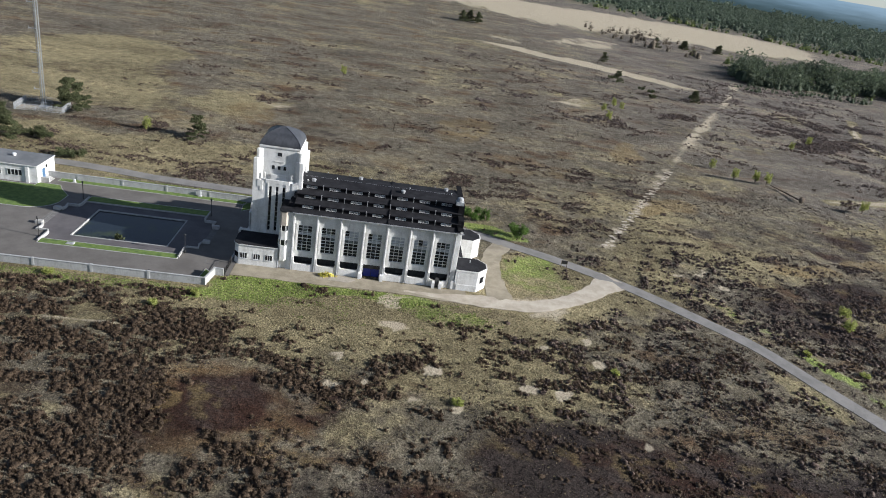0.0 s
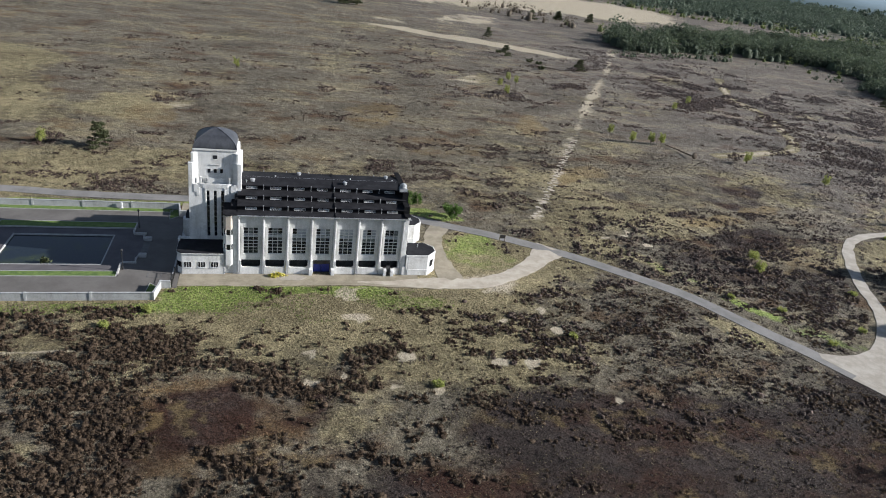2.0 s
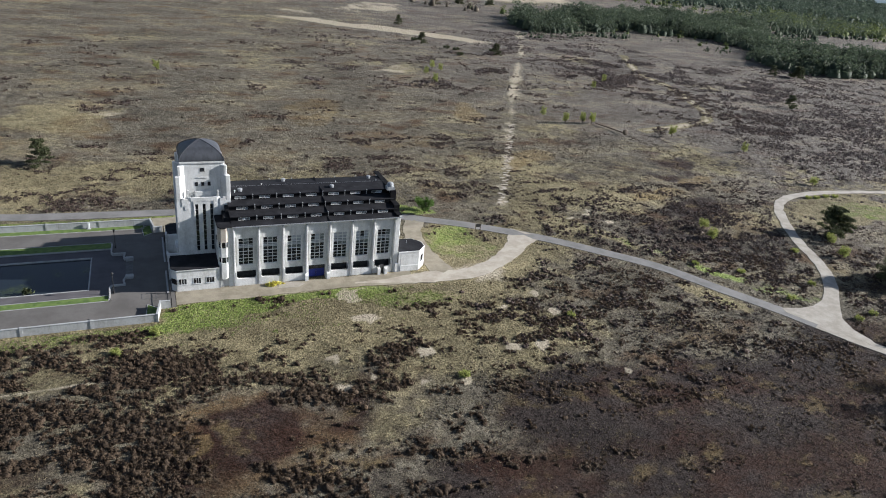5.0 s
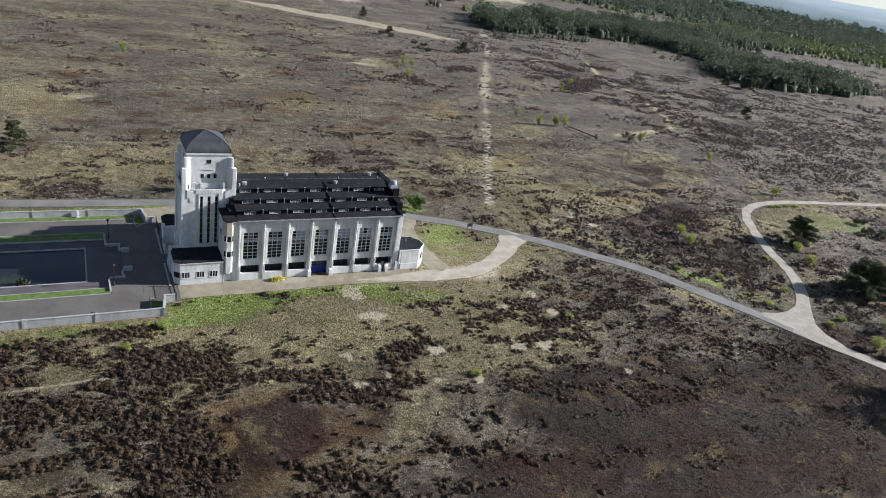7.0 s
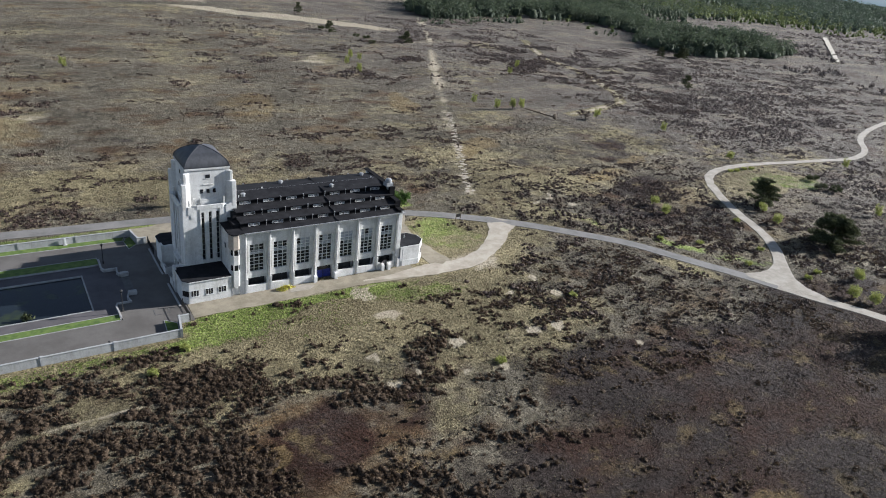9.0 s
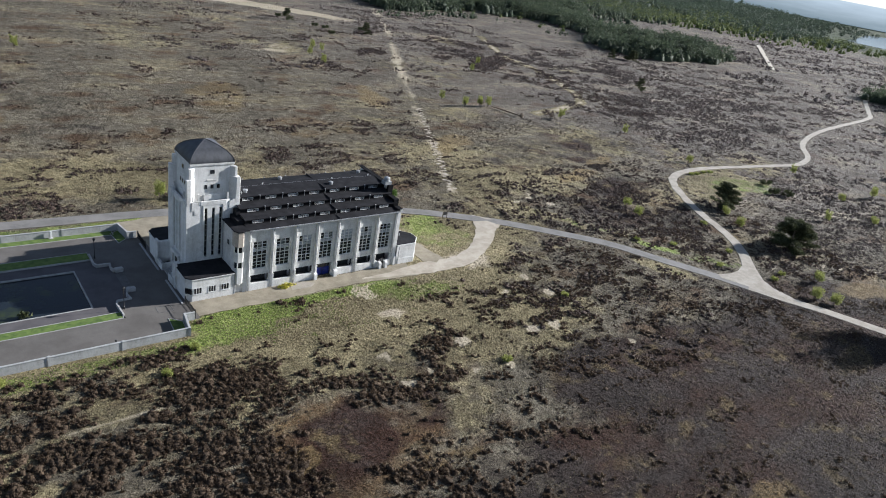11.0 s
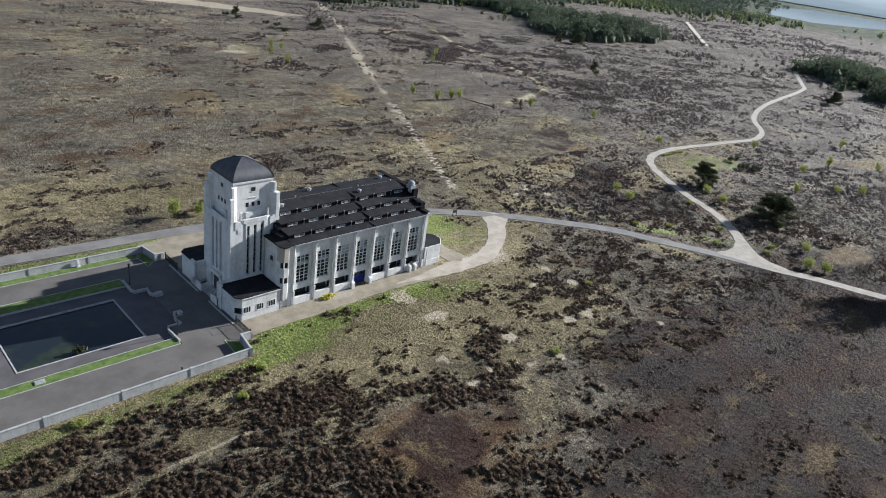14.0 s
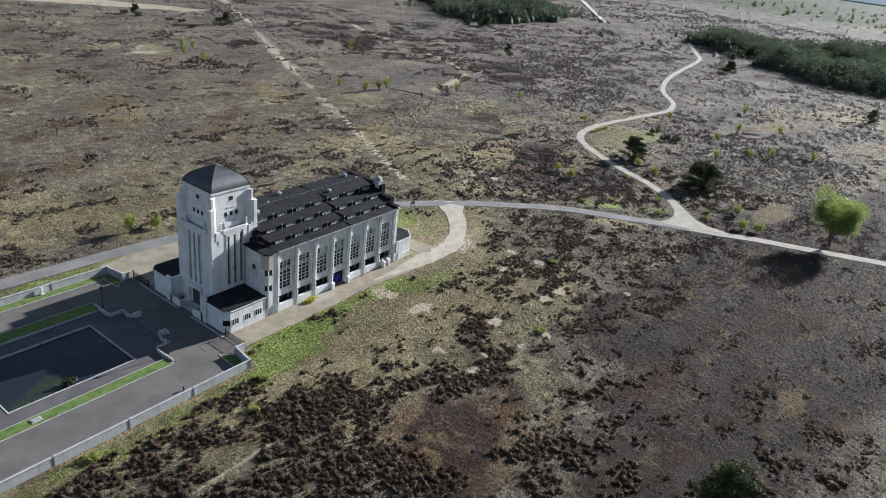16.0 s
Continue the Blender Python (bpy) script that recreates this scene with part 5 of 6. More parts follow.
def gate(x, y0, y1):
    g = thing("metal_gate", "black iron bar gate beside the building", "gate", (x, y0, 0))
    bm = bmesh.new()
    for z in (.25, 1.35):
        box(bm, -.03, .03, .1, y1 - y0 - .1, z, z + .06)
    for y in np.arange(.1, y1 - y0, .16):
        box(bm, -.02, .02, y - .012, y + .012, .1, 1.5)
    part("bars", bm, IRON, g)
    for y in (.06, y1 - y0 - .06):
        bm = bmesh.new()
        box(bm, -.09, .09, y - .09, y + .09, 0, 1.75)
        soften(bm, .02)
        part("gate_post", bm, IRON, g)


gate(-28.4, 121.3, 126.4)
gate(-28.4, 149.6, 154.9)


def step_wall(mirror_x, mirror_y):
    """A low zigzag cheek wall at the terrace's edge, ending in a block."""
    w = thing("cheek_wall", "low pale zigzag cheek wall at the terrace steps", "wall")
    pts = [(-38.75, 126.2), (-38.85, 130.2), (-38.5, 131.1), (-36.25, 131.15), (-36.5, 132.8), (-36.1, 134.1)]

    def tr(p):
        x, y = p
        if mirror_x:
            x = -104.6 - x
        if mirror_y:
            y = 2 * CX - y
        return x, y
    L = np.array([tr(p) for p in pts])
    bm = bmesh.new()
    e = np.diff(L, axis=0)
    e /= np.linalg.norm(e, axis=1)[:, None]
    e = np.stack([-e[:, 1], e[:, 0]], 1)
    n = np.concatenate([e[:1], e[:-1] + e[1:], e[-1:]])
    n[1:-1] /= (1 + (e[:-1] * e[1:]).sum(1))[:, None]
    n *= .14
    rows = [[bm.verts.new((*p, z)) for p, z in ((a + m, -.3), (a + m, .42), (a - m, .42), (a - m, -.3))] for a, m in zip(L, n)]
    for r, s in zip(rows, rows[1:]):
        for i in range(4):
            bm.faces.new((r[i], r[(i + 1) % 4], s[(i + 1) % 4], s[i]))
    bm.faces.new(rows[0])
    bm.faces.new(rows[-1][::-1])
    bmesh.ops.recalc_face_normals(bm, faces=bm.faces)
    part("coping", bm, KERB, w)
    x, y = tr((-35.4, 134.15))
    bm = bmesh.new()
    box(bm, x - .75, x + .75, y - .5, y + .5, -.1, .75)
    soften(bm, .12, 2)
    part("end_block", bm, KERB, w, "pale rounded stone block")


for mx in (False, True):
    for my in (False, True):
        step_wall(mx, my)
bm = bmesh.new()
for k in range(3):
    box(bm, -36.15 + .42 * k, -34.8, 134.5, 141.7, -.3, -.13 + .065 * k)
tagged(mesh_ob("terrace_steps", bm, STEP), "shallow grey stone steps down to the terrace", "steps", kind="structure")
bm = bmesh.new()
for k in range(3):
    box(bm, -69.8, -68.45 - .42 * k, 134.5, 141.7, -.3, -.13 + .065 * k)
tagged(mesh_ob("terrace_steps", bm, STEP), "shallow grey stone steps down to the terrace", "steps", kind="structure")


for y0, y1 in ((126.6, 135.8), (140.0, 152.2)):
    flat("kerb", rect(-28.95, -28.62, y0, y1), .16, CONCRETE, .3, "low concrete kerb along the annexes", "kerb")


def lamp_post():
    g = thing("lamp_post", "slim black iron lamp post with a lantern on the court", "lamp", (0, 0, 0), "court lamps")
    bm = bmesh.new()
    lathe(bm, [(.14, 0), (.14, .5), (.075, .6), (.06, 3.6), (.1, 3.65), (.05, 3.7)], seg=8)
    part("pole", bm, IRON, g)
    bm = bmesh.new()
    lathe(bm, [(.1, 3.7), (.22, 4.1), (.24, 4.14)], seg=6)
    part("lantern", bm, GLASS, g)
    bm = bmesh.new()
    lathe(bm, [(.3, 4.14), (.16, 4.3), (.03, 4.42)], seg=6)
    part("cap", bm, IRON, g)
    return g


lamp = lamp_post()
lamp.location = (-38.1, 128.4, .05)
for x, y in ((-38.1, 148.4), (-66.5, 128.2), (-66.7, 149.0)):
    copy_thing(lamp, pose(x, y, .05))
hatch = thing("access_hatch", "pale metal access hatch on the lawn strip", "hatch", (-59.8, 126.6, .11))
part("frame", one_box(-.75, .75, -.5, .5, -.1, .1, .02), KERB, hatch)
part("cover", one_box(-.62, .62, -.4, .4, .1, .17, .02), ZINC, hatch)
cover = thing("manhole_cover", "large square cover with a grey stone rim", "cover", (-32.1, 126.0, .05))
bm = bmesh.new()
for a in ((-1.3, 1.3, -1.0, -.85), (-1.3, 1.3, .85, 1.0), (-1.3, -1.15, -.85, .85), (1.15, 1.3, -.85, .85)):
    box(bm, *a, -.05, .03)
part("frame", bm, STEP, cover)
part("plate", one_box(-1.14, 1.14, -.84, .84, -.05, .015), PLAZA, cover)
cam_post = thing("bollard_light", "small dark bollard light by the front wall", "light", (-41.9, 118.6, .05))
bm = bmesh.new()
lathe(bm, [(.1, 0), (.1, .45), (.2, .5), (.2, .62), (.08, .7)], seg=8)
part("body", bm, IRON, cam_post)
for x, y in ((-43.5, 159.2), (-72.5, 158.0)):
    pst = thing("white_post", "short white junction post on the lawn by the wall", "post", (x, y, .1))
    bm = bmesh.new()
    box(bm, -.2, .2, -.15, .15, 0, 1.5 if x > -60 else .8)
    soften(bm, .05)
    part("body", bm, FRAME, pst)
    part("foot", one_box(-.4, .4, -.3, .3, -.1, .12), KERB, pst)

# ---- low white house at the court's end ----
house = thing("low_house", "long low white flat-roofed house with a blue door", "house", (0, 0, 0))
HX0, HX1, HY0, HY1, HZ = -118.0, -79.2, 154.6, 163.0, 4.1
bm = bmesh.new()
box(bm, HX0, HX1, HY0, HY1, 0, HZ)
for x in (-81.4,):
    box(bm, x - .35, x + .35, HY0 - .25, HY0, 0, HZ - .3)
part("wall", bm, PLASTER, house)
bm = bmesh.new()
box(bm, HX0 - .2, HX1 + .2, HY0 - .25, HY1 + .2, HZ, HZ + .2)
part("eaves", bm, PLASTER, house)
part("roof", one_box(HX0 - .1, HX1 + .1, HY0 - .12, HY1 + .1, HZ + .2, HZ + .26), plain("grey bitumen roof", (0.10, 0.105, 0.11), (0.15, 0.155, 0.16), .8, .3), house, "flat grey roof")
for k in range(7):
    x1 = -82.6 - 4.6 * k
    bm = bmesh.new()
    for j in range(5):
        x = x1 - 3.2 * j / 4
        box(bm, x - .05, x + .05, HY0 - .07, HY0 + .01, 1.5, 2.9)
    for z in (1.45, 2.9):
        box(bm, x1 - 3.3, x1 + .1, HY0 - .09, HY0 + .01, z - .05, z + .05)
    w = part("window", bm, FRAME, house, "wide four-light window")
    for j in range(4):
        part("pane", one_box(x1 - 3.2 + .8 * j + .06, x1 - 3.2 + .8 * j + .74, HY0 - .03, HY0 - .005, 1.52, 2.86), GLASS, w)
part("door", one_box(HX1, HX1 + .06, 156.9, 158.2, .6, 2.9), plain("dull blue painted wood", (0.035, 0.085, 0.16), (0.055, 0.12, 0.21), 0.5, 1.5), house, "dull blue door")
bm = bmesh.new()
for k in range(3):
    box(bm, HX1, HX1 + 1.8 - .4 * k, 156.4, 158.8, .2 * k, .2 * (k + 1))
box(bm, HX1, HX1 + 1.8, 156.0, 156.4, 0, 1.2)
part("steps", bm, KERB, house)
bm = bmesh.new()
box(bm, HX1 - .02, HX1 + .05, 158.6, 159.4, 2.6, 3.4)
part("side_window", bm, GLASS, house)
bm = bmesh.new()
lathe(bm, [(.35, HZ + .2), (.35, HZ + .6), (.5, HZ + .65), (.3, HZ + .9)], -86.5, 159.5)
part("roof_vent", bm, FRAME, house)

# ---- lattice mast in its pen ----
mast = thing("radio_mast", "tall slender galvanised lattice radio mast", "mast", (-105.8, 214.5, 0))
H = 46.0
bm = bmesh.new()
legs = [(1.0 * math.cos(t), 1.0 * math.sin(t)) for t in (math.pi / 2, math.pi * 7 / 6, math.pi * 11 / 6)]
for x, y in legs:
    tube(bm, (x * .75, y * .75, 0), (x * .75, y * .75, H), .07, seg=6)
part("legs", bm, ZINC, mast)
bm = bmesh.new()
step = 1.25
for k in range(int(H / step)):
    z = k * step
    for i in range(3):
        a, b = legs[i], legs[(i + 1) % 3]
        if k % 2:
            a, b = b, a
        tube(bm, (a[0] * .75, a[1] * .75, z), (b[0] * .75, b[1] * .75, z + step), .028, seg=4, cap=False)
        tube(bm, (a[0] * .75, a[1] * .75, z), (b[0] * .75, b[1] * .75, z), .024, seg=4, cap=False)
part("lattice", bm, ZINC, mast)
bm = bmesh.new()
box(bm, -.12, .12, -.62, -.5, 1.0, H - 1)
part("cable_ladder", bm, ZINC, mast)
for z in (5.5, 10.5, 16.5, 23.5, 31):
    bm = bmesh.new()
    tube(bm, (-.55, 0, z), (-2.3, -.4, z + .1), .12, seg=5)
    tube(bm, (-2.3, -.4, z - .2), (-2.3, -.4, z + .7), .085, seg=5)
    part("antenna", bm, ZINC, mast)
bm = bmesh.new()
box(bm, -1.1, 1.1, -1.1, 1.1, 0, .5)
part("footing", bm, CONCRETE, mast)
pen = thing("fence", "galvanised mesh fence with a cabinet round the mast", "fence", (0, 0, 0))
P = [(-111.8, 208.6), (-98.6, 210.4), (-99.6, 219.5), (-113.0, 218.5)]
for a, b in zip(P, P[1:] + P[:1]):
    a, b = Vector((*a, 0)), Vector((*b, 0))
    n = round((b - a).length / 1.5)
    bm = bmesh.new()
    for k in range(n * 5):
        p = a.lerp(b, k / (n * 5))
        tube(bm, p + Vector((0, 0, .05)), p + Vector((0, 0, 2.0)), .035, seg=4, cap=False)
    for z in (.15, 1.05, 1.95):
        tube(bm, a + Vector((0, 0, z)), b + Vector((0, 0, z)), .04, seg=4)
    part("mesh_panel", bm, ZINC, pen)
    for k in range(n):
        p = a.lerp(b, k / n)
        bm = bmesh.new()
        tube(bm, p, p + Vector((0, 0, 2.2)), .06, seg=5)
        part("post", bm, ZINC, pen)
flat("mast_yard", [(x, y) for x, y in P], .06, DIRT, .2, "gravel floor of the mast pen", "yard")

# ---- small things by the drive ----
sign = thing("information_board", "dark information board on two posts at the roadside", "sign", (45.2, 144.4, 0))
bm = bmesh.new()
box(bm, -.75, .75, -.05, .05, .95, 1.85)
soften(bm, .02)
part("board", bm, IRON, sign)
for x in (-.7, .7):
    part("post", one_box(x - .06, x + .06, -.06, .06, -.3, 1.95), BARK, sign)


def shrub_heap(name, x, y, rx, ry, h, mat, label, category, n=420, leaf=.16, seed=3):
    rs = np.random.RandomState(seed)
    t, r = rs.uniform(0, 2 * math.pi, n), np.sqrt(rs.uniform(0, 1, n))
    r = r * (0.75 + .25 * np.sin(3 * t + 1) + .1 * np.sin(7 * t))
    c = np.stack([x + rx * r * np.cos(t), y + ry * r * np.sin(t), h * (1 - r ** 2) * rs.uniform(.2, 1.1, n) + .05], 1)
    v = (c[:, None, :] + rs.normal(0, leaf, (n, 3, 3))).reshape(-1, 3)
    v[:, 2] = np.maximum(v[:, 2], 0.0)
    ob = mesh_from(name, v, np.arange(3 * n).reshape(-1, 3), mat)
    return tagged(ob, label, category)


shrub_heap("yellow_shrub", -9.1, 125.75, 2.2, .75, .75, YELLOW, "low spreading yellow-blossomed shrub by the wall", "shrub", 500, .14)
flat("sand_patch", [(-8.5, 124.2), (-4.5, 124.0), (-3.0, 125.2), (-5.0, 126.4), (-8.0, 126.3)], .075, SAND, .1, "patch of spilled pale sand", "sand")

# ---- trees and shrubs ----


def leaf_cloud(rs, centres, radii, per, size, flat_by=.8):
    """Small three-cornered leaves scattered in clumps."""
    out = []
    for c, r in zip(centres, radii):
        n = max(4, int(per * r * r))
        d = rs.normal(0, 1, (n, 3))
        d /= np.linalg.norm(d, axis=1)[:, None]
        p = np.asarray(c) + d * (r * rs.uniform(.02, 1.0, n) ** .4)[:, None] * np.array([1, 1, flat_by])
        out.append((p[:, None, :] + rs.normal(0, size, (n, 3, 3))).reshape(-1, 3))
    v = np.concatenate(out)
    return v, np.arange(len(v)).reshape(-1, 3)


def tree(name, kind, h, spread_r, label, seed):
    """A tree or bush at the origin: a tapered trunk with limbs, and a crown of leaf clumps."""
    rs = np.random.RandomState(seed)
    g = thing(name, label, "bush" if "bush" in name or name == "shrub" else "tree")
    bm = bmesh.new()
    lean = rs.uniform(-.04, .04, 2)
    tips, radii = [], []
    base = max(.05, h * .022)
    if kind == "pine":
        tops = [(lean[0] * h * t, lean[1] * h * t, h * t) for t in (0, .35, .7, .95)]
        for a, b, r in zip(tops, tops[1:], (1, .7, .4)):
            tube(bm, a, b, base * r, base * r * .72, 6)
        for k in range(int(24 + 2 * h)):
            t = .08 + .92 * (k + rs.rand()) / (24 + 2 * h)
            a = rs.uniform(0, 2 * math.pi)
            L = spread_r * (1.05 - .75 * t) * rs.uniform(.65, 1.1)
            o = Vector((lean[0] * h * t, lean[1] * h * t, h * t))
            e = o + Vector((math.cos(a) * L, math.sin(a) * L, h * rs.uniform(-.02, .07)))
            tube(bm, o, e, base * .3, base * .1, 4, False)
            for q in (.4, .7, .97):
                tips.append(o.lerp(e, q))
                radii.append(spread_r * rs.uniform(.10, .2))
        tips.append(Vector((lean[0] * h, lean[1] * h, h * .97)))
        radii.append(spread_r * .22)
        mat, per, size, fl = PINE, 210, .085 + .006 * h, .5
    else:
        low = {"bush": .06, "scrub": .06, "lush": .1, "birch": .08}.get(kind, .2)
        wide = {"birch": .32, "lush": .3}.get(kind, .4)
        forks = {"bush": 5, "scrub": 5, "birch": 6}.get(kind, 9)
        stem = Vector((lean[0] * h, lean[1] * h, h * low))
        tube(bm, (0, 0, -.3), stem, base * 1.2, base * .85, 7)
        for k in range(forks):
            a = 2 * math.pi * (k + rs.rand() * .7) / forks
            mid = stem + Vector((math.cos(a) * spread_r * wide, math.sin(a) * spread_r * wide, h * (rs.uniform(.12, .4) if kind == "birch" else rs.uniform(.16, .46) if kind == "lush" else rs.uniform(.18, .34))))
            tube(bm, stem, mid, base * .6, base * .34, 5, False)
            for j in range(4 if kind in ("bush", "scrub") else 6):
                b = a + rs.uniform(-.9, .9)
                e = mid + Vector((math.cos(b) * spread_r * rs.uniform(.1, .6), math.sin(b) * spread_r * rs.uniform(.1, .6), h * (rs.uniform(-.06, .46) if kind != "birch" else (j + rs.rand() - .8) * .1)))
                if e.z > h:
                    e.z = h * rs.uniform(.85, 1)
                tube(bm, mid, e, base * .3, base * .08, 4, False)
                tips += [e, mid.lerp(e, .6)]
                k_r = 1.25 if kind == "birch" else 1.0
                radii += [spread_r * k_r * rs.uniform(.2, .36), spread_r * k_r * rs.uniform(.16, .3)]
        mat = {"lush": SPRING, "bush": BUSHGREEN, "scrub": SCRUB, "birch": BIRCH}.get(kind, SPRING)
        per, size, fl = {"lush": 62, "bush": 190, "scrub": 190, "birch": 110}.get(kind, 50), .09 + .005 * h - (.01 if kind == "birch" else 0), .85
    part("trunk", bm, BARK, g)
    v, f = leaf_cloud(rs, tips, radii, per, size, fl)
    v[:, 2] = np.maximum(v[:, 2], .02)
    crown = mesh_from("crown", v, f, mat)
    crown.parent = g
    return g


def plant(proto, rows):
    """Copies of a few grown trees at (x, y, turn)."""
    for k, (x, y, turn) in enumerate(rows):
        src = proto[k % len(proto)]
        m = pose(x, y, float(ground_height(np.array([x]), np.array([y]))[0]) - .05, 0, 0, turn)
        if not src.get("set"):
            src["set"] = 1
            src.matrix_basis = m
        else:
            copy_thing(src, m)


plant([tree("tree", "lush", 15.2, 7.7, "broad fresh-green tree in young leaf by the road", 5)], [(121.4, 52.1, 0)])
plant([tree("bush", "bush", 5.0, 3.0, "round fresh-green bush behind the building", 6)], [(35.8, 158.2, 0), (24.0, 166.5, 70)])
plant([tree("bush", "bush", 3.6, 2.0, "small fresh-green bush behind the building", 36)], [(28.4, 168.0, 150)])
plant([tree("pine", "pine", 7.2, 3.9, "wide dark green pine on the open heath", 7)], [(-56.8, 204.5, 0), (181.0, 404.0, 60), (386, 366, 0), (298, 272, 80), (347.3, 66.6, 0), (142.7, 438.7, 90), (157.7, 527.9, 0)])
plant([tree("pine", "pine", 8.2, 8.4, "very broad dark green pine beside the winding path", 8)], [(140.0, 95.5, 30)])
plant([tree("pine", "pine", 9.6, 6.0, "bushy green pine alone in the burnt heath", 19)], [(-8.5, 45.8, 60)])
plant([tree("pine", "pine", 8.0, 6.4, "broad low dark green pine beside the winding path", 18)], [(150.8, 124.8, 140), (402, 358, 40), (430, 166.5, 0)])
plant([tree("pine", "pine", 9.5, 6.2, "spreading dark green pine beside the mast", 9)], [(-98.6, 217.0, 0), (-101.5, 181.5, 90), (259.5, 704, 0), (297, 724, 50), (337, 729, 120), (57, 660, 0), (64, 668, 40), (71, 663, 200)])
plant([tree("shrub", "scrub", 2.8, 2.2, "dark green shrub behind the white house", 16)], [(-81.8, 174.6, 0), (-79.2, 175.0, 80), (-92.0, 186, 20), (-95.5, 187.5, 130), (185.6, 417.3, 0), (187.5, 418.5, 60), (141.8, 449.3, 0), (157.6, 415.2, 30), (153.5, 398.7, 0), (153.8, 421.4, 10), (197, 134, 0), (190, 127, 40), (193, 123, 100)])
plant([tree("young_birch", "birch", 5.2, 1.5, "young birch in first yellow-green leaf", 11), tree("young_birch", "birch", 4.3, 1.3, "slender birch in first yellow-green leaf", 12), tree("young_birch", "birch", 3.2, 1.4, "low birch in first yellow-green leaf", 13)],
      [(147.0, 243.4, 0), (130, 256, 0), (138.2, 111.4, 0), (134.0, 244.6, 60), (-71.9, 205.4, 30), (111.9, 135.5, 200), (142.7, 244.4, 20), (182.5, 103, 40), (143.3, 119.2, 100), (116.4, 354, 45), (119.4, 348.6, 40), (108.8, 129.1, 0),
       (211.9, 327.8, 70), (193.8, 311, 0), (113.5, 70.5, 0), (-23.9, 331.2, 0), (106.7, 337.8, 0), (200.6, 94.2, 90), (172.7, 222, 100), (190, 198.2, 0), (123, 79, 60), (-18.5, 173.0, 80), (209, 88, 120), (217, 112.8, 33), (104, 318.5, 10), (231, 139.2, 0), (-12.5, 172.5, 0), (240, 110, 0), (262, 96, 50), (111.5, 74.5, 0), (288, 119.4, 30), (222.9, 74.6, 60), (187, 162.3, 10)])
plant([tree("sapling", "birch", 1.2, .95, "tiny yellow-green sapling in the heather", 14), tree("sapling", "birch", .9, 1.1, "low yellow-green clump by the wall", 15)],
      [(-37.5, 107.6, 0), (-58.4, 114.6, 0), (45.8, 101.2, 0), (16, 88, 0), (91.5, 116, 0), (101, 110.4, 0), (-31.5, 112.5, 10), (127, 117.1, 70), (102.4, 96.3, 40), (171.6, 151, 0), (116.5, 86, 0), (175, 150.5, 0), (110.5, 85, 0), (180, 151, 0), (114.3, 100.8, 0), (184, 150.5, 0)])

bare = thing("dead_tree", "small bare leafless tree on the heath", "tree", (2, 246, 0))
bm = bmesh.new()
rs = np.random.RandomState(4)
tube(bm, (0, 0, -.2), (.2, 0, 2.2), .16, .12, 6)
for k in range(9):
    a = rs.uniform(0, 6.28)
    o = Vector((.2, 0, rs.uniform(1.4, 2.2)))
    e = o + Vector((math.cos(a) * 1.5, math.sin(a) * 1.5, rs.uniform(.8, 2.4)))
    tube(bm, o, e, .06, .02, 4, False)
    tube(bm, o.lerp(e, .6), o.lerp(e, .6) + Vector((rs.uniform(-.7, .7), rs.uniform(-.7, .7), .8)), .03, .012, 4, False)
part("trunk", bm, BARK, bare)
log = thing("fallen_tree", "fallen dead trunk with its upturned root plate", "log", (151.5, 226.5, 0))
bm = bmesh.new()
tube(bm, (0, 0, .7), (-3.5, 15.5, .5), .28, .14, 7)
for k in range(8):
    t = rs.uniform(.35, 1)
    o = Vector((0, 0, .7)).lerp(Vector((-3.5, 15.5, .5)), t)
    tube(bm, o, o + Vector((rs.uniform(-1.5, 1.5), rs.uniform(0, 1.5), rs.uniform(.2, 1.3))), .08, .03, 4, False)
part("trunk", bm, BARK, log)
bm = bmesh.new()
lathe(bm, [(.3, -.2), (.9, .0), (1.3, .25), (.7, .5), (.3, .6)], seg=9)
bmesh.ops.rotate(bm, verts=bm.verts, cent=(0, 0, 0), matrix=Matrix.Rotation(radians(78), 3, "X"))
bmesh.ops.translate(bm, verts=bm.verts, vec=(.2, -.4, 1.0))
part("root_plate", bm, BARK, log)
pond_plant = shrub_heap("water_plant", -52.6, 131.8, 1.0, .7, 1.0, SCRUB, "grey-green reed clump at the pond's edge", "plant", 160, .2, 8)
pond_plant.location.z = -.3

# ---- heather, tussocks and far woods ----


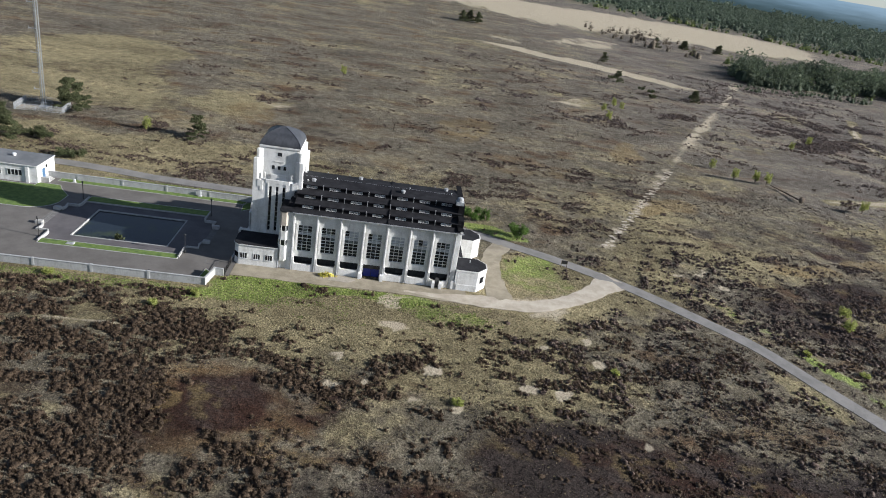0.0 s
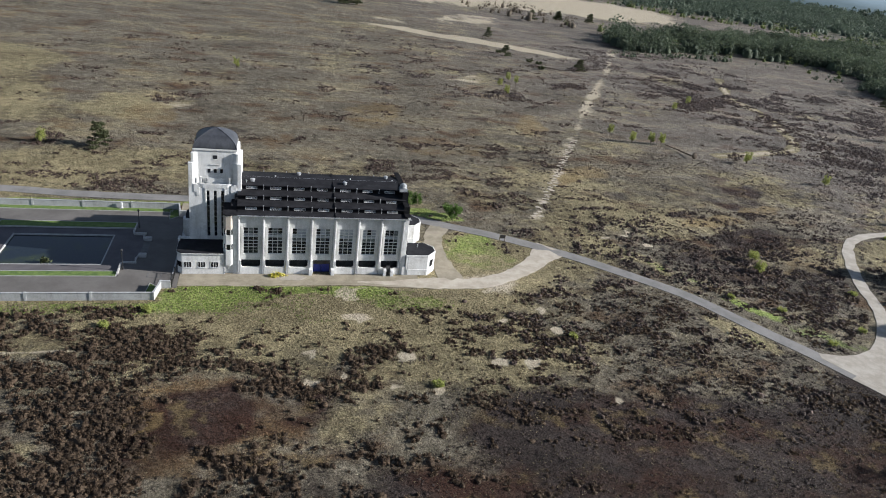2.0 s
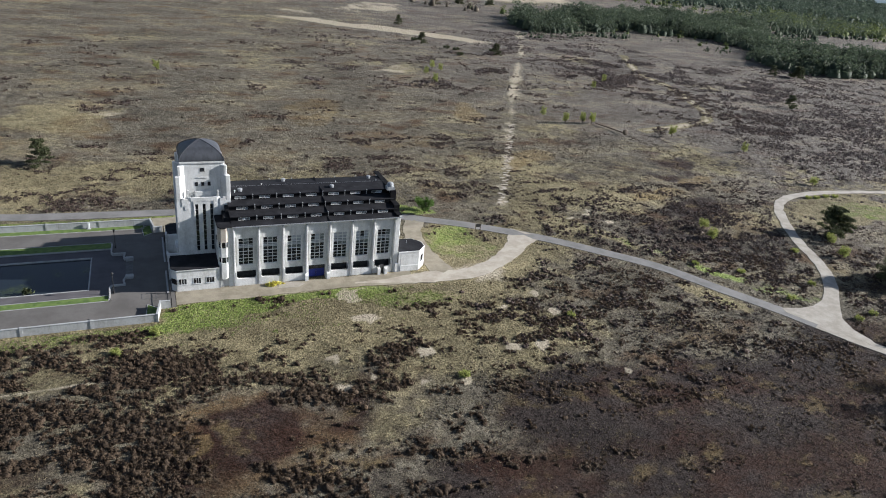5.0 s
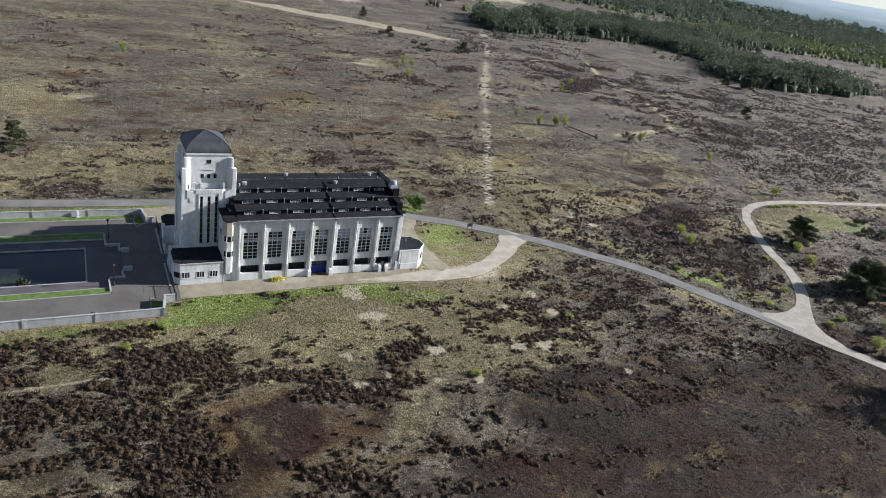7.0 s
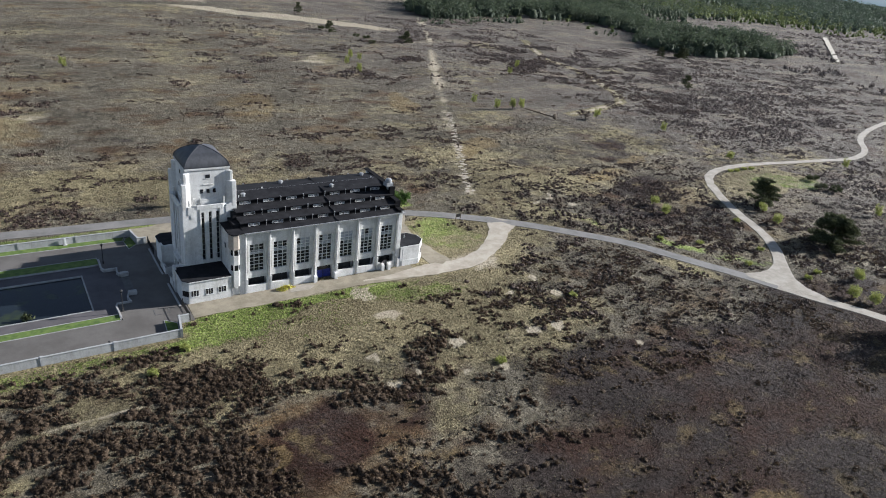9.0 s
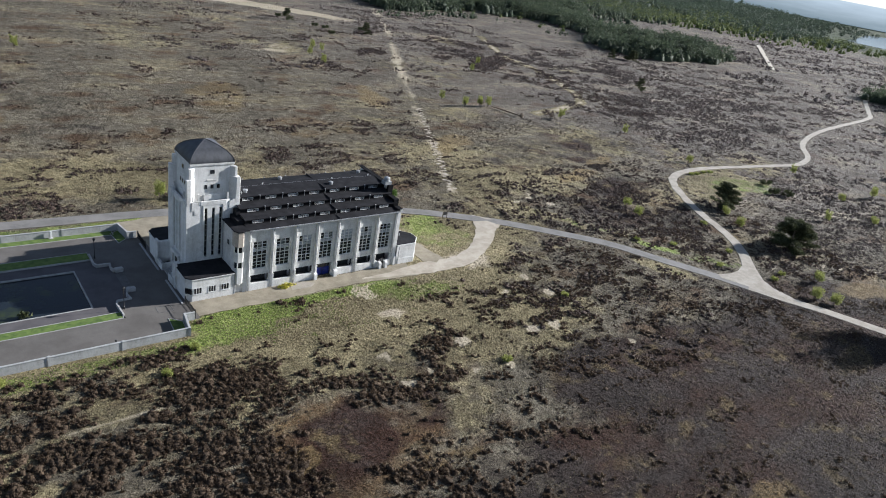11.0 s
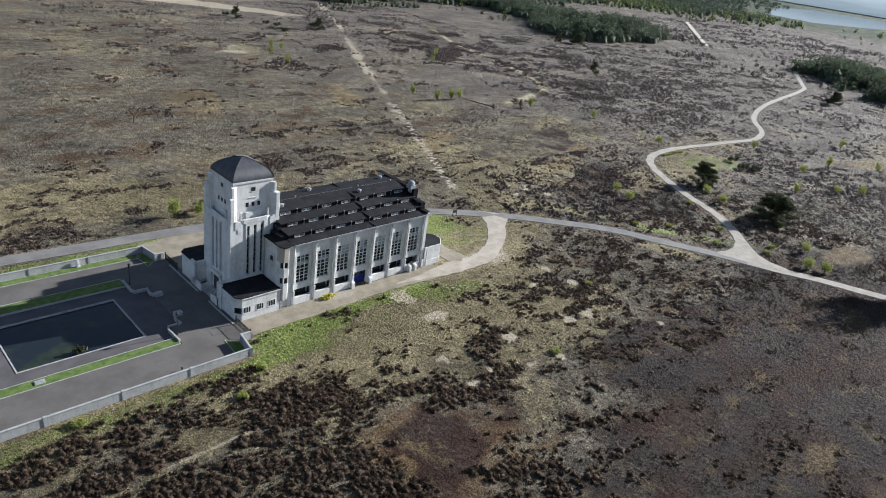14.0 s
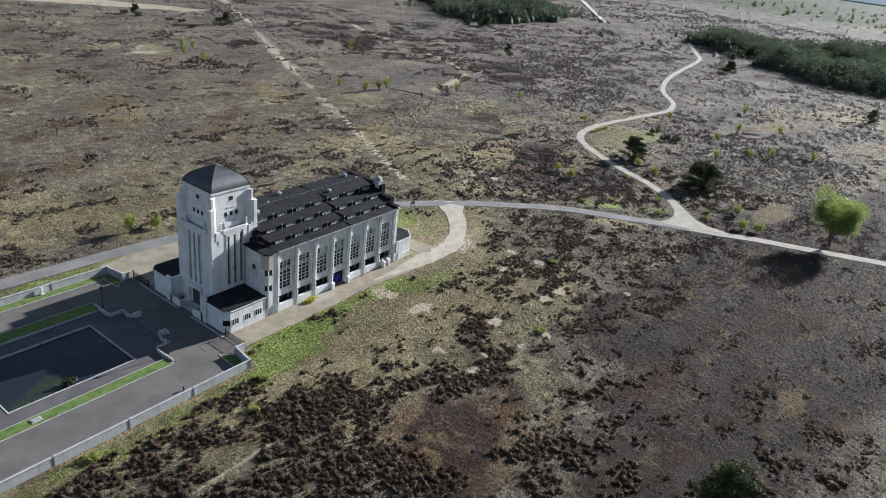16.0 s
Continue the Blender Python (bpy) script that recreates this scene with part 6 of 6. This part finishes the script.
def sprigs(name, xs, ys, zs, rad, high, mat, per=18, size=.3, seed=1):
    """Many ragged little bushes in one mesh: each a low core with upright sprigs all over it."""
    rs = np.random.RandomState(seed)
    n = len(xs)
    r, t = np.sqrt(rs.uniform(0, 1, (n, per))), rs.uniform(0, 2 * math.pi, (n, per))
    lift = (1 - .75 * r ** 2) * rs.uniform(.55, 1.1, (n, per))
    cx = xs[:, None] + rad[:, None] * r * np.cos(t)
    cy = ys[:, None] + rad[:, None] * r * np.sin(t)
    cz = zs[:, None] + high[:, None] * lift
    a = rs.uniform(0, math.pi, (n, per))
    w = size * rs.uniform(.5, 1.1, (n, per)) * .5
    L = size * rs.uniform(.7, 1.4, (n, per))
    out = r * .6
    V = np.empty((n, per, 3, 3), np.float32)
    V[..., 0, 0], V[..., 0, 1], V[..., 0, 2] = cx - w * np.cos(a), cy - w * np.sin(a), cz - L * .75
    V[..., 1, 0], V[..., 1, 1], V[..., 1, 2] = cx + w * np.cos(a), cy + w * np.sin(a), cz - L * .75
    V[..., 2, 0], V[..., 2, 1], V[..., 2, 2] = cx + L * out * np.cos(t) + rs.normal(0, .25, (n, per)) * L, cy + L * out * np.sin(t) + rs.normal(0, .25, (n, per)) * L, cz + L * .35
    V = V.reshape(-1, 3)
    F = np.arange(len(V)).reshape(-1, 3)
    k = 5                                               # the core
    q = 2 * math.pi * np.arange(k) / k
    C = np.empty((n, k + 1, 3), np.float32)
    j = rs.uniform(.65, 1.1, (n, k))
    C[:, :k, 0] = xs[:, None] + rad[:, None] * j * np.cos(q)
    C[:, :k, 1] = ys[:, None] + rad[:, None] * j * np.sin(q)
    C[:, :k, 2] = zs[:, None] - .08
    C[:, k, 0], C[:, k, 1], C[:, k, 2] = xs, ys, zs + high * .75
    base = len(V)
    G = np.array([(i, (i + 1) % k, k) for i in range(k)])
    G = (G[None] + base + (np.arange(n) * (k + 1))[:, None, None]).reshape(-1, 3)
    return mesh_from(name, np.concatenate([V, C.reshape(-1, 3)]), np.concatenate([F, G]), mat)


def bushes(name, xs, ys, zs, rad, high, mat, per, size, seed):
    """Rounded ragged bushes: an uneven dome each, rough with short sprigs."""
    rs = np.random.RandomState(seed + 7)
    n, seg, rings = len(xs), 7, 3
    t = 2 * math.pi * (np.arange(seg)[None, :] + .5 * (np.arange(rings)[:, None] % 2)) / seg
    el = (np.arange(rings) / rings * 1.45)[:, None]
    u = np.stack([(np.cos(el) * np.cos(t)).ravel(), (np.cos(el) * np.sin(t)).ravel(), (np.sin(el) * np.ones((1, seg))).ravel()], 1)
    u = np.concatenate([u, [[0, 0, 1.0]]])
    per_b = len(u)
    j = rs.uniform(.6, 1.25, (n, per_b, 1))
    st = rs.uniform(.75, 1.35, (n, 2))
    scale = np.stack([rad * st[:, 0], rad * st[:, 1], high], 1)[:, None, :]
    V = u[None] * j * scale + np.stack([xs, ys, zs - .05], 1)[:, None, :]
    F = []
    for r in range(rings - 1):
        for s in range(seg):
            a, b, c, d = r * seg + s, r * seg + (s + 1) % seg, (r + 1) * seg + s, (r + 1) * seg + (s + 1) % seg
            F += [(a, b, c), (b, d, c)]
    F += [((rings - 1) * seg + s, (rings - 1) * seg + (s + 1) % seg, per_b - 1) for s in range(seg)]
    F = (np.array(F)[None] + (np.arange(n) * per_b)[:, None, None]).reshape(-1, 3)
    e, a = rs.uniform(.15, 1.5, (n, per)), rs.uniform(0, 2 * math.pi, (n, per))
    d = np.stack([np.cos(e) * np.cos(a), np.cos(e) * np.sin(a), np.sin(e)], -1)
    p = d * scale * .95 + np.stack([xs, ys, zs - .05], 1)[:, None, :]
    w = rs.normal(0, size * .45, (n, per, 2, 3))
    tip = p + (d + [0, 0, .5]) * (size * rs.uniform(.5, 1.2, (n, per, 1)))
    S = np.stack([p + w[:, :, 0], p + w[:, :, 1], tip], 2).reshape(-1, 3)
    G = np.arange(len(S)).reshape(-1, 3) + n * per_b
    return mesh_from(name, np.concatenate([V.reshape(-1, 3), S]), np.concatenate([F, G]), mat)


def clear_of_ways(x, y, m=0.0):
    d = np.minimum(line_distance(x, y, ROAD) - 2.6, line_distance(x, y, SANDWAY) - 2.9)
    d = np.minimum(d, np.minimum(line_distance(x, y, LOOP) - 4.0, line_distance(x, y, SIDEWAY) - 3.0))
    d = np.minimum(d, line_distance(x, y, FOOTWAY) - 3.2)
    d = np.minimum(d, line_distance(x, y, BACKYARD) - 4.0)
    d = np.minimum(d, line_distance(x, y, [(97, 90.5), (103.5, 87), (109, 91.5)]) - 5.0)
    return (d > m) & ~built_over(x, y, .4)


def scatter(x0, x1, y0, y1, step, seed):
    rs = np.random.RandomState(seed)
    X, Y = np.meshgrid(np.arange(x0, x1, step), np.arange(y0, y1, step))
    x, y = X.ravel() + rs.uniform(-.5, .5, X.size) * step, Y.ravel() + rs.uniform(-.5, .5, X.size) * step
    return x, y, rs


def heather_field(name, box4, step, size, cut, seed, label, patch=3.4, mat=HEATHER, per=16):
    x, y, rs = scatter(*box4, step, seed)
    old = np.clip((-14 - x) / 14, 0, 1) * np.clip((116 - y) / 3, 0, 1)    # old even-aged heather before the court
    base, bias = heather_noise(x, y, patch), np.minimum(heather_bias(x, y), np.where(y > 165, .36, .2))
    lane = fbm(x * .25, y, 2.8, 95, 2) - .5             # straw lanes between the furrows
    spot = vnoise(x * .7, y, 2.1, 97) - .5
    f = base + bias + .26 * (fbm(x, y, 18, 91, 2) - .5) + .5 * lane * np.clip((125 - y) / 8, 0, 1) + np.where((x > 10) & (y < 125), .75, .5) * spot
    f = f * (1 - old) + old * (.632 + .55 * lane + .3 * (base - .5) + .42 * spot + .55 * bias)
    f = f - .016 * np.clip(32 - y, 0, 40) - .012 * np.clip(-98 - x, 0, 40)     # thinning out under and behind the flight
    keep = (f > cut + rs.uniform(-.09, .09, len(x))) & clear_of_ways(x, y, .3) & (blobs(x, y, PALE_ROWS) < .25) & (rs.rand(len(x)) < np.where(y > 165, .95, .62 + .16 * old))
    x, y, f = x[keep], y[keep], f[keep]
    strong = np.clip((f - cut) / .16, .0, 1)
    rad = size * rs.uniform(.45, 1.4, len(x)) * (.6 + .5 * strong)
    high = rad * rs.uniform(.75, 1.15, len(x))
    if per < 20:
        return tagged(sprigs(name, x, y, ground_height(x, y), rad, high, mat, per, .36 * size + .06, seed), label, "heather", kind="stuff")
    return tagged(bushes(name, x, y, ground_height(x, y), rad, high * .76, mat, per, .34 * size + .05, seed), label, "heather", kind="stuff")


heather_field("heather", (-120, 14, 6, 122), .74, .50, .57, 101, "dark brown winter heather in ragged clumps", per=20)
heather_field("heather", (14, 150, 14, 122), .74, .32, .63, 109, "low dark heather scattered over the burnt ground", 2.6, per=20)
heather_field("heather", (28, 150, 75, 170), .95, .44, .60, 102, "brown winter heather beyond the drive", mat=HEATHER_FAR, per=20)
heather_field("heather", (-110, 90, 168, 226), 1.0, .55, .60, 103, "brown heather in the rough strip behind the court", 4.0, HEATHER_FAR, 18)
heather_field("heather", (105, 260, 30, 170), 1.0, .46, .60, 104, "dark heather round the winding path", 4.0, HEATHER_HAZE, 16)
heather_field("heather", (-120, 260, 222, 420), 1.6, .8, .62, 105, "scattered dark heather on the far field", 7.0, HEATHER_FAR, 14)
heather_field("heather", (200, 480, 50, 400), 1.9, .9, .60, 106, "far dark heather", 8.0, HEATHER_HAZE, 12)
heather_field("heather", (480, 1050, 60, 540), 6.5, 2.4, .56, 110, "distant heather on the plain", 26.0, HEATHER_HAZE, 10)
heather_field("heather", (40, 330, 300, 520), 2.4, 1.1, .60, 108, "far brown heather before the pine wood", 8.0, HEATHER_HAZE, 10)
heather_field("heather", (-34, 75, 70, 113), .85, .38, .552, 107, "small dark heather tufts in the straw grass", 1.8, HEATHER, 20)


def tussock_field(name, box4, step, cut, size, mat, seed, label, want_dark):
    x, y, rs = scatter(*box4, step, seed)
    dark = .44 + blobs(x, y, DARK_ROWS)
    f = fbm(x, y, 5, 131 + seed, 3) + (dark - .5 if want_dark else .5 - dark) * .5
    f = f + (1.2 * np.minimum(blobs(x, y, BARE_P), 0) if want_dark else 0)
    bare_of = blobs(x, y, BURNT_ROWS[2:4]) if want_dark else np.clip(blobs(x, y, BURNT_ROWS) + .9 * (fbm(x, y, 5, 47, 3) - .55), 0, 1)
    keep = (f > cut) & clear_of_ways(x, y, -.4) & (blobs(x, y, PALE_ROWS) < .35) & (rs.rand(len(x)) < .8 - 1.2 * bare_of - (.25 * np.clip(blobs(x, y, BURNT_ROWS[:2]), 0, 1) if want_dark else 0))
    x, y = x[keep], y[keep]
    rad = size * rs.uniform(.6, 1.4, len(x))
    return tagged(sprigs(name, x, y, ground_height(x, y), rad, rad * rs.uniform(.4, .8, len(x)), mat, 9, size * .8, seed), label, "grass", kind="stuff")


GREYTUFT = leaf_material("grey-brown dead heather stalks", (0.034, 0.025, 0.021), (0.095, 0.072, 0.060), .1, 7.0)
GREENTUFT = leaf_material("short green grass tufts", (0.12, 0.20, 0.03), (0.25, 0.33, 0.075), .4, 6.0)
tussock_field("straw_tussocks", (-95, 75, 76, 121), .5, .43, .16, TUSSOCK, 201, "straw-coloured tussocks of dry grass", False)
tussock_field("dead_heather", (-40, 165, 14, 100), .95, .54, .24, GREYTUFT, 202, "low grey-brown stalks of dead heather", True)
tussock_field("straw_tussocks", (-30, 165, 14, 96), .8, .55, .15, TUSSOCK, 205, "thin straw tufts scattered over the burnt ground", True)
tussock_field("straw_tussocks", (-110, 60, 168, 205), 1.35, .55, .32, TUSSOCK, 203, "dry straw tussocks behind the court", False)
tussock_field("dead_heather", (55, 230, 60, 230), 1.5, .5, .38, GREYTUFT, 204, "grey-brown dead heather by the path", True)


def green_tufts():
    x, y, rs = scatter(-95, 60, 108, 152, .55, 211)
    f = blobs(x, y, GREEN_ROWS) + .5 * (fbm(x, y, 4, 55, 3) - .5)
    keep = (f > .36 + rs.uniform(-.12, .12, len(x))) & clear_of_ways(x, y, -.5) & ((y < 124) | (x < 20))
    x, y = x[keep], y[keep]
    rad = rs.uniform(.08, .22, len(x))
    return tagged(sprigs("green_grass", x, y, ground_height(x, y), rad, rad * .6, GREENTUFT, 7, .2, 212), "fresh green grass along the building's front", "grass", kind="stuff")


green_tufts()


def inside(x, y, poly):
    P, c = poly, np.zeros(len(x), bool)
    for (xa, ya), (xb, yb) in zip(P, P[1:] + P[:1]):
        c ^= ((ya > y) != (yb > y)) & (x < (xb - xa) * (y - ya) / (yb - ya + 1e-9) + xa)
    return c


def crowns(name, x, y, H, wide, mat, per, seed, leaf):
    """Tree crowns in one mesh: a dark inner dome each, and uneven lobes of small leaf faces round it."""
    rs = np.random.RandomState(seed + 3)
    n, lobes = len(x), 6
    core = bushes(name, x, y, H * .05, H * wide * .5, H * .45, mat, 2, 1.0, seed)
    a, u = rs.uniform(0, 6.28, (n, lobes)), rs.uniform(.25, 1, (n, lobes))
    up = np.linspace(.14, .8, lobes)[None] + rs.uniform(-.1, .1, (n, lobes))
    reach = wide * np.sqrt(np.clip(1.02 - up ** 2, .05, 1))
    c = np.stack([x[:, None] + H[:, None] * reach * u * np.cos(a), y[:, None] + H[:, None] * reach * u * np.sin(a), H[:, None] * up], -1)
    r = H[:, None] * (.13 + .4 * reach * rs.uniform(.6, 1.1, (n, lobes)))
    d = rs.normal(0, 1, (n, lobes, per, 3))
    d /= np.linalg.norm(d, axis=-1)[..., None]
    d[..., 2] = np.abs(d[..., 2]) * 1.1 - .25
    p = c[:, :, None, :] + d * r[:, :, None, None] * np.array([1, 1, .62])
    t = rs.normal(0, 1, (n, lobes, per, 3, 3))
    t -= .6 * (t * d[..., None, :]).sum(-1)[..., None] * d[..., None, :]
    V = (p[..., None, :] + t * (H[:, None, None, None, None] * leaf)).reshape(-1, 3)
    me = core.data
    old = np.empty(len(me.vertices) * 3, np.float32)
    me.vertices.foreach_get("co", old)
    tri = np.empty(len(me.loops), np.int32)
    me.loops.foreach_get("vertex_index", tri)
    bpy.data.objects.remove(core)
    k = len(old) // 3
    return mesh_from(name, np.concatenate([old.reshape(-1, 3), V]), np.concatenate([tri.reshape(-1, 3), np.arange(len(V)).reshape(-1, 3) + k]), mat)


def woods(name, poly, step, h, mat, seed, label, per=20, wide=.52, gaps=.3, leaf=.045):
    xs, ys = [p[0] for p in poly], [p[1] for p in poly]
    x, y, rs = scatter(min(xs), max(xs), min(ys), max(ys), step, seed)
    x, y = x + rs.normal(0, .45, len(x)) * step, y + rs.normal(0, .45, len(x)) * step
    deep = inside(x + 5 * step * (vnoise(x, y, 7 * step, 7) - .5), y + 5 * step * (vnoise(x, y, 7 * step, 8) - .5), poly)
    edge = ~(inside(x + 4 * step, y, poly) & inside(x - 4 * step, y, poly) & inside(x, y - 4 * step, poly))
    k = deep & (fbm(x, y, 60, seed, 2) > gaps) & (rs.rand(len(x)) < np.where(edge, .62, .92))
    x, y, edge = x[k], y[k], edge[k]
    H = h * rs.uniform(.75, 1.15, len(x)) * np.where(edge, rs.uniform(.4, 1.0, len(x)), 1) * (.6 + .75 * vnoise(x, y, 5 * step, seed))
    return tagged(crowns(name, x, y, H, wide, mat, per, seed, leaf), label, "forest", kind="stuff")


# pine tones also lifted: the haze before the wood is in the colour
PINEWOOD = leaf_material("haze-lifted pine canopy", (0.058, 0.080, 0.052), (0.122, 0.148, 0.086), .4, 0, .09, .8)
PALEWOOD = leaf_material("far trees in young leaf", (0.085, 0.112, 0.030), (0.165, 0.195, 0.060), .3)
TWIGWOOD = leaf_material("bare brown twigs of far trees", (0.085, 0.068, 0.050), (0.19, 0.155, 0.11), .2)
woods("pine_wood", [(268, 530), (300, 532), (345, 554), (398, 562), (462, 552), (484, 495), (428, 415), (436, 370), (505, 358), (600, 385), (610, 425), (560, 450), (540, 500), (590, 560), (660, 640), (540, 700), (340, 650), (290, 590)], 4.8, 16, PINEWOOD, 301, "dark pine wood at the edge of the heath")
woods("pine_wood", [(600, 258), (530, 208), (485, 138), (463, 112), (466, 60), (640, -60), (860, -120), (900, 60), (720, 200)], 5.2, 14.0, PINEWOOD, 302, "dark pine wood beyond the winding path")
woods("young_pines", [(258, 500), (345, 482), (410, 462), (452, 450), (446, 516), (390, 532), (345, 538), (266, 530)], 6.5, 4.6, PINEWOOD, 310, "loose young pines before the wood", gaps=.42)
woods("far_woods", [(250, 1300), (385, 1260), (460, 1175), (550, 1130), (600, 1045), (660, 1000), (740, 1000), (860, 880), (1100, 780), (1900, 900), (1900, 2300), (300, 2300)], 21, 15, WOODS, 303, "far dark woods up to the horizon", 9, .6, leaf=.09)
woods("young_wood", [(330, 1240), (450, 1150), (540, 1110), (590, 1030), (650, 980), (860, 860), (870, 880), (660, 1010), (600, 1060), (470, 1180), (350, 1270)], 9, 11, PALEWOOD, 304, "pale green trees along the far wood's edge")
woods("mixed_wood", [(575, 575), (700, 600), (880, 640), (1040, 720), (960, 860), (700, 800), (590, 700)], 9, 13, PINEWOOD, 313, "dark mixed wood behind the pines", 8, .42)
woods("young_wood", [(760, 640), (900, 640), (1100, 690), (1350, 740), (1500, 900), (1250, 1050), (900, 950)], 15, 12, PALEWOOD, 314, "pale green canopy of the woods beyond the clearing", 8, .55)
woods("young_wood", [(640, 800), (800, 680), (950, 540), (1250, 480), (1500, 600), (1000, 760), (720, 860)], 13, 11, PALEWOOD, 305, "pale green mixed trees between the woods", 8, .45)
woods("scattered_trees", [(200, 760), (262, 690), (300, 660), (340, 730), (330, 800), (240, 830)], 13, 13, TWIGWOOD, 306, "loose row of half-bare trees by the meadow", 34, .4, leaf=.03)
woods("far_woods", [(1200, -400), (2300, -400), (2300, 460), (1500, 520), (1000, 420)], 60, 8, PALEWOOD, 307, "scattered far trees on the pale plain", 9, .6, leaf=.09)
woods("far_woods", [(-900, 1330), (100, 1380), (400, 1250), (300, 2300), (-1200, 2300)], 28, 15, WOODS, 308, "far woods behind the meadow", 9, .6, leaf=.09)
for k, poly in enumerate(([(300, 640), (290, 530), (450, 470), (540, 440), (620, 640), (420, 680)], [(590, 240), (490, 150), (480, 70), (640, -50), (880, 40), (720, 200)])):
    woods("young_wood", poly, 26, 10, PALEWOOD, 311 + k, "pale green trees among the pines")
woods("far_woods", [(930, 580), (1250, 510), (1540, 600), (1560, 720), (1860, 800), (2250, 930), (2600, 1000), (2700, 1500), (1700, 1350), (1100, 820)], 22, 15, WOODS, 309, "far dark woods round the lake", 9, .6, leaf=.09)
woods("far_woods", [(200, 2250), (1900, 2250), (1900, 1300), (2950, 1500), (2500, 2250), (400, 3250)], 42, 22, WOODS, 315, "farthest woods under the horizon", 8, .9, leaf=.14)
lake = flat("lake", [(1600, 690), (1600, 575), (1760, 540), (2000, 505), (2400, 540), (2700, 700), (2600, 900), (2250, 900), (1860, 770)], .3, WATER, .3, "far still lake", "water")


def far_hills():
    """Glowing sheet of wooded ridges round the horizon, haze painted in, paler towards the sun."""
    m, n, l, p = nodes_of("hazy far ridges")
    geo = n.new("ShaderNodeNewGeometry").outputs["Position"]
    sep = n.new("ShaderNodeSeparateXYZ")
    l.new(geo, sep.inputs[0])
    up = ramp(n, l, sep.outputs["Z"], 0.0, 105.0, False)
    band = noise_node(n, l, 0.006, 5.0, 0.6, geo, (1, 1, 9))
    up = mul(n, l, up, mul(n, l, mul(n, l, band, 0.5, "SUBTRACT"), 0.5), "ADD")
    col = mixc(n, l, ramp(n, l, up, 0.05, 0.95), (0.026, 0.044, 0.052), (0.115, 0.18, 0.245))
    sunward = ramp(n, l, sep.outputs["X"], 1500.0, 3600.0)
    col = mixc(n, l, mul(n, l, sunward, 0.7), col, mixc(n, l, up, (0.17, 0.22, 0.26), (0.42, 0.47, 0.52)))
    # the sheet emits this colour, haze and sunward glow included
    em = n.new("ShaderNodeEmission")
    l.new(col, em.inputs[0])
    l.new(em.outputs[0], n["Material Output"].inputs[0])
    k = np.arange(181)
    a = radians(-60) + k * radians(210) / 180
    top = 92 + 26 * (fbm(k * 1.0, k * 0.0, 22, 3, 4) - .5)
    ring = np.stack([3400 * np.cos(a), 3400 * np.sin(a)], 1)
    v = np.concatenate([np.column_stack([ring, np.full(181, -2.0)]), np.column_stack([ring, top])])
    i = np.arange(180)
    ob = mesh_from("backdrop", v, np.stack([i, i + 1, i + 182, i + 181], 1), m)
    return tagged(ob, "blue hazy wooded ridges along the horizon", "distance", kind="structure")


far_hills()
